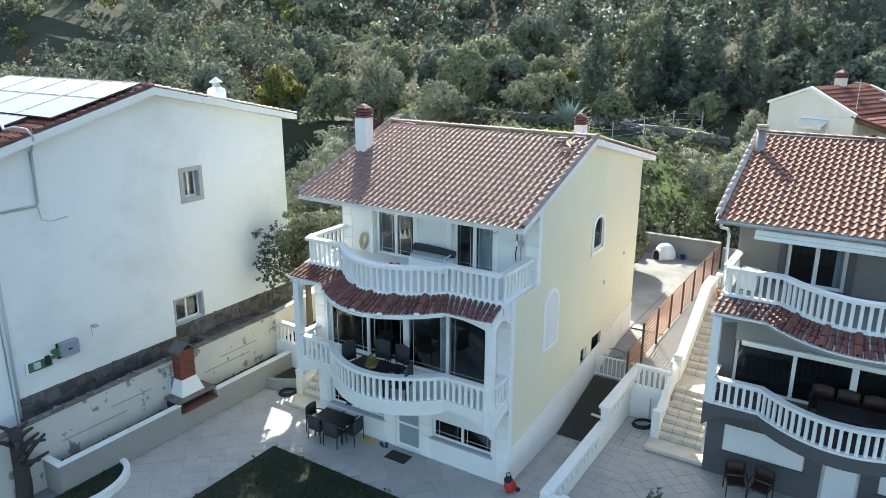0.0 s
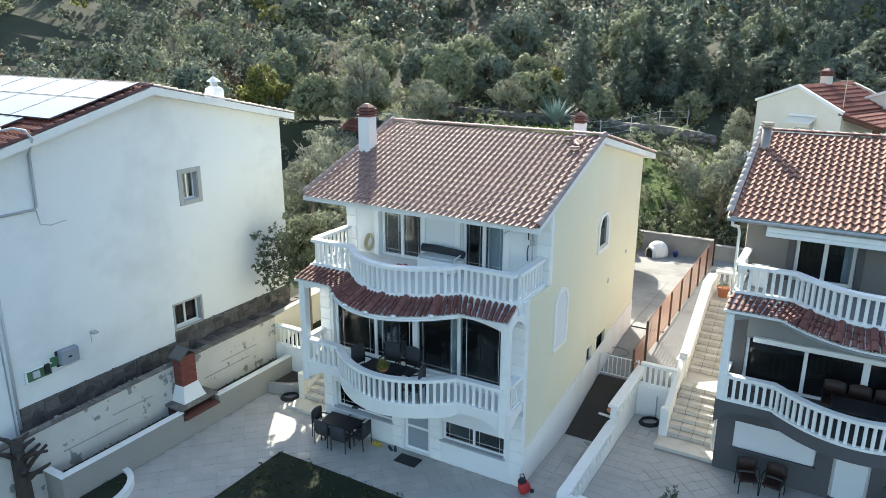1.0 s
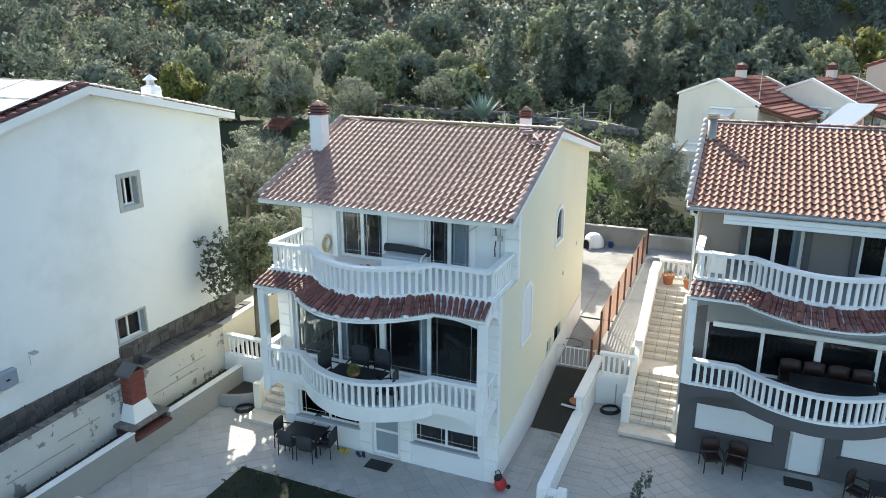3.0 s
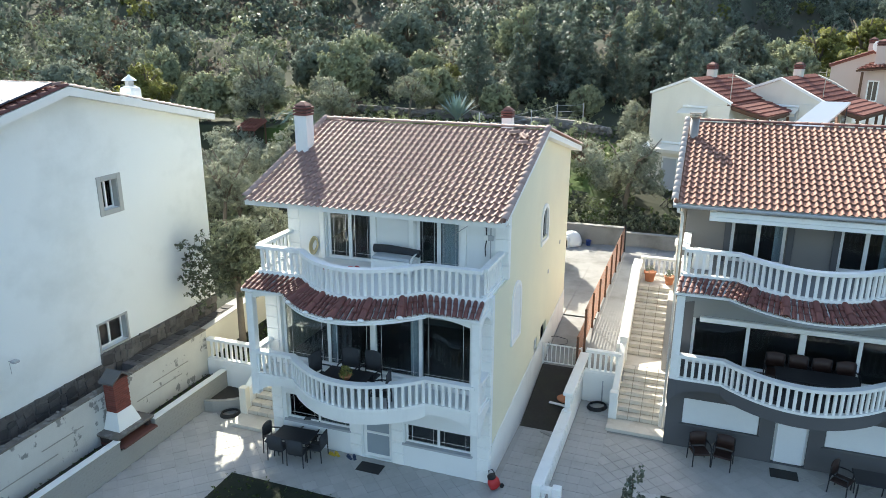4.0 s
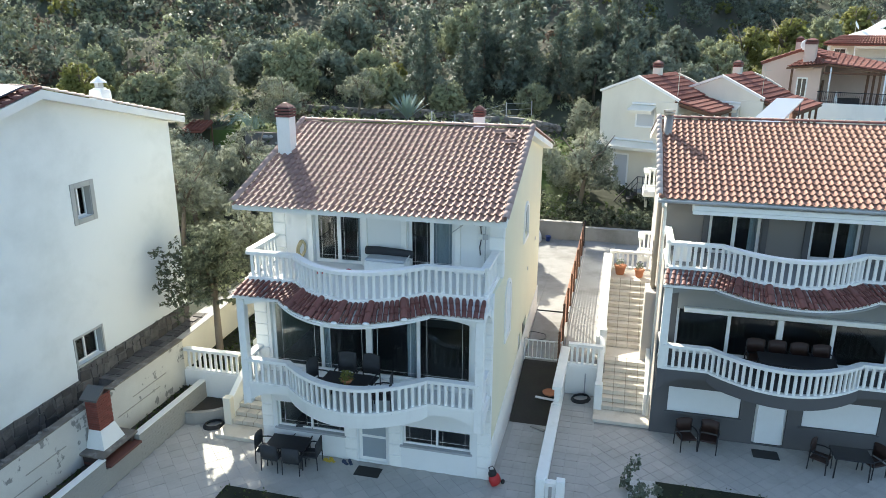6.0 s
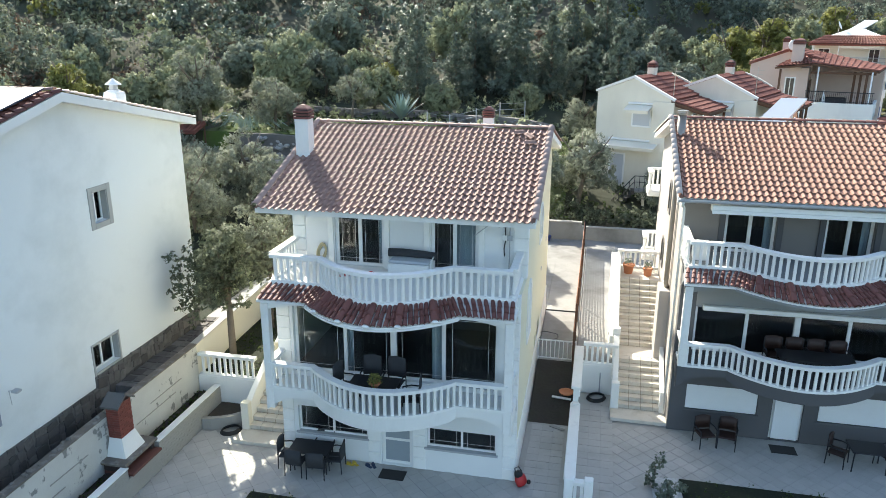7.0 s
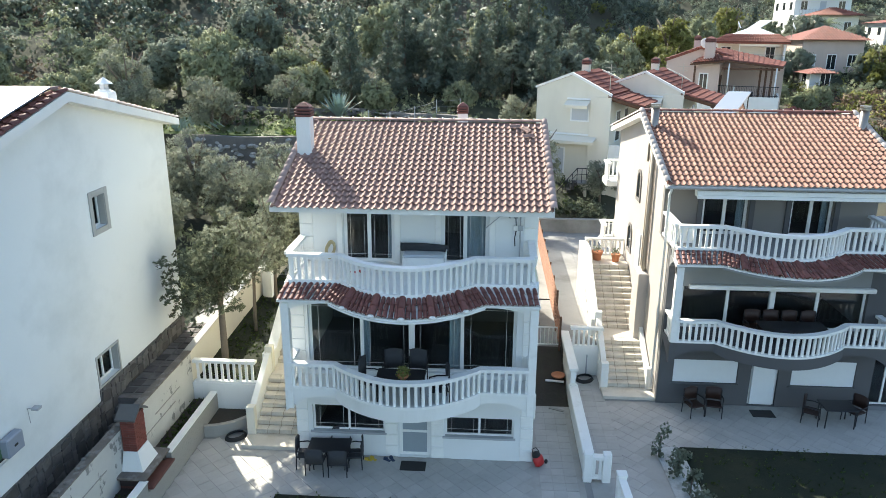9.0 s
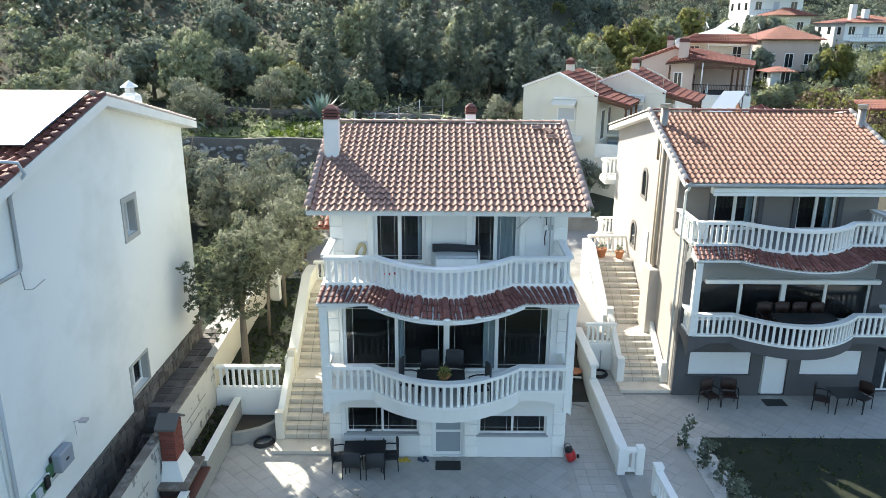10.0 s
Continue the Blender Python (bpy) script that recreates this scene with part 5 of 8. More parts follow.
def meter_boxes():
    g = thing("meter_board", "small green electricity meter board on the wall", "meter", -21.33, 10.35, 3.5)
    part("board", Shape().cbox(0.0, 0.05, -0.3, 0.45, -0.18, 0.14, 0.01), GREENBOX, g)
    part("board_frame", Shape().cbox(0.0, 0.065, -0.36, 0.48, 0.14, 0.18, 0.006).cbox(0.0, 0.065, -0.36, 0.48, -0.22, -0.18, 0.006).cbox(0.0, 0.065, -0.36, -0.3, -0.18, 0.14, 0.006), PALEGREY, g)
    for i in range(2):
        part("meter", Shape().cbox(0.05, 0.12, -0.14 + i * 0.36, 0.06 + i * 0.32, -0.1, 0.1 + 0.1 * i, 0.01), DARKMETAL if i else BLUEWHITE, g)
    part("small_board", Shape().cbox(0.0, 0.04, 0.46, 0.7, 0.0, 0.3, 0.01), GREENBOX, g)
    b = thing("meter_cabinet", "pale grey metal cabinet on the wall", "cabinet", -21.33, 11.35, 3.72)
    part("body", Shape().cbox(0, 0.22, -0.3, 0.3, -0.24, 0.24, 0.03), material("steel_blue_box", (0.27, 0.3, 0.35), 0.5, 0.08, 0.05), b)
    part("back_plate", Shape().cbox(-0.01, 0.02, -0.36, 0.26, -0.3, 0.22, 0.01), DARKMETAL, b)
    part("knob", Shape().cbox(0.22, 0.24, -0.08, 0.04, -0.03, 0.02, 0.005), BLACK, b)
    c = thing("wall_lamp", "small bracket lamp with wires on the wall", "lamp", -21.33, 12.2, 4.15)
    part("bracket", Shape().tube([(0, 0, 0), (0.18, 0, 0.05), (0.3, 0.05, 0.0)], 0.012, 5).tube([(0.02, 0, 0), (0.02, 0.02, -0.4)], 0.008, 5), GREYPIPE, c)
    part("head", Shape().cbox(0.15, 0.34, -0.08, 0.1, 0.0, 0.07, 0.01), GREYPIPE, c)


meter_boxes()


# ---- things on and round the patio ----
def coil(name, label, x, y, z, r, rr, mat, turns=4, upright=False):
    s = Shape()
    pts = []
    for i in range(turns * 18 + 1):
        a = 2 * math.pi * i / 18
        q = r + 0.035 * math.sin(i * 0.7) - 0.02 * (i // 18)
        h = 0.02 + 0.028 * (i // 18)
        pts.append((0.8 * q * math.cos(a), h * 0.7, 1.5 * q * math.sin(a)) if upright else (q * math.cos(a), q * math.sin(a), h))
    s.tube(pts, rr, 6)
    ob = part(name, s, mat, None, label, True)
    ob.location = (x, y, z)
    return tagged(ob, label, "hose")


coil("garden_hose", "coiled black garden hose on the paving", -18.35, 17.85, 0.02, 0.32, 0.022, BLACK)
coil("garden_hose", "coiled black garden hose by the white wall", -6.15, 22.9, 0.02, 0.34, 0.022, BLACK)
coil("wall_hose", "yellowed hose hanging coiled on the balcony wall", -15.05, 18.6, 6.45, 0.19, 0.028, HOSE, 4, True)


def garden_chair(x, y, z, rot, label, mat=None, back=0.93):
    mat = mat or FABRIC
    c = thing("garden_chair", label, "chair", x, y, z, "garden chairs")
    c.rotation_euler = (0, 0, radians(rot))
    part("seat", Shape().cbox(-0.26, 0.26, -0.25, 0.25, 0.4, 0.46, 0.02), mat, c)
    bk = [(-0.27 + 0.54 * i / 6, 0.24 + 0.05 * math.cos((i - 3) / 3 * 1.2)) for i in range(7)]
    part("backrest", Shape().strip(bk, -0.02, 0.02, 0.5, lambda i: back + 0.05 * math.cos((i - 3) / 3 * 1.4)), mat, c, "", True)
    for sx in (-1, 1):
        part("arm", Shape().tube([(sx * 0.28, 0.26, 0.66), (sx * 0.31, 0.0, 0.67), (sx * 0.28, -0.24, 0.64)], 0.022, 6), DARKMETAL, c, "", True)
        for sy in (-1, 1):
            part("leg", Shape().tube([(sx * 0.27, sy * 0.24, 0.66 if sy < 0 else 0.9), (sx * 0.28, sy * 0.27, 0.0)], 0.018, 6), DARKMETAL, c)
    return c


def garden_table(x, y, z, w, d, rot, label):
    t = thing("garden_table", label, "table", x, y, z)
    t.rotation_euler = (0, 0, radians(rot))
    part("tabletop", Shape().cbox(-w / 2, w / 2, -d / 2, d / 2, 0.7, 0.74, 0.012), DARKMETAL, t, "dark table top")
    for sx in (-1, 1):
        for sy in (-1, 1):
            part("leg", Shape().tube([(sx * (w / 2 - 0.08), sy * (d / 2 - 0.08), 0.7), (sx * (w / 2 - 0.06), sy * (d / 2 - 0.06), 0)], 0.022, 6), DARKMETAL, t)
    return t


garden_table(-14.85, 16.5, 0, 1.3, 0.8, 2, "dark rectangular garden table under the balcony")
for x, y, r in ((-15.6, 16.46, 95), (-14.1, 16.54, -84), (-15.2, 16.12, 178), (-14.5, 16.1, 184), (-14.6, 16.98, 6)):
    garden_chair(x, y, 0, r, "dark woven garden chair at the patio table")
garden_table(-12.5, 15.75, 2.86, 1.4, 0.85, 0, "dark table on the first-floor balcony")
for x, y, r in ((-13.4, 15.95, 80), (-12.8, 16.42, 5), (-12.1, 16.44, -5), (-11.38, 15.65, -78)):
    garden_chair(x, y, 2.86, r, "charcoal high-backed balcony chair", None, 1.1)


def leaf_ball(rg, s, c, r, n, size):
    for _ in range(n):
        d = Vector((rg.gauss(0, 1), rg.gauss(0, 1), rg.gauss(0, 1))).normalized() * (r * rg.uniform(0.6, 1.0))
        p = Vector(c) + d
        u = Vector((rg.gauss(0, 1), rg.gauss(0, 1), rg.gauss(0, 1))).normalized() * size
        w = Vector((rg.gauss(0, 1), rg.gauss(0, 1), rg.gauss(0, 1))).normalized() * size
        s.add([p, p + u, p + u * 0.9 + w, p + w], [(0, 1, 2, 3)])


def table_plant(x, y, z):
    p = thing("potted_plant", "bushy yellow-green plant in a low bowl on the table", "plant", x, y, z)
    part("bowl", Shape().lathe([(0.1, 0), (0.16, 0.08), (0.17, 0.12), (0.14, 0.12)], 14), TERRACOTTA, p, "", True)
    s = Shape()
    leaf_ball(random.Random(8), s, (0, 0, 0.2), 0.2, 260, 0.05)
    part("plant", s, LEAF_YEL, p)


table_plant(-12.4, 15.55, 3.6)


def balcony_sofa():
    b = thing("balcony_swing_seat", "white garden seat with a rolled charcoal cover", "seat", -12.0, 18.25, 6.04)
    part("base", Shape().cbox(-0.68, 0.62, -0.35, 0.3, 0.04, 0.42, 0.03), RAILWHITE, b)
    part("seat_cushion", Shape().cbox(-0.66, 0.6, -0.33, 0.2, 0.42, 0.52, 0.04), BLUEWHITE, b)
    part("rolled_cover", Shape().tube([(-0.78, 0.18, 0.62), (-0.3, 0.2, 0.63), (0.3, 0.2, 0.6), (0.72, 0.18, 0.58)], 0.13, 12, 0.12), FABRIC, b, "charcoal rolled cover", True)
    part("arm_frame", Shape().tube([(0.66, -0.3, 0.05), (0.66, -0.3, 0.55), (0.66, 0.2, 0.6)], 0.025, 6), RAILWHITE, b)


balcony_sofa()


def slippers(x, y, z):
    s = thing("slippers", "pair of red slippers on the balcony floor", "shoes", x, y, z)
    for i in range(2):
        part("slipper", Shape().prism([(-0.05, 0), (0.05, 0), (0.055, 0.12), (0.04, 0.24), (-0.04, 0.24), (-0.055, 0.12)], 0, 0.03, "z", pose(i * 0.16, 0.04 * i, 0, 0, 0, 70 - 20 * i)), RED, s)


def clogs(x, y, z, label, mat, rot):
    s = thing("clogs", label, "shoes", x, y, z)
    for i in range(2):
        m = pose(i * 0.15, 0.05 * i, 0, 0, 0, rot - 25 * i)
        part("shoe", Shape().cbox(-0.05, 0.05, -0.13, 0.13, 0, 0.03, 0.012, m).prism([(-0.05, 0.03), (0.05, 0.03), (0.03, 0.09), (-0.03, 0.09)], 0.0, 0.12, "y", m), mat, s)


clogs(-13.7, 16.83, 0.02, "pair of yellow garden clogs on the patio", material("yellow_rubber", (0.55, 0.4, 0.05), 0.6), 80)
clogs(-13.1, 16.86, 0.02, "pair of dark blue clogs near the door", material("navy_rubber", (0.03, 0.05, 0.1), 0.6), 60)
hoop = part("garden_hoop", Shape().tube([(0.42 * math.cos(math.pi * i / 12), 0.42 * math.sin(math.pi * i / 12), 0.03 + 0.02 * math.sin(i)) for i in range(25)], 0.014, 6), DARKMETAL, None, "", True)
hoop.location = (-8.2, 25.5, 1.22)
tagged(hoop, "dark loop of hose lying behind the gate", "hose")
slippers(-14.0, 17.6, 6.045)
slippers(-13.3, 18.0, 6.045)
tagged(part("doormat", Shape().cbox(-12.65, -11.85, 16.35, 16.85, 0.022, 0.04, 0.005), BLACK, None), "black rubber doormat before the glass door", "doormat")


def trolley():
    t = thing("garden_machine", "red and black garden machine standing by the corner", "machine", -8.25, 16.95, 0.02)
    t.rotation_euler, t.scale = (radians(12), radians(-18), radians(-30)), (0.8, 0.8, 0.75)
    part("body", Shape().lathe([(0.14, 0.06), (0.19, 0.1), (0.2, 0.35), (0.16, 0.46), (0.1, 0.5)], 12, Matrix.Diagonal((1, 1.25, 1, 1))), RED, t, "", True)
    part("top", Shape().lathe([(0.14, 0.46), (0.17, 0.5), (0.15, 0.62), (0.05, 0.68)], 12), BLACK, t, "", True)
    part("handle", Shape().tube([(-0.14, 0.0, 0.5), (-0.18, 0.1, 0.72), (0.0, 0.15, 0.78), (0.12, 0.1, 0.62)], 0.018, 6), BLACK, t, "", True)
    for sx in (-1, 1):
        part("wheel", Shape().tube([(sx * 0.19, 0.14, 0.08), (sx * 0.24, 0.14, 0.08)], 0.09, 12), BLACK, t)


trolley()
tagged(part("plank", Shape().cbox(-0.28, 0.28, -0.07, 0.07, 0, 0.03, 0.008), PLANTER, None), "weathered plank lying on the paving", "plank").matrix_world = pose(-7.45, 20.45, 0.03, 0, 0, -25)
tagged(part("plank", Shape().cbox(-0.35, 0.35, -0.05, 0.05, 0, 0.04, 0.008), FRAME, None), "white plank lying on the bare soil", "plank").matrix_world = pose(-7.4, 22.0, 0.36, 14, 0, -8)
tagged(part("clay_dish", Shape().lathe([(0.2, 0), (0.26, 0.05), (0.27, 0.09), (0.23, 0.07)], 16), TERRACOTTA, None, "", True), "shallow clay dish on the bare soil", "dish").matrix_world = pose(-7.25, 22.25, 0.44)


def yard_toys():
    t = thing("plastic_drum", "red plastic drum with a white lid in the yard", "drum", -11.5, 38.4, 1.3)
    part("drum", Shape().lathe([(0.3, 0), (0.33, 0.1), (0.33, 0.5), (0.28, 0.6)], 14), RED, t, "", True)
    part("lid", Shape().lathe([(0.28, 0.6), (0.3, 0.66), (0.24, 0.86), (0.1, 0.95), (0.01, 0.96)], 14), FRAME, t, "", True)
    b = thing("bucket", "small blue plastic bucket near the kennel", "bucket", -9.2, 39.3, 1.3)
    part("pail", Shape().lathe([(0.12, 0), (0.16, 0.3), (0.17, 0.3), (0.15, 0.28)], 12), material("blue_plastic", (0.04, 0.08, 0.3), 0.5), b, "", True)


yard_toys()


# ---- fittings of the grey villa ----
def villa_c_fittings():
    h = villa_c
    part("awning_case", Shape().cbox(-3.05, 4.0, -0.02, 0.3, 7.78, 8.0, 0.02).cbox(-3.05, 4.0, -0.1, -0.02, 7.74, 7.86, 0.01), RAILWHITE, h, "long white folded awning")
    part("awning_case", Shape().cbox(-3.0, 3.3, -0.2, -0.035, 4.54, 4.7, 0.02), RAILWHITE, h, "long white folded awning")
    part("wall_band", Shape().box(-3.2, 3.15, -0.03, -0.004, 4.6, 5.6), MIDGREY, h, "grey wall band above the glazing")
    part("gutter", Shape().tube([(-4.1, -0.2, 8.14), (4.1, -0.2, 8.14)], 0.06, 8), GREYPIPE, h, "", True)
    part("downpipe", Shape().tube([(-3.95, -0.2, 8.1), (-3.95, -0.1, 7.95), (-3.85, 0.4, 7.8), (-3.82, 0.5, 7.6), (-3.82, 0.5, 0.3)], 0.045, 8), WHITE, h, "white downpipe", True)
    for x, y in ((-3.8, 3.9), (3.9, 3.9)):
        c = part("flue", Shape().tube([(x, y, 8.3), (x, y, 10.35)], 0.15, 14), FLUE, h, "round steel flue", True)
        part("cap_ring", Shape().tube([(x, y, 10.35), (x, y, 10.41)], 0.19, 14).tube([(x, y, 10.45), (x, y, 10.5)], 0.2, 14), STEEL, c)
    part("blue_cloth", Shape().prism([(-3.98, 3.45), (-3.6, 3.4), (-3.5, 3.7), (-3.75, 3.8), (-4.0, 3.7)], 9.36, 9.4, "z", Matrix.Translation((0, 0, 0.02))), BLUEWHITE, h, "scrap of blue cloth at the flue's foot")
    for y in (3.3, 3.65):
        part("flue_pipe", Shape().tube([(-3.86, y, 9.1), (-3.86, y, 4.2), (-3.8, y + 0.1, 4.0)], 0.09 if y < 3.5 else 0.06, 10), PIPE, h, "tall pipe on the side wall", True)
    part("wall_bay", Shape().cbox(-4.1, -3.7, 2.9, 4.0, 0, 4.0, 0.02), CWALL, h, "")
    mt = Matrix.Translation((-3.72, 0, 0)) @ WEST
    arched(h, mt, -6.35, -5.55, 6.25, 7.6, True, -0.015, TAUPE)
    arched(h, mt, -7.5, -6.6, 3.7, 5.0, True, -0.015, TAUPE)
    part("side_door", Shape().cbox(-5.6, -4.75, -0.04, 0.02, 3.1, 5.1, 0.01, mt), BLUEWHITE, h, "pale side door")
    # closed shutters and a plain white door on the ground floor
    part("shutter", Shape().cbox(-3.2, -0.92, 0.02, 0.1, 0.88, 1.86, 0.01), SHUTTER, h, "closed white roller shutter")
    part("shutter", Shape().cbox(1.0, 3.2, 0.02, 0.1, 0.88, 1.86, 0.01), SHUTTER, h, "closed white roller shutter")
    part("door_leaf", Shape().cbox(-0.36, 0.46, 0.02, 0.09, 0.06, 2.05, 0.01), SHUTTER, h, "plain white door")
    for z in (2.85, 6.0):
        part("balcony_slab", Shape().cbox(-4.25, 3.7, 11.16, 12.45, z - 0.25, z, 0.02), WHITE, h, "white rear balcony slab")
        balustrade(h, [(-4.15, 11.2), (-4.15, 12.35)], z, 0.9)
        balustrade(h, [(-4.1, 12.36), (3.6, 12.36)], z, 0.9)
    part("side_balustrade_box", Shape().cbox(-3.4, -2.9, 0.4, 0.9, 6.04, 6.62, 0.02), FRAME, h, "white air-conditioning unit")


DARKRED = material("dark_red_wood", (0.032, 0.014, 0.01), 0.6, 0.2, 0.1)
villa_c_fittings()
tagged(part("doormat", Shape().cbox(-0.5, 0.3, 20.45, 20.95, 0.022, 0.04, 0.005), BLACK, None), "dark doormat before the white door", "doormat")
for x, y, r in ((-2.6, 20.5, 20), (-1.9, 20.55, -10), (1.4, 20.3, 60), (2.9, 20.4, -60)):
    garden_chair(x, y, 0, r, "brown woven chair on the neighbour's patio", DARKRED)
garden_table(2.2, 20.2, 0, 1.1, 0.8, 0, "dark round-edged table on the neighbour's patio")
garden_table(0.3, 20.3, 2.86, 2.2, 0.9, 0, "long dark table on the neighbour's balcony")
for i in range(4):
    garden_chair(-0.75 + 0.65 * i, 20.95, 2.86, 3 * i, "red-brown wooden chair on the neighbour's balcony", DARKRED)

# wires and bracket by the upper balcony
wire = thing("wall_wiring", "loose cables and a grey conduit on the balcony wall", "cable", -9.2, 18.68, 0)
part("conduit", Shape().tube([(0.12, -0.03, 6.1), (0.12, -0.03, 8.0), (0.0, -0.04, 8.15), (-0.3, -0.04, 8.2)], 0.022, 6), GREYPIPE, wire)
part("cable", Shape().tube([(0.1, -0.04, 7.9), (-0.1, -0.06, 7.75), (-0.25, -0.05, 7.95), (-0.35, -0.05, 7.8), (-0.2, -0.05, 7.6)], 0.014, 5), DARKMETAL, wire)
part("junction", Shape().cbox(0.04, 0.2, -0.07, -0.01, 7.2, 7.36, 0.01), GREYPIPE, wire)

pier = structure("gate_pier", Shape().cbox(-20.12, -19.7, 27.0, 27.42, 1.2, 3.15, 0.015).cbox(-20.17, -19.65, 26.95, 27.47, 3.15, 3.25, 0.015), WHITE, "white plastered pier at the end of the garden wall", "pier")

arm = thing("folding_airer", "folded metal airer with a hanging cable on the balcony wall", "airer", -9.23, 18.68, 7.7)
part("arm", Shape().tube([(0, 0, 0), (-0.5, -0.06, -0.05), (-0.62, -0.1, 0.02)], 0.022, 6).tube([(-0.5, -0.06, -0.06), (-0.94, -0.36, -0.37)], 0.014, 5), GREYPIPE, arm)
part("plate", Shape().cbox(-0.06, 0.06, -0.02, 0.02, -0.12, 0.12, 0.006), GREYPIPE, arm)
part("cable", Shape().tube([(0, -0.03, -0.1), (0.03, -0.04, -0.45), (-0.02, -0.03, -0.75), (0.0, -0.03, -1.0)], 0.018, 5), DARKMETAL, arm)
part("box", Shape().cbox(-0.07, 0.07, -0.06, 0.0, -0.5, -0.34, 0.01), FRAME, arm)


# ---- houses behind ----
def tiled_slope(parent, x0, x1, ya, za, yb, zb, name="roof", mat=None, step=0.3):
    """A roof plane rising from (ya, za) to (yb, zb), of rolls running up it, with a thickness."""
    n = int((x1 - x0) / step)
    ln = math.hypot(yb - ya, zb - za)
    rows = max(2, int(ln / 0.5))
    s = Shape()
    for j in range(rows):
        u0, u1 = j / rows, (j + 1.08) / rows
        for i in range(n):
            x = x0 + (x1 - x0) * (i + 0.5) / n
            barrel(s, (x, ya + (yb - ya) * u0, za + (zb - za) * u0 + 0.05), (x, ya + (yb - ya) * u1, za + (zb - za) * u1 + 0.02), step * 0.42, step * 0.36, 5)
    nn = Vector((0, -(zb - za), yb - ya)).normalized() * -0.12
    base = part(name, Shape().add([(x0, ya, za), (x1, ya, za), (x1, yb, zb), (x0, yb, zb)] + [(x, y + nn.y, z + nn.z) for x, y, z in ((x0, ya, za), (x1, ya, za), (x1, yb, zb), (x0, yb, zb))],
                                  [(0, 1, 2, 3), (7, 6, 5, 4), (0, 4, 5, 1), (1, 5, 6, 2), (2, 6, 7, 3), (3, 7, 4, 0)]), mat or TILE_FAR, parent, "red clay tiled roof slope")
    ob = part("roof_tiles", s, mat or TILE_FAR, base)
    ob["kind"] = "stuff"
    return base


def openings(h, wall_y, items):
    """Windows and shutters on a wall that faces the front: (x0, x1, z0, z1, kind)."""
    for x0, x1, z0, z1, kind in items:
        s = Shape().cbox(x0 - 0.1, x0, wall_y - 0.04, wall_y + 0.02, z0 - 0.1, z1 + 0.1, 0.006).cbox(x1, x1 + 0.1, wall_y - 0.04, wall_y + 0.02, z0 - 0.1, z1 + 0.1, 0.006)
        s.cbox(x0, x1, wall_y - 0.04, wall_y + 0.02, z1, z1 + 0.1, 0.006).cbox(x0, x1, wall_y - 0.06, wall_y + 0.02, z0 - 0.1, z0, 0.006)
        w = part("window", s, FRAME, h)
        if kind == "shutter":
            part("shutter", Shape().box(x0, x1, wall_y - 0.02, wall_y + 0.01, z0, z1), BLUEWHITE, w)
        else:
            part("pane", Shape().box(x0, x1, wall_y - 0.012, wall_y + 0.01, z0, z1), DARKGLASS, w)
            part("glazing_bar", Shape().box((x0 + x1) / 2 - 0.03, (x0 + x1) / 2 + 0.03, wall_y - 0.03, wall_y - 0.013, z0, z1), FRAME, w)


def far_chimney(h, x, y, z, w=0.55):
    chimney(h, x, y, z - 1.0, z, w, CREAM)


def slope(parent, a, b, c, d, name="roof", label="red clay tiled roof slope", step=0.3, edge=None):
    """A tiled roof plane: eave a to b, ridge d to c above them; rolls run from ridge to eave, each row lapping the next."""
    a, b, c, d = (Vector(p) for p in (a, b, c, d))
    n = max(3, int((b - a).length / step))
    rows = max(2, int(((d - a).length + (c - b).length) / 2 / 0.42))
    up = (b - a).cross(d - a).normalized()
    up = up if up.z > 0 else -up
    corners = [a, b, c, d]
    base = part(name, Shape().add([tuple(p) for p in corners] + [tuple(p - up * 0.12) for p in corners], [(0, 1, 2, 3), (7, 6, 5, 4), (0, 4, 5, 1), (1, 5, 6, 2), (2, 6, 7, 3), (3, 7, 4, 0)]), edge or TILE_FAR, parent, label)
    s = Shape()
    for i in range(n):
        u = (i + 0.5) / n
        p, q = a.lerp(b, u), d.lerp(c, u)
        for j in range(rows):
            barrel(s, tuple(p.lerp(q, j / rows) + up * 0.06), tuple(p.lerp(q, (j + 1.08) / rows) + up * 0.02), step * 0.42, step * 0.36, 5)
    t = part("roof_tiles", s, TILE_FAR, base)
    t["kind"] = "stuff"
    return base


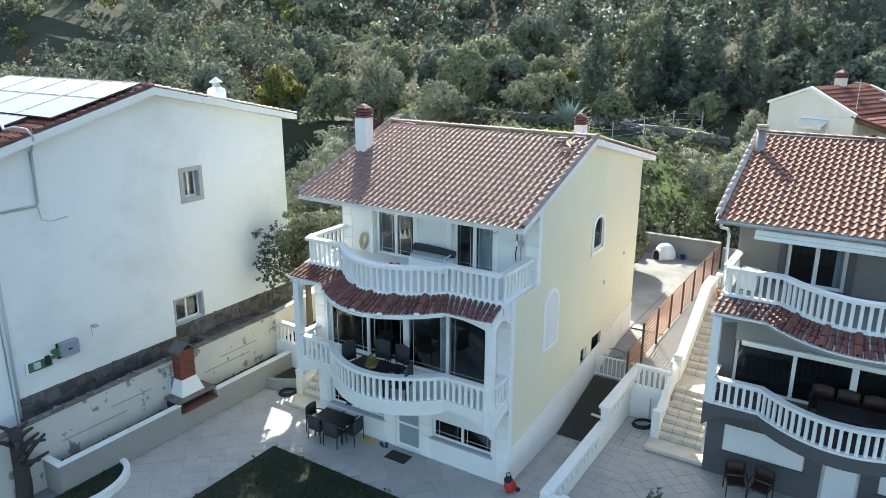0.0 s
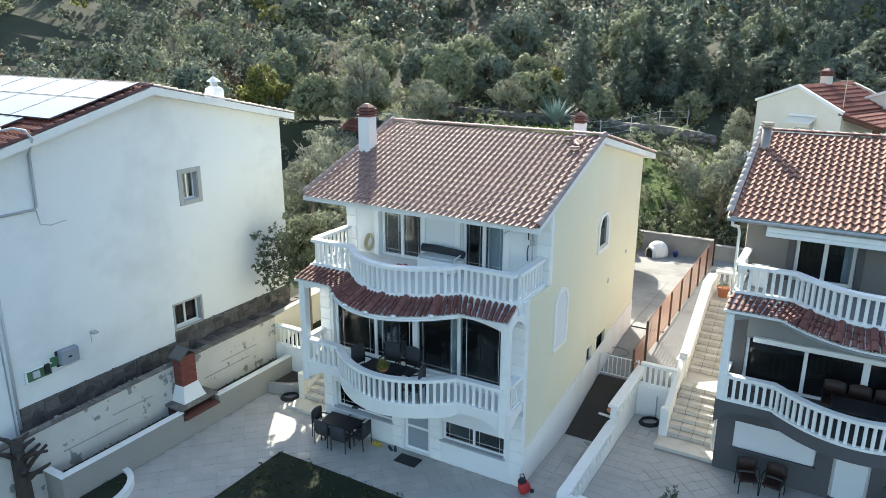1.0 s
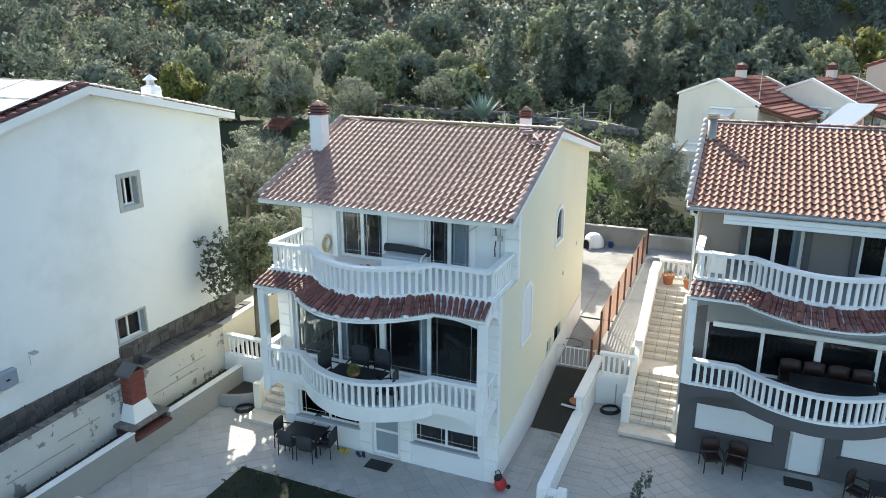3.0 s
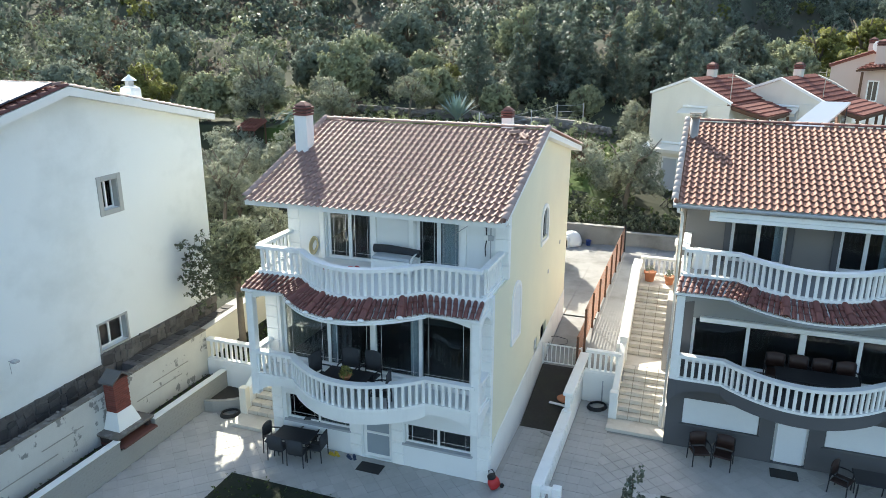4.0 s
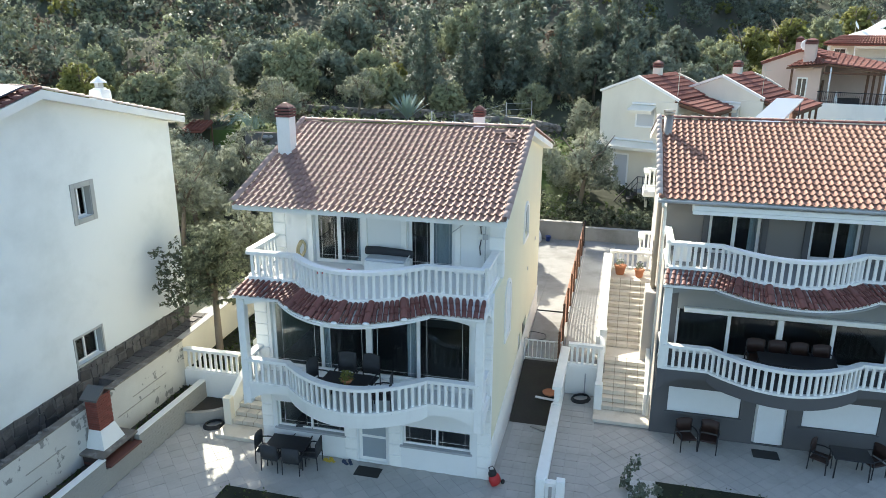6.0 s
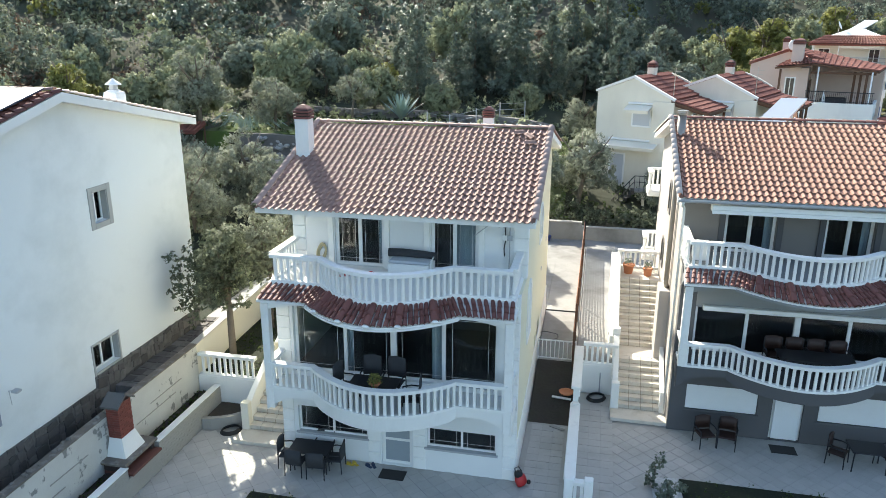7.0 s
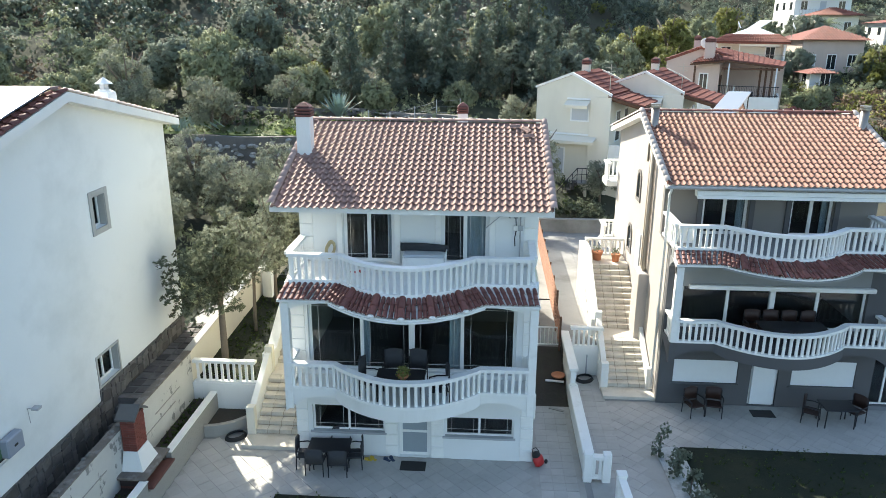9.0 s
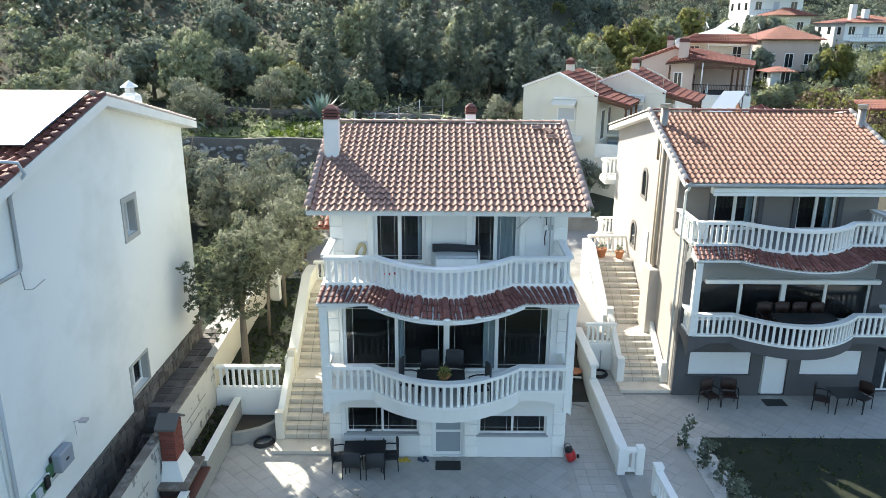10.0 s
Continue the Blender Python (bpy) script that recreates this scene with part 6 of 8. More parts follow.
def gabled_house(label, ox, oy, base):
    """A cream house turned a little from the villas: gable to the front, one long red slope down to a timber porch."""
    h = thing("house", label, "house", ox, oy, 0)
    h.rotation_euler = (0, 0, radians(-24))
    b = base
    part("wall", Shape().prism([(-2.4, b), (2.7, b), (2.7, 9.0), (0, 10.3), (-2.4, 9.4)], 0, 6.0, "y"), CREAM, h)
    part("verge", Shape().prism([(-2.5, 9.38), (0, 10.32), (2.72, 9.0), (2.72, 9.16), (0, 10.48), (-2.5, 9.52)], -0.1, 0.16, "y"), WHITE, h, "white plastered roof edge")
    part("gable_parapet", Shape().prism([(0.3, 9.9), (2.2, 9.15), (2.2, 9.5), (1.3, 10.0), (0.3, 10.4)], 5.8, 6.0, "y"), CREAM, h)
    part("wall", Shape().cbox(-2.4, 2.6, 5.95, 6.1, b, 9.3, 0.01), CREAM, h)
    slope(h, (2.75, 0.18, 9.05), (2.75, 6.1, 9.05), (0.0, 6.1, 10.36), (0.0, 0.18, 10.36))
    slope(h, (-2.5, 6.1, 9.4), (-2.5, 0.18, 9.4), (0.0, 0.18, 10.34), (0.0, 6.1, 10.34))
    slope(h, (4.85, -0.1, 8.42), (4.85, 6.1, 8.42), (2.5, 6.1, 9.02), (2.5, -0.1, 9.02), "porch_roof", edge=WOODDARK)
    for y in (0.1, 2.1, 4.1, 5.9):
        part("porch_post", Shape().cbox(4.5, 4.64, y - 0.07, y + 0.07, 5.9, 8.4, 0.01), WOODDARK, h)
        part("rafter", Shape().prism([(2.7, 8.72), (4.7, 8.22), (4.7, 8.34), (2.7, 8.84)], y - 0.05, y + 0.05, "y"), WOODDARK, h)
    part("porch_beam", Shape().cbox(4.48, 4.66, -0.05, 6.05, 8.18, 8.34, 0.01), WOODDARK, h)
    part("terrace", Shape().cbox(2.7, 4.8, 0.0, 6.0, 5.0, 5.2, 0.01).cbox(4.65, 4.8, 0.0, 6.0, 5.2, 5.9, 0.01).cbox(2.7, 4.8, 0.0, 0.15, 5.2, 5.9, 0.01), WHITE, h, "white terrace parapet")
    part("wall", Shape().box(2.7, 4.6, 0.02, 6.0, b, 5.0), CREAM, h)
    # boxed panel beside the window, sun-warm cream
    part("wall_panel", Shape().cbox(1.35, 2.72, -0.16, 0.05, b, 8.95, 0.01), CREAM, h)
    openings(h, 0, [(0.1, 1.2, 7.4, 8.5, "shutter"), (-1.24, -0.34, 3.5, 5.45, "shutter")])
    side = pose(2.71, 3.0, 0, 0, 0, 90)
    for u in (-1.6, 0.6):
        w = part("window", Shape().cbox(u, u + 1.0, -0.03, 0.03, 5.9, 8.0, 0.01, side), FRAME, h)
        part("pane", Shape().cbox(u + 0.08, u + 0.92, -0.045, -0.03, 6.0, 7.9, 0.002, side), DARKGLASS, w)
    for x0, x1, z in ((-0.25, 1.35, 8.72), (-1.45, 1.9, 6.4)):
        part("awning", Shape().prism([(0, z), (0, z - 0.06), (-0.8, z - 0.3), (-0.84, z - 0.5), (-0.86, z - 0.3)], x0, x1, "x"), CREAM, h, "cream fabric awning")
        part("awning_box", Shape().cbox(x0, x1, -0.12, 0, z, z + 0.12, 0.02), FRAME, h)
    far_chimney(h, 0.0, 3.0, 10.85, 0.5)
    part("antenna", Shape().tube([(2.4, 0.5, 9.2), (2.4, 0.5, 11.0)], 0.022, 5).tube([(2.0, 0.5, 10.8), (2.8, 0.5, 10.8)], 0.013, 4).tube([(2.1, 0.5, 10.55), (2.7, 0.5, 10.55)], 0.013, 4), STEEL, h)
    return h


d1 = gabled_house("cream two-storey house with a red tiled roof and porch", -4.71, 46.0, 1.8)
d2 = gabled_house("cream house with red tiled roof behind its twin", 0.5, 48.5, 2.0)
part("satellite_dish", Shape().lathe([(0.02, 0), (0.3, 0.05), (0.52, 0.16), (0.5, 0.18), (0.28, 0.08), (0.02, 0.03)], 16, pose(-2.3, -0.45, 5.9, 70, 0, -20)), FRAME, d1, "white satellite dish", True)
rail = thing("outside_stair", "dark metal railed steps beside the cream house", "stairs", -5.9, 43.6, 1.75)
for i in range(8):
    part("step", Shape().cbox(0.2 * i, 0.2 * i + 0.22, 0, 0.9, 0.23 * i, 0.23 * (i + 1), 0.01), DARKMETAL, rail)
part("landing", Shape().cbox(1.6, 2.3, 0, 0.9, 1.74, 1.86, 0.01), CONCRETE, rail)
part("landing_post", Shape().cbox(2.1, 2.26, 0.1, 0.8, 0, 1.74, 0.01), CREAM, rail)
part("handrail", Shape().tube([(0.08, 0.02, 0.98), (1.56, 0.02, 2.8), (2.25, 0.02, 2.8)], 0.03, 6).tube([(0.08, 0.02, 0.6), (1.56, 0.02, 2.42), (2.25, 0.02, 2.42)], 0.02, 6), DARKMETAL, rail)
for i in range(8):
    x = 0.08 + 0.3 * i
    z = min(1.82, 1.23 * (x - 0.08))
    part("post", Shape().tube([(x, 0.02, z), (x, 0.02, z + 0.98)], 0.02, 5), DARKMETAL, rail)


# solar water collector on the rear slope of the neighbour's villa
sol = thing("solar_collector", "white glazed solar water collector on the rear roof", "solar panel", 0, 0, 0)
q = [(-0.62, 29.85, 9.42), (0.5, 29.85, 9.42), (1.76, 31.3, 10.5), (0.73, 31.3, 10.5)]
part("panel", Shape().add(q + [(x, y + 0.04, z - 0.09) for x, y, z in q], [(0, 1, 2, 3), (7, 6, 5, 4), (0, 4, 5, 1), (1, 5, 6, 2), (2, 6, 7, 3), (3, 7, 4, 0)]), FRAME, sol)
for x in (0.85, 1.66):
    part("leg", Shape().tube([(x, 31.3, 10.42), (x, 31.3, 8.85)], 0.025, 6), DARKMETAL, sol)
part("brace", Shape().prism([(29.95, 9.25), (31.26, 10.38), (31.26, 8.95)], 1.3, 1.33, "x"), WOODDARK, sol)

PINK = material("pink_render", (0.6, 0.48, 0.42), 0.9, 0.06, 0.04, 0.5, 30, 0.15, stain=(0.42, 0.34, 0.29), stain_amount=0.4, stain_scale=0.5, stain_lo=0.5, stain_hi=0.75, streak=2)


def turn_about(h, x, y, degrees, sx, sy):
    """Turn a thing, built round the world's origin, about an upright line through (x, y)."""
    p = Matrix.Rotation(radians(degrees), 4, "Z") @ Vector((x * sx, y * sy, 0))
    h.location, h.rotation_euler, h.scale = (x - p.x, y - p.y, 0), (0, 0, radians(degrees)), (sx, sy, 1)


def terrace_house():
    h = thing("house", "pinkish house with a covered timber terrace", "house", 0, 0, 0)
    turn_about(h, 8.6, 58.0, -20, 0.93, 0.9)
    part("wall", Shape().prism([(3.6, 3), (8.4, 3), (8.4, 11.1), (6.5, 11.7), (3.6, 10.7)], 60.0, 66.5, "y"), PINK, h)
    part("wall", Shape().cbox(6.4, 8.3, 58.7, 60.0, 3, 10.5, 0.01), PINK, h)
    part("wall", Shape().prism([(8.4, 3), (13.5, 3), (13.5, 10.35), (8.4, 11.3)], 63.2, 66.5, "y"), PINK, h)
    slope(h, (3.45, 66.5, 10.7), (3.45, 59.9, 10.7), (6.5, 59.9, 11.78), (6.5, 66.5, 11.78))
    slope(h, (9.0, 59.6, 11.1), (9.0, 66.5, 11.1), (6.5, 66.5, 11.78), (6.5, 59.6, 11.78))
    slope(h, (13.3, 58.0, 10.38), (13.6, 63.6, 10.5), (8.0, 63.6, 11.6), (8.5, 58.0, 10.86), "porch_roof", edge=WOODDARK)
    slope(h, (5.85, 57.6, 10.52), (8.6, 57.9, 10.78), (8.0, 59.4, 11.25), (6.6, 59.4, 10.95), "entry_roof", edge=WOODDARK)
    chimney(h, 7.3, 58.9, 10.4, 12.2, 0.85, PINK)
    chimney(h, 5.9, 62.5, 10.6, 12.3, 0.55, PINK)
    part("satellite_dish", Shape().lathe([(0.02, 0), (0.25, 0.05), (0.42, 0.14), (0.4, 0.16), (0.2, 0.07), (0.02, 0.03)], 14, pose(6.8, 59.6, 12.1, 75, 0, 10)), FRAME, h, "white satellite dish", True)
    for x in (11.6, 12.05, 12.5):
        part("porch_post", Shape().cbox(x - 0.09, x + 0.09, 58.1 + (12.5 - x), 58.28 + (12.5 - x), 8.0, 10.3, 0.01), WOODDARK, h)
    part("porch_post", Shape().cbox(6.2, 6.36, 57.8, 57.96, 8.0, 10.4, 0.01), WOODDARK, h)
    part("porch_post", Shape().tube([(9.05, 58.1, 8.0), (9.05, 58.1, 10.6)], 0.06, 8), FRAME, h, "white steel post", True)
    part("porch_post", Shape().tube([(12.85, 58.05, 5.0), (12.85, 58.05, 10.35)], 0.06, 8), FRAME, h, "white steel post", True)
    part("porch_beam", Shape().cbox(8.5, 13.1, 58.1, 58.26, 10.12, 10.28, 0.01), WOODDARK, h)
    part("terrace", Shape().cbox(6.0, 13.3, 57.9, 58.1, 6.8, 8.05, 0.01).cbox(13.1, 13.3, 58.1, 63.4, 6.8, 8.05, 0.01).cbox(6.0, 13.3, 58.1, 63.4, 6.8, 7.2, 0.01), WHITE, h, "white terrace parapet")
    part("wall", Shape().box(6.0, 13.2, 58.15, 63.4, 3, 6.8), WHITE, h)
    rl = part("railing", Shape().tube([(8.3, 58.0, 8.85), (13.2, 58.0, 8.85)], 0.03, 5).tube([(8.3, 58.0, 8.15), (13.2, 58.0, 8.15)], 0.02, 5), DARKMETAL, h)
    for i in range(36):
        part("bar", Shape().box(8.35 + 0.135 * i, 8.375 + 0.135 * i, 57.99, 58.01, 8.05, 8.85), DARKMETAL, rl)
    w = part("door", Shape().cbox(8.38, 8.44, 59.2, 60.2, 7.2, 9.6, 0.01), WOODDARK, h, "dark timber door")
    openings(h, 63.4, [(9.0, 10.2, 7.3, 9.4, "glass")])
    openings(h, 58.7, [(6.7, 7.3, 8.4, 9.7, "glass")])
    part("folded_parasol", Shape().lathe([(0.02, 0), (0.2, 0.3), (0.12, 1.0), (0.02, 1.6)], 8, pose(9.6, 58.9, 7.3)), FRAME, h, "folded white parasol", True)
    openings(h, 58.15, [(8.0, 9.0, 4.2, 5.6, "glass"), (10.4, 11.4, 4.2, 5.6, "glass")])


terrace_house()
bench = thing("sofa", "dark covered sofa on the terrace", "sofa", 10.8, 59.2, 7.2)
part("seat", Shape().cbox(-0.9, 0.9, -0.4, 0.4, 0.0, 0.5, 0.08), DARKMETAL, bench)
part("backrest", Shape().cbox(-0.9, 0.9, 0.3, 0.55, 0.4, 1.1, 0.08), DARKMETAL, bench)


def hip_roof(parent, x0, x1, y0, y1, z, zr, mat=None):
    cx, cy, k = (x0 + x1) / 2, (y0 + y1) / 2, min(x1 - x0, y1 - y0) / 2
    s = Shape().add([(x0, y0, z), (x1, y0, z), (x1, y1, z), (x0, y1, z), (x0 + k, cy, zr), (x1 - k, cy, zr)], [(0, 1, 5, 4), (1, 2, 5), (2, 3, 4, 5), (3, 0, 4), (0, 3, 2, 1)])
    r = part("roof", s, mat or TILE_FAR, parent, "hipped red tile roof")
    t = Shape()
    n = int((x1 - x0) / 0.34)
    for i in range(n):
        x = x0 + (x1 - x0) * (i + 0.5) / n
        lim = min(1.0, (x - x0) / k, (x1 - x) / k)
        m = max(1, int(lim * math.hypot(k, zr - z) / 0.6))
        for j in range(m):
            a, b = lim * j / m, lim * (j + 1.05) / m
            barrel(t, (x, y0 + k * a, z + (zr - z) * a + 0.05), (x, y0 + k * b, z + (zr - z) * b + 0.02), 0.14, 0.12, 4)
    ob = part("roof_tiles", t, mat or TILE_FAR, r)
    ob["kind"] = "stuff"
    return r


def storey_house(label, ox, oy, w, d, base, top, mat, floors, roof_rise, balconies=True):
    h = thing("house", label, "house", ox, oy, 0)
    part("wall", Shape().cbox(0, w, 0, d, base, top, 0.02), mat, h)
    hip_roof(h, -0.6, w + 0.6, -0.9, d + 0.6, top, top + roof_rise)
    fh = (top - base) / floors
    for f in range(floors):
        z = base + f * fh
        n = max(2, int(w / 2.4))
        openings(h, 0, [(w * (i + 0.5) / n - 0.5, w * (i + 0.5) / n + 0.5, z + 0.5 if i % 2 else z + 0.9, z + 2.2, "glass" if (i + f) % 3 else "shutter") for i in range(n)])
        if balconies and f:
            b = part("balcony", Shape().cbox(0.2, w - 0.2, -1.5, 0, z - 0.2, z, 0.02), WHITE, h)
            part("railing", Shape().tube([(0.25, -1.45, z + 0.95), (w - 0.25, -1.45, z + 0.95)], 0.03, 5).tube([(0.25, -1.45, z + 0.5), (w - 0.25, -1.45, z + 0.5)], 0.02, 5), STEEL, b)
            for i in range(int(w / 0.5)):
                part("baluster", Shape().box(0.3 + i * 0.5, 0.33 + i * 0.5, -1.46, -1.43, z, z + 0.95), STEEL, b)
    # side windows
    side = Matrix.Rotation(radians(-90), 4, "Z")
    for f in range(floors):
        z = base + f * fh
        for k in range(max(1, int(d / 3))):
            u = -(d * (k + 0.5) / max(1, int(d / 3)))
            part("window", Shape().cbox(u - 0.5, u + 0.5, -0.03, 0.02, z + 0.9, z + 2.1, 0.01, side), DARKGLASS, h)
    return h


BLUEDARK = material("blue_joinery", (0.06, 0.12, 0.22), 0.5, 0.1, 0.05)


def balcony_house():
    """White three-storey house: recessed top balcony under a tiled eave, grey upper roof, blue lower windows."""
    h = thing("house", "white three-storey house with recessed balconies and tiled eaves", "house", 0, 0, 0)
    turn_about(h, 11.0, 70.0, -18, 0.82, 0.8)
    part("wall", Shape().cbox(11.4, 18.9, 72.2, 80, 4, 12.0, 0.02), WHITE, h)
    part("wall", Shape().cbox(11.6, 18.6, 72.1, 72.2, 10.25, 11.95, 0.01), CREAM, h)
    part("wall", Shape().cbox(11.4, 18.9, 70.2, 72.1, 4, 7.8, 0.02).cbox(11.4, 16.0, 70.2, 72.1, 7.8, 10.0, 0.02).cbox(16.0, 18.9, 70.2, 72.1, 9.0, 10.0, 0.02), WHITE, h)
    part("side_wall", Shape().cbox(18.7, 18.9, 70.6, 72.2, 10.25, 12.0, 0.02), WHITE, h)
    part("balcony", Shape().cbox(11.2, 19.0, 69.9, 72.1, 10.0, 10.25, 0.03), WHITE, h)
    part("balcony", Shape().cbox(15.9, 19.0, 69.9, 72.1, 7.62, 7.84, 0.03).cbox(15.9, 19.0, 69.9, 70.05, 7.84, 8.35, 0.02), WHITE, h)
    part("porch_post", Shape().tube([(17.4, 70.0, 7.84), (17.4, 70.0, 10.0)], 0.1, 8), PINK, h, "pink round post", True)
    part("porch_post", Shape().tube([(14.0, 70.0, 10.25), (14.0, 70.0, 12.0)], 0.05, 8), FRAME, h)
    part("porch_post", Shape().cbox(11.4, 11.6, 70.1, 70.3, 10.25, 12.0, 0.02), FRAME, h)
    rl = part("railing", Shape().tube([(11.4, 70.0, 10.95), (18.8, 70.0, 10.95)], 0.03, 5).tube([(11.4, 70.0, 10.6), (18.8, 70.0, 10.6)], 0.02, 5), STEEL, h)
    for i in range(9):
        part("post", Shape().tube([(11.5 + i * 0.9, 70.0, 10.25), (11.5 + i * 0.9, 70.0, 10.95)], 0.02, 5), STEEL, rl)
    part("awning", Shape().cbox(13.9, 18.2, 70.0, 70.04, 11.72, 11.98, 0.005), CREAM, h, "scalloped cream awning")
    openings(h, 72.1, [(16.9, 17.8, 10.3, 11.6, "glass"), (12.0, 13.0, 10.3, 11.6, "glass")])
    openings(h, 70.2, [(12.4, 13.3, 8.2, 9.5, "glass")])
    for x in (16.9, 18.0):
        w = part("window", Shape().cbox(x, x + 0.75, 70.14, 70.22, 5.6, 6.9, 0.01), BLUEDARK, h, "blue window shutters")
        part("pane", Shape().box(x + 0.1, x + 0.65, 70.12, 70.14, 5.7, 6.8), DARKGLASS, w)
    for y in (72.0, 74.6, 77.2):
        for z in (5.6, 8.2, 10.7):
            w = part("window", Shape().cbox(18.88, 18.95, y, y + 0.8, z, z + 1.1, 0.01), BLUEDARK, h)
            part("pane", Shape().box(18.95, 18.96, y + 0.1, y + 0.7, z + 0.1, z + 1.0), DARKGLASS, w)
    slope(h, (11.0, 69.8, 12.05), (19.3, 69.8, 12.05), (18.0, 71.5, 12.72), (12.6, 71.5, 12.72))
    slope(h, (19.3, 69.8, 12.05), (19.3, 80.2, 12.05), (18.0, 78.5, 12.72), (18.0, 71.5, 12.72))
    slope(h, (11.0, 80.2, 12.05), (11.0, 69.8, 12.05), (12.6, 71.5, 12.72), (12.6, 78.5, 12.72))
    part("upper_roof", Shape().add([(12.6, 71.5, 12.7), (18.0, 71.5, 12.7), (18.0, 78.5, 12.7), (12.6, 78.5, 12.7), (15.2, 74, 13.5), (15.6, 76, 13.5)], [(0, 1, 4), (1, 2, 5, 4), (2, 3, 5), (3, 0, 4, 5), (0, 3, 2, 1)]), PALEGREY, h, "pale grey upper roof")
    part("water_panel", Shape().add([(14.4, 73.4, 13.2), (15.6, 73.2, 13.2), (17.2, 74.6, 14.1), (15.9, 74.8, 14.1), (14.4, 73.5, 13.1), (15.6, 73.3, 13.1), (17.2, 74.7, 14.0), (15.9, 74.9, 14.0)], [(0, 1, 2, 3), (7, 6, 5, 4), (0, 4, 5, 1), (1, 5, 6, 2), (2, 6, 7, 3), (3, 7, 4, 0)]), FRAME, h, "tilted solar water panel")
    for x, y, z in ((13.6, 73.0, 13.6), (19.6, 75.0, 13.5)):
        part("satellite_dish", Shape().lathe([(0.02, 0), (0.22, 0.04), (0.4, 0.12), (0.38, 0.13), (0.2, 0.06), (0.02, 0.03)], 14, pose(x, y, z, 60, 0, 80)), FRAME, h, "white satellite dish seen edge-on", True)
        part("dish_pole", Shape().tube([(x, y, z), (x - 0.1, y, 12.2)], 0.03, 5), STEEL, h)
    part("plant", leafy(14.0 - 1.5, 71.4, 10.6, 0.45), None, h, "green balcony plant")


def leafy(x, y, z, r):
    rg = np.random.default_rng(5)
    n = 260
    d = rg.normal(size=(n, 3))
    p = d / np.linalg.norm(d, axis=1)[:, None] * r * rg.uniform(0.4, 1, size=(n, 1)) + np.array((x, y, z))
    u, w = rg.normal(size=(n, 3)) * 0.09, rg.normal(size=(n, 3)) * 0.06
    s = Shape()
    s.add([tuple(q) for q in np.stack([p - u, p + u + w, p + u - w], axis=1).reshape(-1, 3)], [(3 * i, 3 * i + 1, 3 * i + 2) for i in range(n)])
    return s.mesh("plant", LEAF_DARK)


balcony_house()
g1 = storey_house("low cream house with a broad red hipped roof", 29.1, 94, 7.6, 7.0, 8.0, 12.0, PINK, 1, 1.7, False)
g2 = storey_house("small cream outbuilding with a red roof", 26.6, 84.5, 2.3, 3.0, 6.2, 8.45, CREAM, 1, 0.6, False)
h1 = storey_house("tall white house on the slope with long balconies", 39.5, 125, 9.0, 9, 9.0, 22.0, WHITE, 4, 1.8)
h1b = storey_house("low wing with a red hipped roof before the tall house", 40.6, 118.5, 6.4, 5.0, 9.0, 15.4, CREAM, 2, 1.2, False)
h2 = storey_house("white apartment house with balconies and twin chimneys", 54.6, 122, 12, 10, 6.0, 14.4, WHITE, 3, 1.2)
chimney(h2, 2.5, 3, 14, 17.4, 0.9, WHITE, False)
chimney(h2, 4.4, 2.5, 14, 16.6, 0.9, WHITE, False)
h3 = storey_house("small garden house with a red tiled hipped roof", 16.6, 65.2, 2.6, 2.6, 3.0, 5.7, CREAM, 1, 0.7, False)


def palm(x, y):
    z = ground(x, y)
    t = thing("palm_tree", "feathery green palm before the tall white house", "palm tree", x, y, z)
    hgt = 14.0 - z
    part("trunk", Shape().tube([(0, 0, -0.3), (0.1, 0, hgt * 0.5), (0, 0, hgt)], 0.3, 8, 0.24), BARK, t)
    rg = random.Random(4)
    for i in range(26):
        a, e = i * 2.4, radians(rg.uniform(-15, 65))
        ln = rg.uniform(2.0, 2.7)
        s = Shape()
        pts = []
        for k in range(8):
            u = k / 7
            pts.append(Vector((math.cos(a) * math.cos(e) * ln * u, math.sin(a) * math.cos(e) * ln * u, hgt + math.sin(e) * ln * u - 1.1 * u * u)))
        sd = Vector((-math.sin(a), math.cos(a), 0))
        for k in range(1, 8):
            w = 0.45 * (1 - (k / 8) ** 2)
            for q in (-1, 1):
                p = pts[k]
                s.add([tuple(p), tuple(p + (p - pts[k - 1]) * 0.7), tuple(p + sd * q * w + (p - pts[k - 1]) * 0.8 - Vector((0, 0, 0.15)))], [(0, 1, 2)])
        s.tube([tuple(p) for p in pts], 0.03, 4, 0.01, False)
        part("frond", s, LEAF_MID, t)


palm(41.2, 116.0)


BLEACHED = material("bleached_clay_tile", (0.5, 0.42, 0.36), 0.8, 0.2, 0.1, 1.5, 20, 0.2)


def open_shed(x, y, z, w, d, label, rot=0, mat=None):
    """A low tiled lean-to on posts."""
    s = thing("garden_shed", label, "shed", x, y, z)
    s.rotation_euler = (0, 0, radians(rot))
    tiled_slope(s, 0, w, 0, 2.1, d, 2.6, "roof", mat)
    for a in (0.1, w - 0.1):
        for b in (0.1, d - 0.1):
            part("post", Shape().tube([(a, b, -0.4), (a, b, 2.1 + 0.5 * b / d)], 0.06, 6), WOODDARK, s)
    return s


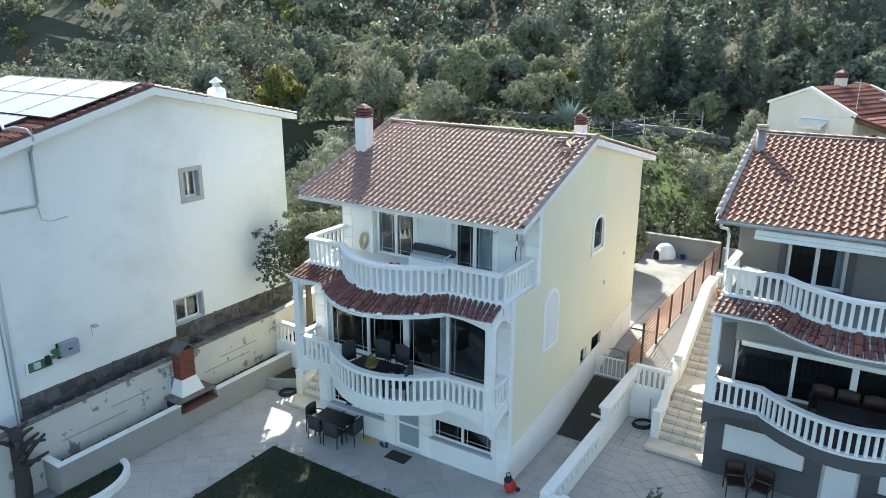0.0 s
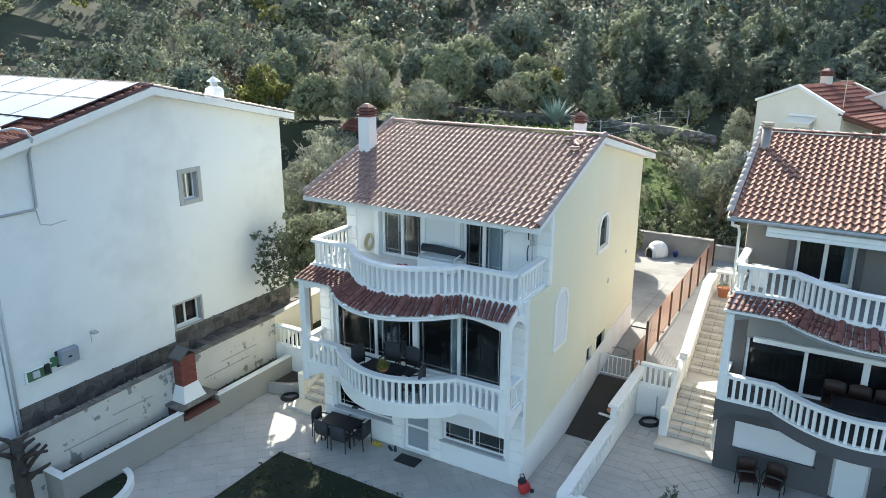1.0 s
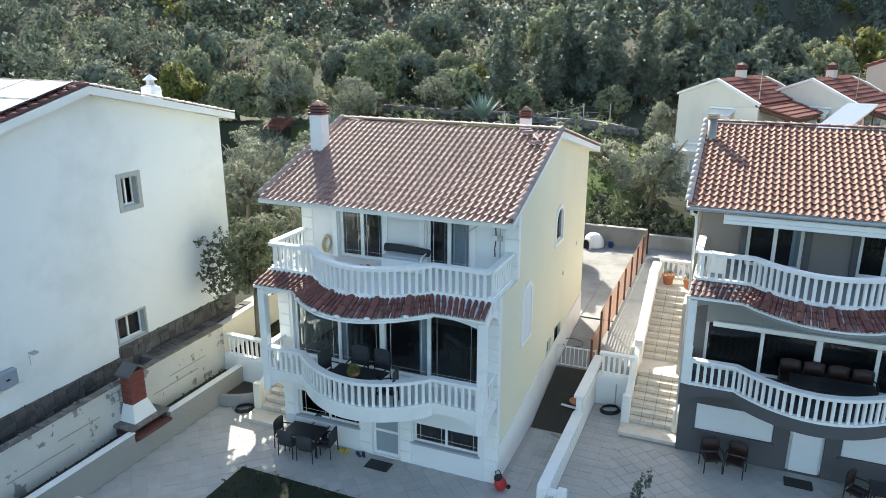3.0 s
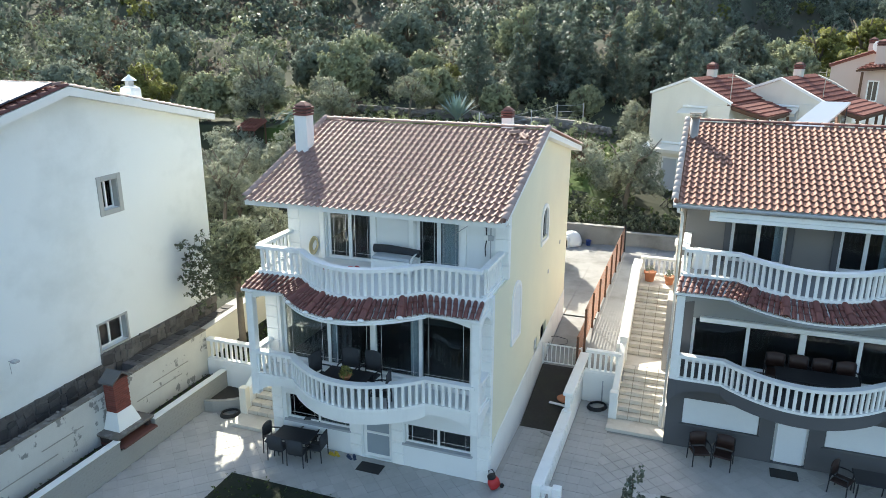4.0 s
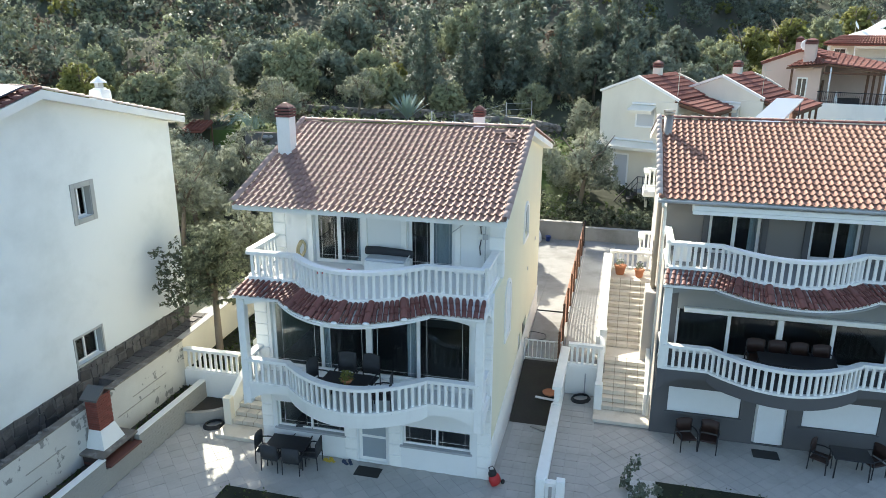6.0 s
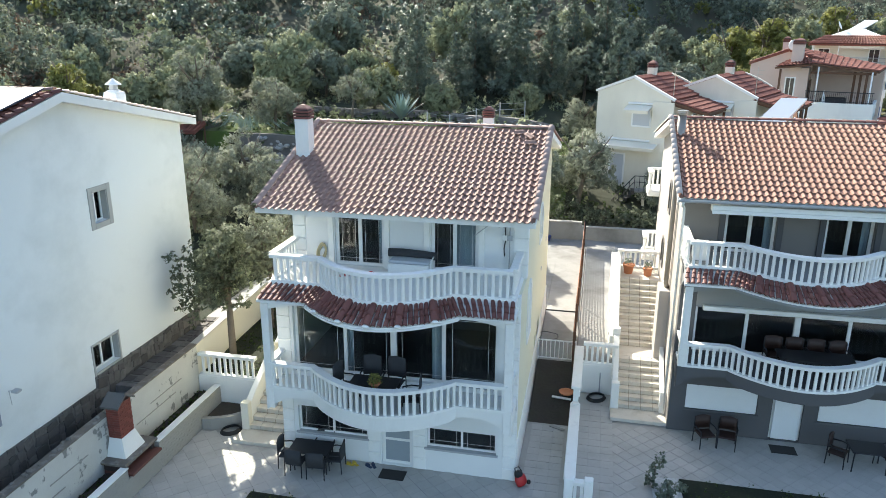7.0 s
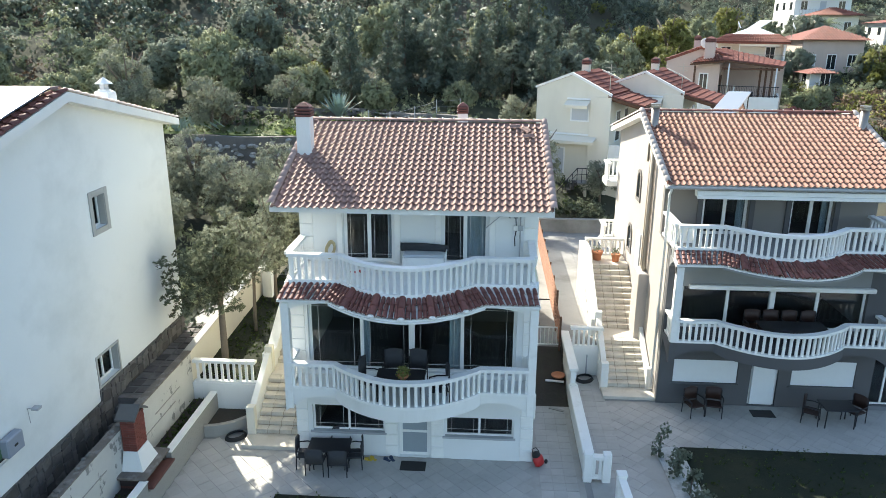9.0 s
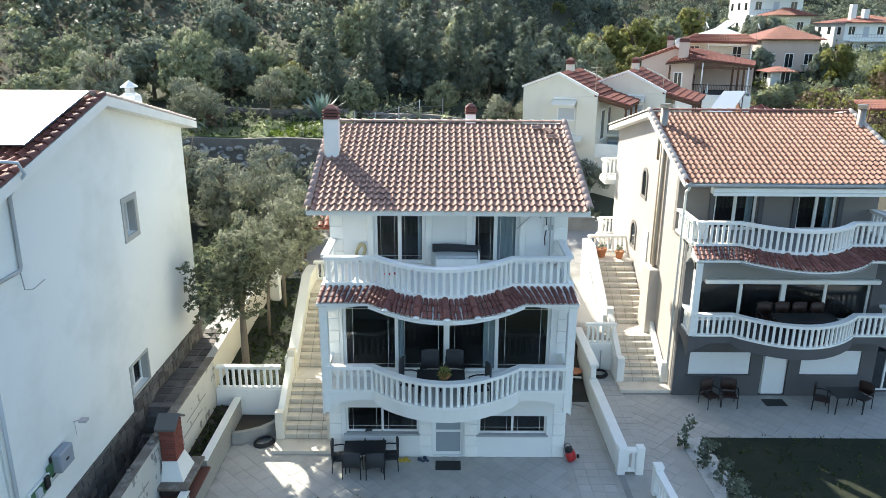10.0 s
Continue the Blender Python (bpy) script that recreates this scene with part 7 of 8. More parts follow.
open_shed(-11.0, 48.6, 2.25, 3.6, 1.6, "low lean-to with bleached tiles in the olive grove", 12, BLEACHED)
open_shed(-35.2, 42.6, 4.3, 1.6, 1.6, "small red-roofed garden hut under the trees")
open_shed(-19.6, 31.0, 1.7, 2.9, 2.2, "red tiled carport roof beyond the garden wall", 4)
open_shed(24.6, 60.0, 4.6, 4.0, 2.6, "red tiled pergola on the scrubby slope", 0)


# ---- vegetation ----
def leaf_cloud(name, rg, lumps, density, size, mat, slim=0.42, each=13, shag=1.0):
    """A crown as a mesh: leaves set along many short sprays that stand out from the lumps (centre, radius, squash, and the
    middle of the crown where there is one); the leaves are shaded along the rounding of clump and crown."""
    vs, ns, n = [], [], 0
    for c, r, sq, *mid in lumps:
        m = max(3, int(density * r * r / each))
        d = rg.normal(size=(m, 3))
        d /= np.linalg.norm(d, axis=1)[:, None]
        q = rg.uniform(-3, 3, size=3)
        hole = np.sin(d[:, 0] * 3.4 + q[0]) * np.sin(d[:, 1] * 3.1 + q[1]) + 0.6 * np.sin(d[:, 2] * 4 + q[2]) < -0.75
        d = d[~hole]
        m = len(d)
        root = d * r * rg.uniform(0.45, 0.95, size=(m, 1)) * np.array([1, 1, sq])
        way = d + rg.normal(size=(m, 3)) * 0.55 + np.array([0, 0, 0.35])
        way /= np.linalg.norm(way, axis=1)[:, None]
        ln = r * rg.uniform(0.15, 0.6, size=(m, 1)) * shag
        f = rg.uniform(0, 1, size=(m, each, 1))
        p = (root[:, None] + way[:, None] * ln[:, None] * f + rg.normal(size=(m, each, 3)) * r * 0.11 * (1.15 - f)).reshape(-1, 3) + np.array(c)
        k = m * each
        face = np.repeat(d, each, axis=0) + rg.normal(size=(k, 3)) * 0.5 + np.array([0, 0, 0.25])
        u = np.cross(face, rg.normal(size=(k, 3)))
        u /= np.linalg.norm(u, axis=1)[:, None] + 1e-9
        w = np.cross(face, u)
        w /= np.linalg.norm(w, axis=1)[:, None] + 1e-9
        s = size * rg.uniform(0.55, 1.45, size=(k, 1))
        out = np.repeat(d, each, axis=0) + rg.normal(size=(k, 3)) * 0.28
        if mid:
            away = p - np.array(mid[0])
            out = out * 0.75 + away / (np.linalg.norm(away, axis=1)[:, None] + 1e-9) * 0.8
        out /= np.linalg.norm(out, axis=1)[:, None] + 1e-9
        ns.append(np.repeat(out, 3, axis=0))
        vs.append(np.stack([p - u * s, p + u * s * 0.7 - w * s * slim, p + u * s * 0.7 + w * s * slim], axis=1).reshape(-1, 3))
        n += k
    v = np.concatenate(vs)
    me = bpy.data.meshes.new(name)
    me.vertices.add(len(v))
    me.vertices.foreach_set("co", v.ravel().astype(np.float32))
    me.loops.add(3 * n)
    me.loops.foreach_set("vertex_index", np.arange(3 * n, dtype=np.int32))
    me.polygons.add(n)
    me.polygons.foreach_set("loop_start", np.arange(0, 3 * n, 3, dtype=np.int32))
    me.polygons.foreach_set("use_smooth", np.ones(n, dtype=bool))
    me.update(calc_edges=True)
    me.normals_split_custom_set_from_vertices(np.concatenate(ns).astype(np.float32))
    me.materials.append(mat)
    return me


def crown_lumps(rg, h0, h1, r, n):
    """Lumps of an uneven crown between the heights h0 and h1: a few lobes, each of several lumps, and stray ones."""
    out, k = [], 5
    half = (h1 - h0) / 2
    lobes = []
    for i in range(k):
        a = 2 * math.pi * (i + rg.uniform(0, 0.7)) / k
        q = r * rg.uniform(0.3, 0.62)
        lobes.append((q * math.cos(a), q * math.sin(a), h0 + half * rg.uniform(0.45, 1.25), r * rg.uniform(0.38, 0.55)))
    lobes.append((rg.uniform(-0.25, 0.25) * r, rg.uniform(-0.25, 0.25) * r, h0 + half * rg.uniform(1.35, 1.55), r * rg.uniform(0.35, 0.5)))
    for i in range(n):
        x, y, z, R = lobes[i % len(lobes)]
        d = rg.normal(size=3)
        d *= R * rg.uniform(0.35, 1.1) / np.linalg.norm(d)
        out.append(((x + d[0], y + d[1], min(max(z + d[2] * 0.9, h0 + 0.05 * r), h1)), r * rg.uniform(0.14, 0.3), rg.uniform(0.75, 1.0)))
    return out


def dome_lumps(rg, h0, h1, r, n):
    """Lumps of a rounded, cauliflower-like crown."""
    out, half = [], (h1 - h0) / 2
    for i in range(n):
        a, z = 2.4 * i + rg.uniform(-0.5, 0.5), -0.75 + 1.7 * (i + rg.uniform(0, 1)) / n
        k, q = math.sqrt(max(0.04, 1 - z * z)), rg.uniform(0.6, 0.92)
        out.append(((r * q * k * math.cos(a), r * q * k * math.sin(a), h0 + half * (1 + z * q)), r * rg.uniform(0.16, 0.34), rg.uniform(0.8, 1.0)))
    return out


def trunk_shape(rg, h, r, limbs, reach, split=0.45):
    s = Shape()
    top = Vector((rg.uniform(-0.25, 0.25), rg.uniform(-0.25, 0.25), h * split))
    s.tube([(0, 0, -0.3), (top.x * 0.3, top.y * 0.5, h * split * 0.5), tuple(top)], r, 8, r * 0.75)
    for i in range(limbs):
        a = 2 * math.pi * (i + rg.uniform(0, 0.6)) / limbs
        e = top + Vector((math.cos(a) * reach * rg.uniform(0.5, 1), math.sin(a) * reach * rg.uniform(0.5, 1), h * rg.uniform(0.25, 0.5)))
        m = top.lerp(e, 0.5) + Vector((rg.uniform(-0.15, 0.15), rg.uniform(-0.15, 0.15), 0.2))
        s.tube([tuple(top), tuple(m), tuple(e)], r * 0.55, 6, r * 0.15)
        for q in range(2):
            f = m + Vector((rg.uniform(-1, 1), rg.uniform(-1, 1), rg.uniform(0.2, 1))) * reach * 0.4
            s.tube([tuple(m), tuple(f)], r * 0.25, 5, r * 0.08)
    return s


def tree_kind(name, seed, h, r, lumps, mat, density, size, low=0.3, limbs=4, trunk_r=0.14, slim=0.42):
    rg = np.random.default_rng(seed)
    middle = (0, 0, h * (0.35 + low * 0.5))
    crown = leaf_cloud("crown", rg, [(*q, middle) for q in (dome_lumps if name == "evergreen_oak" else crown_lumps)(rg, h * low, h, r, lumps)], density, size, mat, slim, 13, 0.55)
    trunk = trunk_shape(rg, h, trunk_r, limbs, r * 0.6).mesh("trunk", BARK, True)
    return name, crown, trunk


def plant_tree(kind, label, x, y, z, scale=1.0, rot=0.0, group="", squash=1.0):
    name, crown, trunk = kind
    t = thing(name, label, "tree", x, y, z, group)
    t.rotation_euler, t.scale = (0, 0, rot), (scale, scale, scale * squash)
    part("trunk", trunk, None, t)
    part("crown", crown, None, t)
    return t


OL2 = tree_kind("olive_tree", 2, 5.0, 2.4, 46, LEAF_OLIVE, 2600, 0.075, 0.06, 5, 0.16, 0.26)
OL3 = tree_kind("olive_tree", 3, 4.2, 2.5, 44, LEAF_OLIVE, 2400, 0.075, 0.1, 5, 0.14, 0.26)
OL4 = tree_kind("olive_tree", 13, 5.6, 2.2, 40, LEAF_OLIVE, 2500, 0.075, 0.08, 5, 0.14, 0.26)
OAK1 = tree_kind("evergreen_oak", 4, 5.8, 3.0, 56, LEAF_DARK, 1500, 0.115, 0.08, 5, 0.2)
OAK2 = tree_kind("evergreen_oak", 5, 7.0, 2.8, 60, LEAF_MID, 1500, 0.115, 0.06, 5, 0.2)
OAK3 = tree_kind("evergreen_oak", 6, 4.9, 2.7, 50, LEAF_MID, 1300, 0.12, 0.03, 5, 0.18)
OAK4 = tree_kind("evergreen_oak", 14, 7.6, 2.6, 60, LEAF_DARK, 1500, 0.115, 0.06, 5, 0.2)
YEL1 = tree_kind("broadleaf_tree", 7, 6.2, 2.8, 52, LEAF_YEL, 1000, 0.13, 0.12, 5, 0.18)
BRN1 = tree_kind("leafless_shrub", 8, 4.2, 2.2, 40, LEAF_BROWN, 520, 0.14, 0.06, 6, 0.12, 0.12)


def conifer_kind(seed, h, r):
    rg = np.random.default_rng(seed)
    lumps = []
    for i in range(46):
        u = (i + 0.5) / 46
        q = r * (1 - u) ** 0.8 * rg.uniform(0.35, 0.95)
        a = i * 2.4 + rg.uniform(-0.4, 0.4)
        lumps.append(((q * math.cos(a), q * math.sin(a), h * (0.08 + 0.9 * u)), 0.2 + r * 0.36 * (1 - u * 0.8), 0.55))
    crown = leaf_cloud("crown", rg, lumps, 1100, 0.12, LEAF_PINE, 0.22)
    return "conifer", crown, Shape().tube([(0, 0, -0.3), (0, 0, h * 0.95)], 0.16, 7, 0.03).mesh("trunk", BARK, True)


CON1, CON2 = conifer_kind(11, 7.5, 2.0), conifer_kind(12, 6.0, 1.7)

# olive trees in the side garden
OLG = tree_kind("olive_tree", 9, 5.4, 1.9, 52, LEAF_OLIVE, 2300, 0.075, 0.28, 4, 0.08, 0.26)
rg1 = np.random.default_rng(19)
own = []
for _ in range(26):
    d = rg1.normal(size=3)
    d *= rg1.uniform(0.3, 1.0) / np.linalg.norm(d)
    own.append(((0.1 + 1.15 * d[0], 1.0 * d[1], 4.1 + 1.15 * d[2]), rg1.uniform(0.28, 0.55), 0.9))
own += [((-1.0, -1.0, 3.2), 0.45, 0.9), ((-1.3, -0.9, 3.5), 0.33, 0.9), ((-0.7, -1.3, 2.7), 0.4, 0.9), ((-0.5, -1.0, 3.8), 0.42, 0.9), ((-0.9, -0.5, 2.6), 0.36, 0.9), ((-1.2, -1.3, 2.9), 0.25, 0.9), ((-0.4, -1.5, 2.2), 0.3, 0.9), ((-0.8, -0.6, 4.2), 0.4, 0.9)]
own += [((-0.3, -0.5, 3.3), 0.55, 0.9), ((-0.6, -0.9, 2.9), 0.5, 0.9), ((0.3, -0.6, 3.5), 0.5, 0.9), ((-0.2, 0.3, 3.4), 0.5, 0.9), ((0.1, -0.9, 2.6), 0.42, 0.9), ((-0.9, -1.1, 2.4), 0.34, 0.9), ((-1.35, -1.0, 3.9), 0.35, 0.9), ((-1.0, -0.2, 3.7), 0.45, 0.9)]
own += [((0.2, -0.2, 2.5), 0.38, 0.9), ((-0.1, -0.55, 2.9), 0.4, 0.9), ((0.45, 0.2, 2.2), 0.3, 0.9), ((0.0, 0.2, 2.9), 0.35, 0.9)]
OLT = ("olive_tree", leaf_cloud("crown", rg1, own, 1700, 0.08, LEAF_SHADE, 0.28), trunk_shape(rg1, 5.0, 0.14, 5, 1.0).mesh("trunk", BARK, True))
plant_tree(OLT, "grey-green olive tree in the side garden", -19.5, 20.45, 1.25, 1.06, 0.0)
plant_tree(OLG, "grey-green olive tree leaning by the garden wall", -19.4, 23.6, 1.35, 0.98, 2.1)
plant_tree(OLG, "grey-green olive tree beside the upper stairs", -19.35, 26.4, 1.45, 1.0, 4.0)
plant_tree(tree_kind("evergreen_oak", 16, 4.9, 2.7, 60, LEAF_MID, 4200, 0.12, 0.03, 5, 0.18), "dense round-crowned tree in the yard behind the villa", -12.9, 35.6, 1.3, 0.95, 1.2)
# grove behind the houses
rg = random.Random(77)
grove = [(-7.7, 42.6, OL3, 1.12), (-7.9, 51.3, OL3, 0.78), (-29.0, 45.5, OL3, 0.9),
         (-26.5, 29.0, OL2, 0.9), (-24.0, 35.0, OL3, 1.0), (-28.2, 33.0, OL3, 1.1), (-22.5, 39.5, OL3, 0.95), (-18.9, 38.5, OL3, 0.95), (-27.5, 38.0, OL2, 1.0), (-16.2, 41.0, OL2, 0.95),
         (-20.6, 34.8, OL3, 0.8), (-25.2, 51.0, OL2, 0.75), (-30.5, 34.5, OL2, 1.1), (-33.0, 40.0, OL3, 1.2), 
         (-34.5, 45.0, OL2, 1.1), (-2.8, 43.4, OL3, 0.6)]
for i, (x, y, k, s) in enumerate(grove):
    plant_tree(OL4 if k is OL2 and i % 2 else k, "grey-green olive tree in the grove behind the houses", x, y, ground(x, y), s, rg.uniform(0, 6.28), "olive grove", rg.uniform(0.9, 1.1))
# single trees on the lower hill
oaks_near = [(-31.4, 52.5, OAK2, 1.0), (-36.9, 48.5, OAK2, 0.95), (-28.0, 61.5, OAK3, 0.95), (-17.6, 62.0, CON1, 1.0), (-21.4, 56.4, CON1, 0.95), (-48.0, 50.5, OAK2, 1.0), (-32.6, 68.0, OAK1, 1.1), (1.8, 82.0, OAK2, 1.2),
         (-24.5, 54.5, OAK3, 0.9), (-28.9, 47.6, BRN1, 0.8), (-13.9, 60.3, CON2, 1.5), (-11.0, 61.5, CON2, 1.1), (-15.0, 66.0, CON1, 0.9), (-8.2, 63.5, OAK1, 1.05), (-5.5, 60.5, CON2, 1.2), (-3.0, 66.0, OAK1, 1.2),
         (-20.0, 66.0, OAK2, 1.1), (-24.0, 63.0, OAK1, 0.9), (-36.0, 57.0, OAK1, 1.1), (-41.5, 53.5, OAK3, 1.1), (-44.0, 60.0, OAK2, 1.1), (-52.0, 56.0, OAK1, 1.1), (-25.3, 59.9, YEL1, 0.55), (0.8, 61.8, OAK2, 0.95), (-50.5, 42.0, OAK3, 0.9), (-51.2, 38.0, OAK3, 0.9), (-57.0, 48.6, OAK1, 1.0),
         (-18.6, 58.5, CON1, 0.85), (-9.5, 66.5, CON1, 1.1), (-6.6, 68.5, CON1, 1.25), (-3.6, 71.0, CON1, 1.1), (-16.3, 63.5, OAK4, 0.9)]
oaks_middle = [(-40.0, 46.0, OAK3, 1.0), (-45.0, 45.0, YEL1, 0.8), (-30.0, 58.0, OAK1, 0.9), (-34.0, 62.0, OAK3, 1.1), (0.5, 70.0, OAK1, 1.2), (3.5, 76.0, OAK2, 1.2), (6.5, 84.0, YEL1, 1.3), (9.0, 80.0, YEL1, 1.1),
         (11.5, 90.0, YEL1, 1.4), (-1.0, 77.0, OAK1, 1.2), (-6.0, 72.0, OAK1, 1.2), (-10.0, 70.0, OAK2, 1.1), (16.0, 92.0, OAK2, 1.3), (20.5, 97.0, YEL1, 1.3), (-12.5, 56.0, OAK3, 0.7), (-18.8, 53.5, OAK3, 0.8),
         (22.0, 87.0, OAK1, 0.75), (21.5, 80.0, OAK3, 0.7), (27.0, 90.0, OAK1, 0.9), (36.0, 88.0, YEL1, 0.9), (41.0, 84.0, YEL1, 1.0), (38.0, 80.0, BRN1, 1.2)]
slope_trees = [(33.5, 104.0, OAK1, 1.3), (26.0, 104.0, CON2, 1.2), (22.5, 110, OAK1, 1.4), (23.7, 75.0, OAK3, 0.75), (21.8, 73.5, OAK3, 0.6), (34.5, 89.0, OAK1, 0.7), (50.0, 92.0, YEL1, 1.0), (23.0, 92.0, OAK1, 0.8),
         (31.0, 112.0, OAK2, 1.0), (40.0, 104.0, OAK1, 0.9), (35.8, 116.0, CON1, 0.9)]
lower = oaks_near + oaks_middle + slope_trees
names = {"evergreen_oak": "dark evergreen oak on the lower hillside", "conifer": "dark conifer on the lower hillside", "broadleaf_tree": "yellow-green broadleaf tree on the slope", "leafless_shrub": "brown leafless shrub on the hillside"}
for i, (x, y, k, s) in enumerate(lower):
    plant_tree(OAK4 if k is OAK1 and i % 2 else k, names[k[0]], x, y, ground(x, y) - 0.2, s * (0.76 if k[0] == "evergreen_oak" else 1.0) * rg.uniform(0.92, 1.08), rg.uniform(0, 6.28), "hillside trees", rg.uniform(0.9, 1.1))


# the wooded slope above, as one mass for each kind of growth
def woodland(name, label, seed, mat, count, r0, r1, density, size, keep, y0=42, y1=202, tall=1.0):
    rg = np.random.default_rng(seed)
    lumps = []
    tries = planted = 0
    while planted < count and tries < count * 30:
        tries += 1
        y = y0 + (y1 - y0) * rg.uniform(0, 1) ** 1.3
        x = rg.uniform(-100 - (y - 40) * 1.6, 12 + (y - 40) * 0.75)
        if any((x - a) ** 2 + (y - b) ** 2 < 5 for a, b, *_ in lower) or (x > -50 and y < 62) or (x > -6 and y < 92) or (x > 20 and y < 130) or not keep(x, y):
            continue
        z, r = ground(x, y), rg.uniform(r0, r1) * rg.uniform(0.7, 1.15)
        hh = rg.uniform(0.8, 1.5) * tall
        planted += 1
        for i in range(10):
            a = 2.4 * i + rg.uniform(-0.5, 0.5)
            el = math.asin(min(1.0, 0.05 + 0.95 * (i + rg.uniform(0, 1)) / 10))
            q = r * rg.uniform(0.55, 0.75)
            lumps.append(((x + q * math.cos(a) * math.cos(el), y + q * math.sin(a) * math.cos(el), z + r * 0.15 + q * hh * math.sin(el) * 1.25), r * rg.uniform(0.3, 0.46), 0.9, (x, y, z + r * 0.2)))
    ob = new(name, leaf_cloud(name, rg, lumps, density, size, mat, 0.42, 13, 0.55))
    return tagged(ob, label, "woodland", kind="stuff")


def patch(x, y, k):
    return noise.noise((x * 0.045, y * 0.045, k))


woodland("oak_wood", "dark evergreen oak wood on the hillside", 31, LEAF_DARK, 420, 1.2, 2.8, 200, 0.15, lambda x, y: patch(x, y, 1) > -0.25, tall=1.2)
woodland("maquis", "green maquis shrubs on the hillside", 32, LEAF_MID, 400, 0.9, 2.4, 200, 0.15, lambda x, y: patch(x, y, 2) > -0.2)
woodland("pale_shrubs", "grey-green shrubs on the hillside", 33, LEAF_OLIVE, 240, 0.8, 2.0, 190, 0.15, lambda x, y: patch(x, y, 3) > -0.05)
woodland("dry_scrub", "dry brown scrub on the hillside", 34, LEAF_BROWN, 240, 0.7, 1.8, 150, 0.15, lambda x, y: patch(x, y, 4) > 0.05)
woodland("bright_shrubs", "yellow-green shrubs on the hillside", 35, LEAF_YEL, 60, 1.0, 2.2, 120, 0.24, lambda x, y: x > -4 or patch(x, y, 6) > 0.25)
# dark bluish needle colour here stands in for shade and haze up the slope
woodland("upper_wood", "evergreen wood on the upper hillside", 37, LEAF_PINE, 620, 1.6, 3.0, 110, 0.22, lambda x, y: True, 72, 190)
woodland("upper_maquis", "green shrubs on the upper hillside", 38, LEAF_DARK, 420, 1.4, 2.8, 110, 0.22, lambda x, y: True, 78, 200)


def undergrowth(name, label, seed, mat, count, box, r0, r1, size, density=160):
    """Low clumps over a stretch of land."""
    rg = np.random.default_rng(seed)
    lumps = []
    for _ in range(count):
        x, y = rg.uniform(box[0], box[1]), rg.uniform(box[2], box[3])
        r = rg.uniform(r0, r1)
        lumps.append(((x, y, ground(x, y) + r * 0.25), r, 0.6))
    return tagged(new(name, leaf_cloud(name, rg, lumps, density, size, mat)), label, "undergrowth", kind="stuff")


woodland("slope_wood", "green wood on the far slope", 36, LEAF_DARK, 220, 1.4, 2.8, 110, 0.2, lambda x, y: x < -60)
undergrowth("undergrowth", "low weeds and shrubs in the grove", 41, LEAF_MID, 260, (-45, -7, 40.5, 62), 0.4, 1.1, 0.13)
undergrowth("grove_weeds", "bright green weeds between the olive trees", 42, WEED_DARK, 520, (-36, -3.5, 40.3, 53), 0.2, 0.55, 0.09, 300)
undergrowth("terrace_grass", "green grass on the terrace above the wall, coloured as sunlit", 49, WEED, 260, (-24, -18.6, 44.6, 49.5), 0.15, 0.4, 0.08, 500)
undergrowth("hill_scrub", "low mixed scrub on the open hillside", 61, LEAF_MID, 240, (-80, -40, 42, 80), 0.5, 1.5, 0.14, 170)
undergrowth("hill_bushes", "dull green bushes high on the hillside", 62, LEAF_DARK, 300, (8, 90, 118, 175), 1.0, 2.6, 0.22, 110)
undergrowth("hill_dry_bushes", "dry bushes on the open hillside", 63, LEAF_BROWN, 150, (-80, -20, 60, 110), 0.5, 1.4, 0.14, 170)
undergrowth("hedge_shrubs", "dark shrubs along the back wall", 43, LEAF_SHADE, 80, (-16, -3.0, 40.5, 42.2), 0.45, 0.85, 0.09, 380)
undergrowth("side_weeds", "wild shrubs behind the white house", 44, LEAF_MID, 120, (-34, -21, 24, 39), 0.5, 1.2, 0.11, 300)
undergrowth("slope_shrubs", "mixed shrubs round the far houses", 45, LEAF_MID, 240, (20, 64, 78, 120), 0.6, 1.7, 0.17, 180)
undergrowth("slope_scrub", "dry olive-brown scrub below the far houses", 47, LEAF_BROWN, 210, (21, 52, 60, 84), 0.5, 1.5, 0.15, 220)
undergrowth("slope_bushes", "olive-green bushes below the far houses", 48, LEAF_YEL, 120, (22, 50, 60, 84), 0.6, 1.5, 0.15, 220)
undergrowth("slope_grass", "dry grass round the far houses", 46, LEAF_YEL, 120, (18, 60, 74, 120), 0.4, 1.0, 0.18, 140)


def agave(x, y):
    z = ground(x, y)
    a = thing("agave", "large blue-green agave with pointed leaves", "plant", x, y, z)
    rg = random.Random(3)
    for i in range(26):
        an, el = i * 2.4, radians(38 + 48 * (i / 26))
        ln, w = 2.5 - 0.4 * (i / 26), 0.17
        d = Vector((math.cos(an) * math.cos(el), math.sin(an) * math.cos(el), math.sin(el)))
        sd = Vector((-math.sin(an), math.cos(an), 0))
        p = [Vector((0, 0, 0.05)), d * ln * 0.45 + Vector((0, 0, 0.02)), d * ln - Vector((0, 0, 0.12))]
        up = sd.cross(d) * 0.03
        v = [p[0] + sd * w * 0.7, p[0] - sd * w * 0.7, p[1] + sd * w, p[1] - sd * w, p[2], p[1] - up * 2, p[0] - up * 2]
        part("leaf", Shape().add(v, [(0, 2, 5, 6), (6, 5, 3, 1), (2, 4, 5), (5, 4, 3), (0, 1, 3, 2), (2, 3, 4)]), AGAVE, a)


agave(-21.5, 51.6)


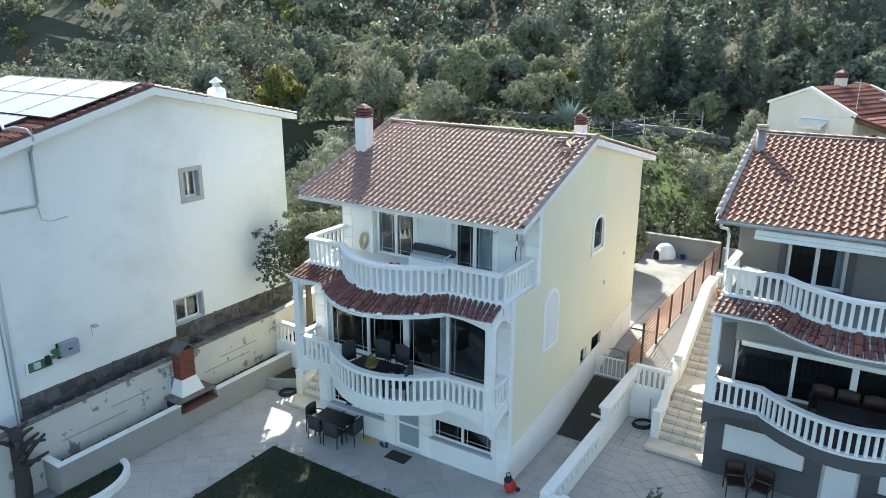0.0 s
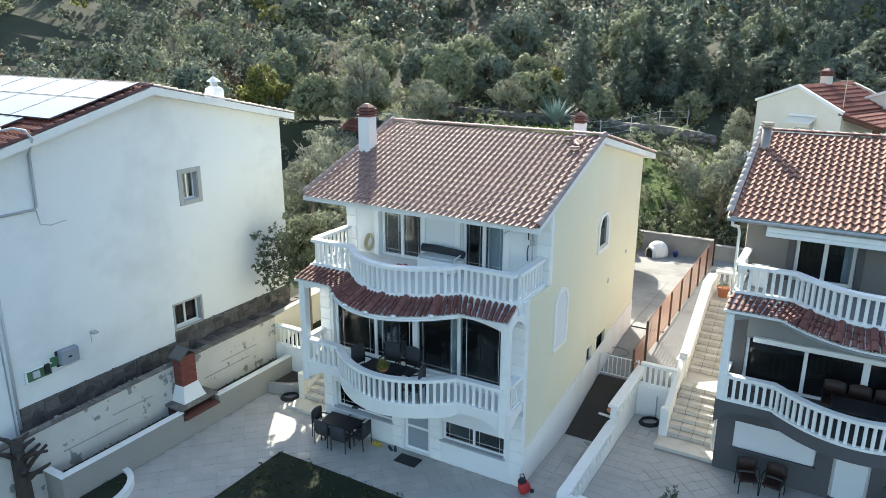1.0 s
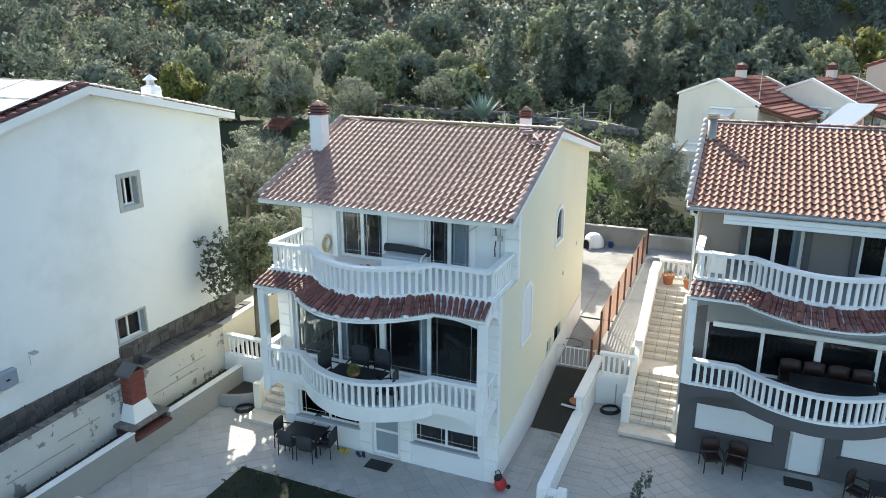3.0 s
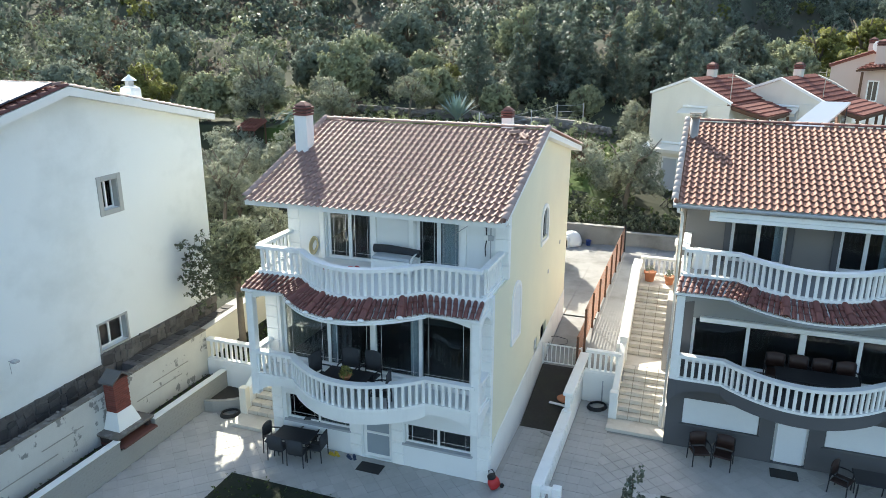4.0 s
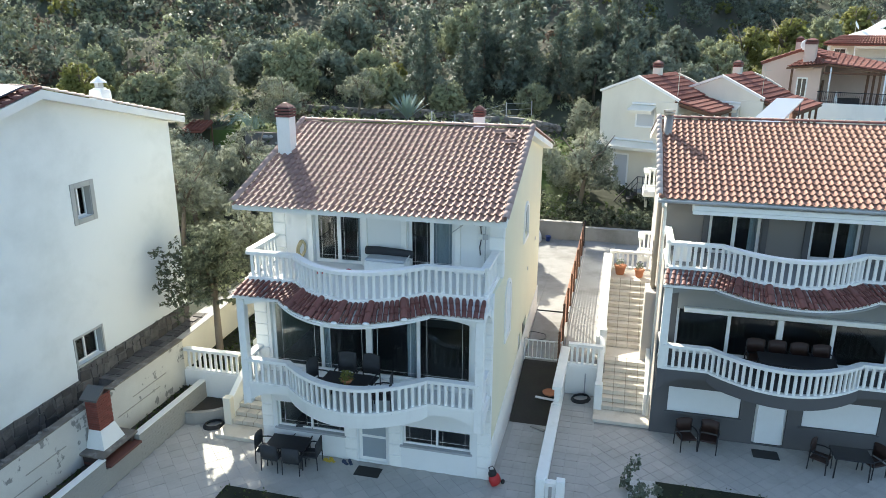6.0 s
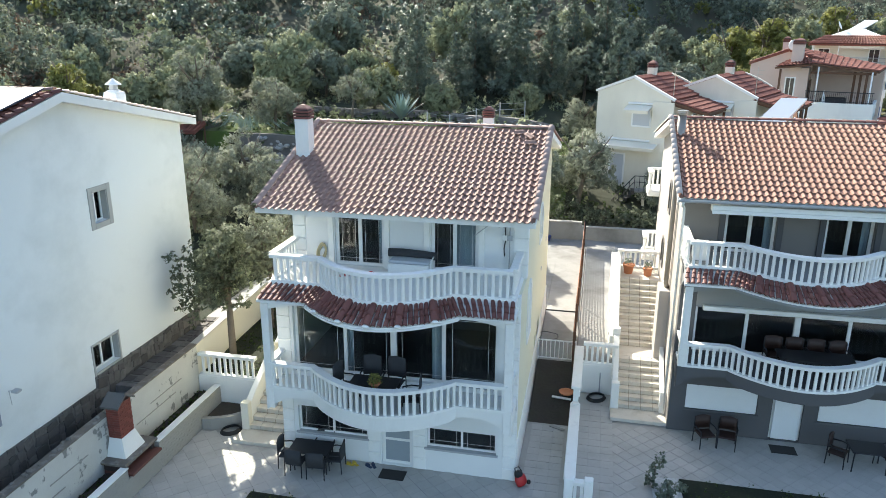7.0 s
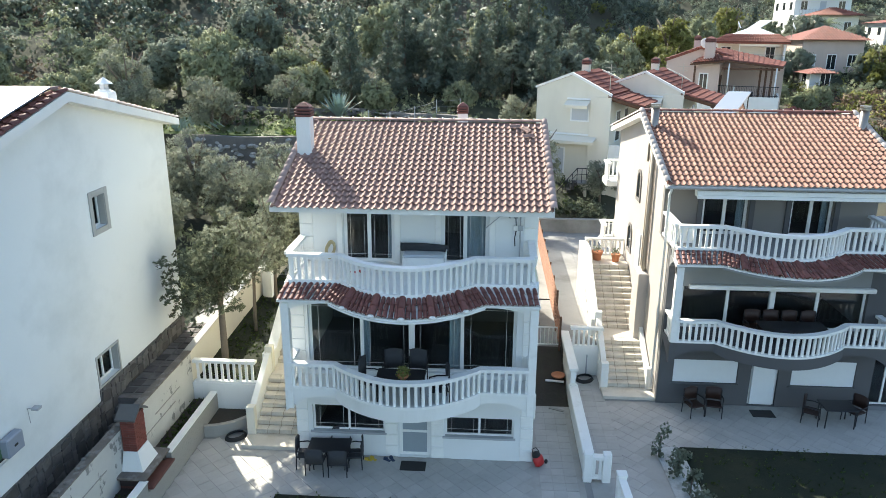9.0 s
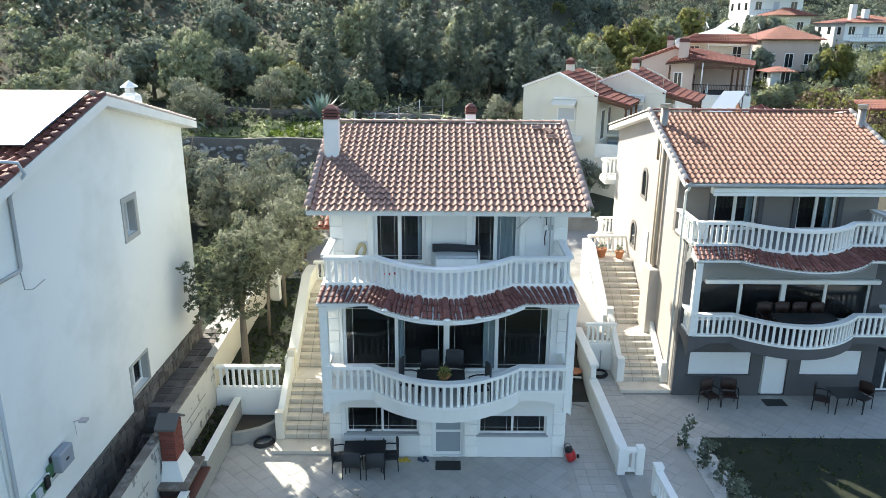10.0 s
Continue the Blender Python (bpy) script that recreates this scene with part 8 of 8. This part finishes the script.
def dry_fronds(x, y, n, seed):
    """A heap of bleached arching fronds over a dark shrub."""
    rg = random.Random(seed)
    t = thing("dry_frond_heap", "heap of bleached arching fronds by the terrace wall", "plant", x, y, ground(x, y))
    for i in range(n):
        a, d, z = rg.uniform(0, 6.28), rg.uniform(0.8, 2.1), rg.uniform(0.5, 1.25)
        c, q = math.cos(a) * 1.5, math.sin(a) * 0.8
        part("frond", Shape().tube([(0.25 * c, 0.25 * q, -0.1), (0.35 * c * d, 0.35 * q * d, z * 0.85), (0.7 * c * d, 0.7 * q * d, z), (c * d, q * d, z * rg.uniform(0.2, 0.6))], rg.uniform(0.016, 0.032), 5), AGAVE, t)


dry_fronds(-31.2, 45.6, 46, 8)


def bare_bush(x, y, r, seed):
    b = thing("bare_shrub", "leafless shrub of thin arching twigs", "shrub", x, y, ground(x, y))
    rg = random.Random(seed)
    s = Shape()
    for i in range(70):
        a, e = rg.uniform(0, 6.3), rg.uniform(0.3, 1.4)
        d = Vector((math.cos(a) * math.cos(e), math.sin(a) * math.cos(e), math.sin(e)))
        q = d * r * rg.uniform(0.6, 1.2)
        s.tube([(0, 0, 0), tuple(q * 0.55 + Vector((0, 0, 0.25))), tuple(q + Vector((0, 0, -0.1)))], 0.028, 4, 0.01, False)
    part("bare_crown", s, LEAF_BROWN, b)


bare_bush(-11.0, 46.5, 2.4, 1)
def wire_fence():
    f = thing("wire_fence", "old wire fence on thin grey posts in the grove", "fence", 0, 0, 0)
    pts = [(-18.6, 48.0), (-17.3, 49.6), (-15.7, 51.6), (-14.2, 53.6), (-12.4, 54.6)]
    tops = []
    for x, y in pts:
        z = ground(x, y)
        part("post", Shape().tube([(x, y, z - 0.2), (x, y, z + 1.35)], 0.045, 6), GREYPIPE, f)
        tops.append(Vector((x, y, z)))
    for q in (0.35, 0.8, 1.25):
        for a, b in zip(tops, tops[1:]):
            part("wire", Shape().tube([a + Vector((0, 0, q)), (a + b) / 2 + Vector((0, 0, q - 0.05)), b + Vector((0, 0, q))], 0.012, 4), GREYPIPE, f)


wire_fence()
# dry-stone terrace walls in the grove
for nm, x0, x1, y, hgt in (("wall_terrace_1", -31, -18.5, 43.9, 4.9), ("wall_terrace_2", -33, -10, 52.6, 1.0)):
    w = structure(nm, Shape().strip([(x0 + (x1 - x0) * i / 20, y + 0.35 * math.sin(i * 0.6)) for i in range(21)], -0.2, 0.25, lambda i: 1.0, lambda i: ground(x0 + (x1 - x0) * i / 20, y - 0.5) + hgt * 0.6), STONE, "dry-stone terrace wall in the grove", "wall")
    rg = random.Random(len(nm) + int(y))
    for i in range(290):
        u = rg.uniform(0, 1)
        x, yy = x0 + (x1 - x0) * u, y + 0.35 * math.sin(u * 12)
        q = rg.uniform(0.14, 0.28)
        part("stone", Shape().lathe([(q * 0.5, -q * 0.4), (q, 0), (q * 0.7, q * 0.5), (q * 0.2, q * 0.6)], 6, pose(x, yy - 0.2 + rg.uniform(-0.05, 0.1), ground(x, yy - 0.9) + rg.uniform(-0.1, hgt * 0.55), rg.uniform(-20, 20), rg.uniform(-20, 20), rg.uniform(0, 360))), RUBBLE if y < 50 else STONE, w)


# ---- lawns ----
def lawn(name, label, poly, seed, count):
    base = structure(name, Shape().prism(poly, 0.0, 0.03), LAWN, label, "lawn")
    rg = np.random.default_rng(seed)
    xs, ys = [p[0] for p in poly], [p[1] for p in poly]
    lumps = [((rg.uniform(min(xs), max(xs)), rg.uniform(min(ys), max(ys)), 0.03), rg.uniform(0.1, 0.2), 0.35) for _ in range(count)]
    tagged(new(name + "_grass", leaf_cloud(name + "_grass", rg, lumps, 1500, 0.025, GRASSBLADE)), "short patchy grass blades on the lawn", "grass", kind="stuff")


lawn("lawn", "patchy dark lawn before the villa", [(-16.15, 8.2), (-8.6, 8.2), (-8.6, 14.85), (-16.15, 14.9)], 51, 700)
lawn("lawn_2", "dark lawn before the neighbour's villa", [(-3.3, 11), (7.5, 11), (7.5, 18.25), (-3.6, 18.3)], 52, 700)
structure("gravel_bed", Shape().prism([(-4.3, 12), (-3.32, 12), (-3.62, 18.3), (-4.45, 18.2)], 0.0, 0.035), GRAVEL, "narrow white gravel bed beside the lawn", "bed")


def bed_shrub(x, y, h, r, seed):
    t = thing("small_shrub", "small dark shrub in the gravel bed", "shrub", x, y, 0.03)
    rg = np.random.default_rng(seed)
    lumps = [((rg.uniform(-r, r) * 0.5, rg.uniform(-r, r) * 0.5, h * rg.uniform(0.12, 0.95)), r * rg.uniform(0.35, 0.6), 1.0) for _ in range(18)]
    part("crown", leaf_cloud("crown", rg, lumps, 3500, 0.045, LEAF_DARK), None, t)
    part("stem", Shape().tube([(0, 0, -0.03), (0.02, 0, h * 0.7)], 0.025, 6), BARK, t)


for i, (x, y, hh, r) in enumerate(((-4.4, 17.75, 1.0, 0.3), (-4.1, 16.6, 0.8, 0.35), (-3.95, 15.7, 0.9, 0.35), (-3.85, 14.8, 0.8, 0.4), (-3.6, 17.6, 0.3, 0.2), (-3.75, 13.8, 0.7, 0.4))):
    bed_shrub(x, y, hh, r, 60 + i)
# weeds in the planters
rgp = np.random.default_rng(70)
lumps = [((rgp.uniform(-20.25, -19.72), rgp.uniform(9.8, 19.2), 0.66), rgp.uniform(0.05, 0.14), 0.7) for _ in range(420)]
lumps = [l for l in lumps if not 13.7 < l[0][1] < 15.6]
lumps += [((rgp.uniform(-19.4, -18.5), rgp.uniform(9.0, 11.0), 0.15), rgp.uniform(0.04, 0.1), 0.6) for _ in range(40)]
tagged(new("planter_weeds", leaf_cloud("planter_weeds", rgp, lumps, 2500, 0.03, GRASSBLADE)), "small green weeds in the planters", "weeds", kind="stuff")
lumps = [((rgp.uniform(-20.2, -18.1), rgp.uniform(19.5, 32), 1.3), rgp.uniform(0.06, 0.16), 0.5) for _ in range(700)]
lumps = [((x, y, ground(x, y)), r, q) for (x, y, z), r, q in lumps]
tagged(new("garden_grass", leaf_cloud("garden_grass", rgp, lumps, 1200, 0.035, GRASSBLADE)), "sparse grass under the olive trees", "grass", kind="stuff")


# ---- paving, piece by piece ----
def paving(name, label, inside, x0, x1, y0, y1, size, rot, z, seed, gap=0.005):
    """Square tiles over a stretch of ground, laid at an angle, where inside(x, y) holds; the joints stay open."""
    base = thing(name, label, "paving", 0, 0, 0, kind="structure")
    mesh = Shape().cbox(-size / 2 + gap, size / 2 - gap, -size / 2 + gap, size / 2 - gap, -0.03, 0.018, 0.003).mesh("paving_tile", PAVER)
    rg = random.Random(seed)
    c, s, n = math.cos(radians(rot)), math.sin(radians(rot)), 0
    rest = []
    span = int(max(x1 - x0, y1 - y0) / size) + 2
    cx, cy = (x0 + x1) / 2, (y0 + y1) / 2
    for i in range(-span, span + 1):
        for j in range(-span, span + 1):
            x, y = cx + (i * c - j * s) * size, cy + (i * s + j * c) * size
            if not (x0 <= x <= x1 and y0 <= y <= y1 and inside(x, y)):
                continue
            m = pose(x, y, z + rg.uniform(-0.003, 0.003), rg.uniform(-0.3, 0.3), rg.uniform(-0.3, 0.3), rot)
            if n < 300:
                part("paving_tile", mesh, None, base).matrix_local = m
            else:
                rest.append(m)
            n += 1
    if rest:
        joined("paving_tiles", mesh, rest, PAVER, base)


def patio_a(x, y):
    if -17.95 < x < -16.0 and y > 17.05:
        return False
    if x > -16.3 and y < 15.05 and x < -8.5:
        return False
    if x < -18.15 and y < 11.7 and (x + 19.46) ** 2 / 1.5 + (y - 10) ** 2 / 2.8 < 1:
        return False
    if x < -17.9 and y > 17.75:
        return False
    return x < -8.6 and (x < -16.0 or y < 16.95) or x > -8.5


structure("paving_bed", Shape().box(-19.4, -8.55, 9.3, 17.7, -0.02, 0.006).box(-8.55, -6.98, 14.2, 20.72, -0.02, 0.006).box(-6.78, 7.2, 11.0, 21.28, -0.02, 0.006).box(-6.78, -5.62, 21.28, 23.3, -0.02, 0.006), PAVEBED, "pale mortar bed under the paving tiles", "paving")
paving("patio", "pale grey square patio tiles round the villa", patio_a, -19.3, -8.4, 9.3, 18.0, 0.42, 45, 0.0, 1, 0.0028)
paving("passage", "pale grey square tiles in the side passage", lambda x, y: True, -8.35, -7.15, 14.2, 20.55, 0.38, 0, 0.0, 2)
paving("patio_2", "pale grey square tiles on the neighbour's patio", lambda x, y: not (x > -4.9 and y < 18.4) and y < 21.15, -5.45, 7.0, 14.5, 21.2, 0.4, 45, 0.0, 3)
paving("side_strip", "pale grey square tiles beside the boundary wall", lambda x, y: True, -6.6, -5.75, 16.4, 23.2, 0.4, 0, 0.0, 4)
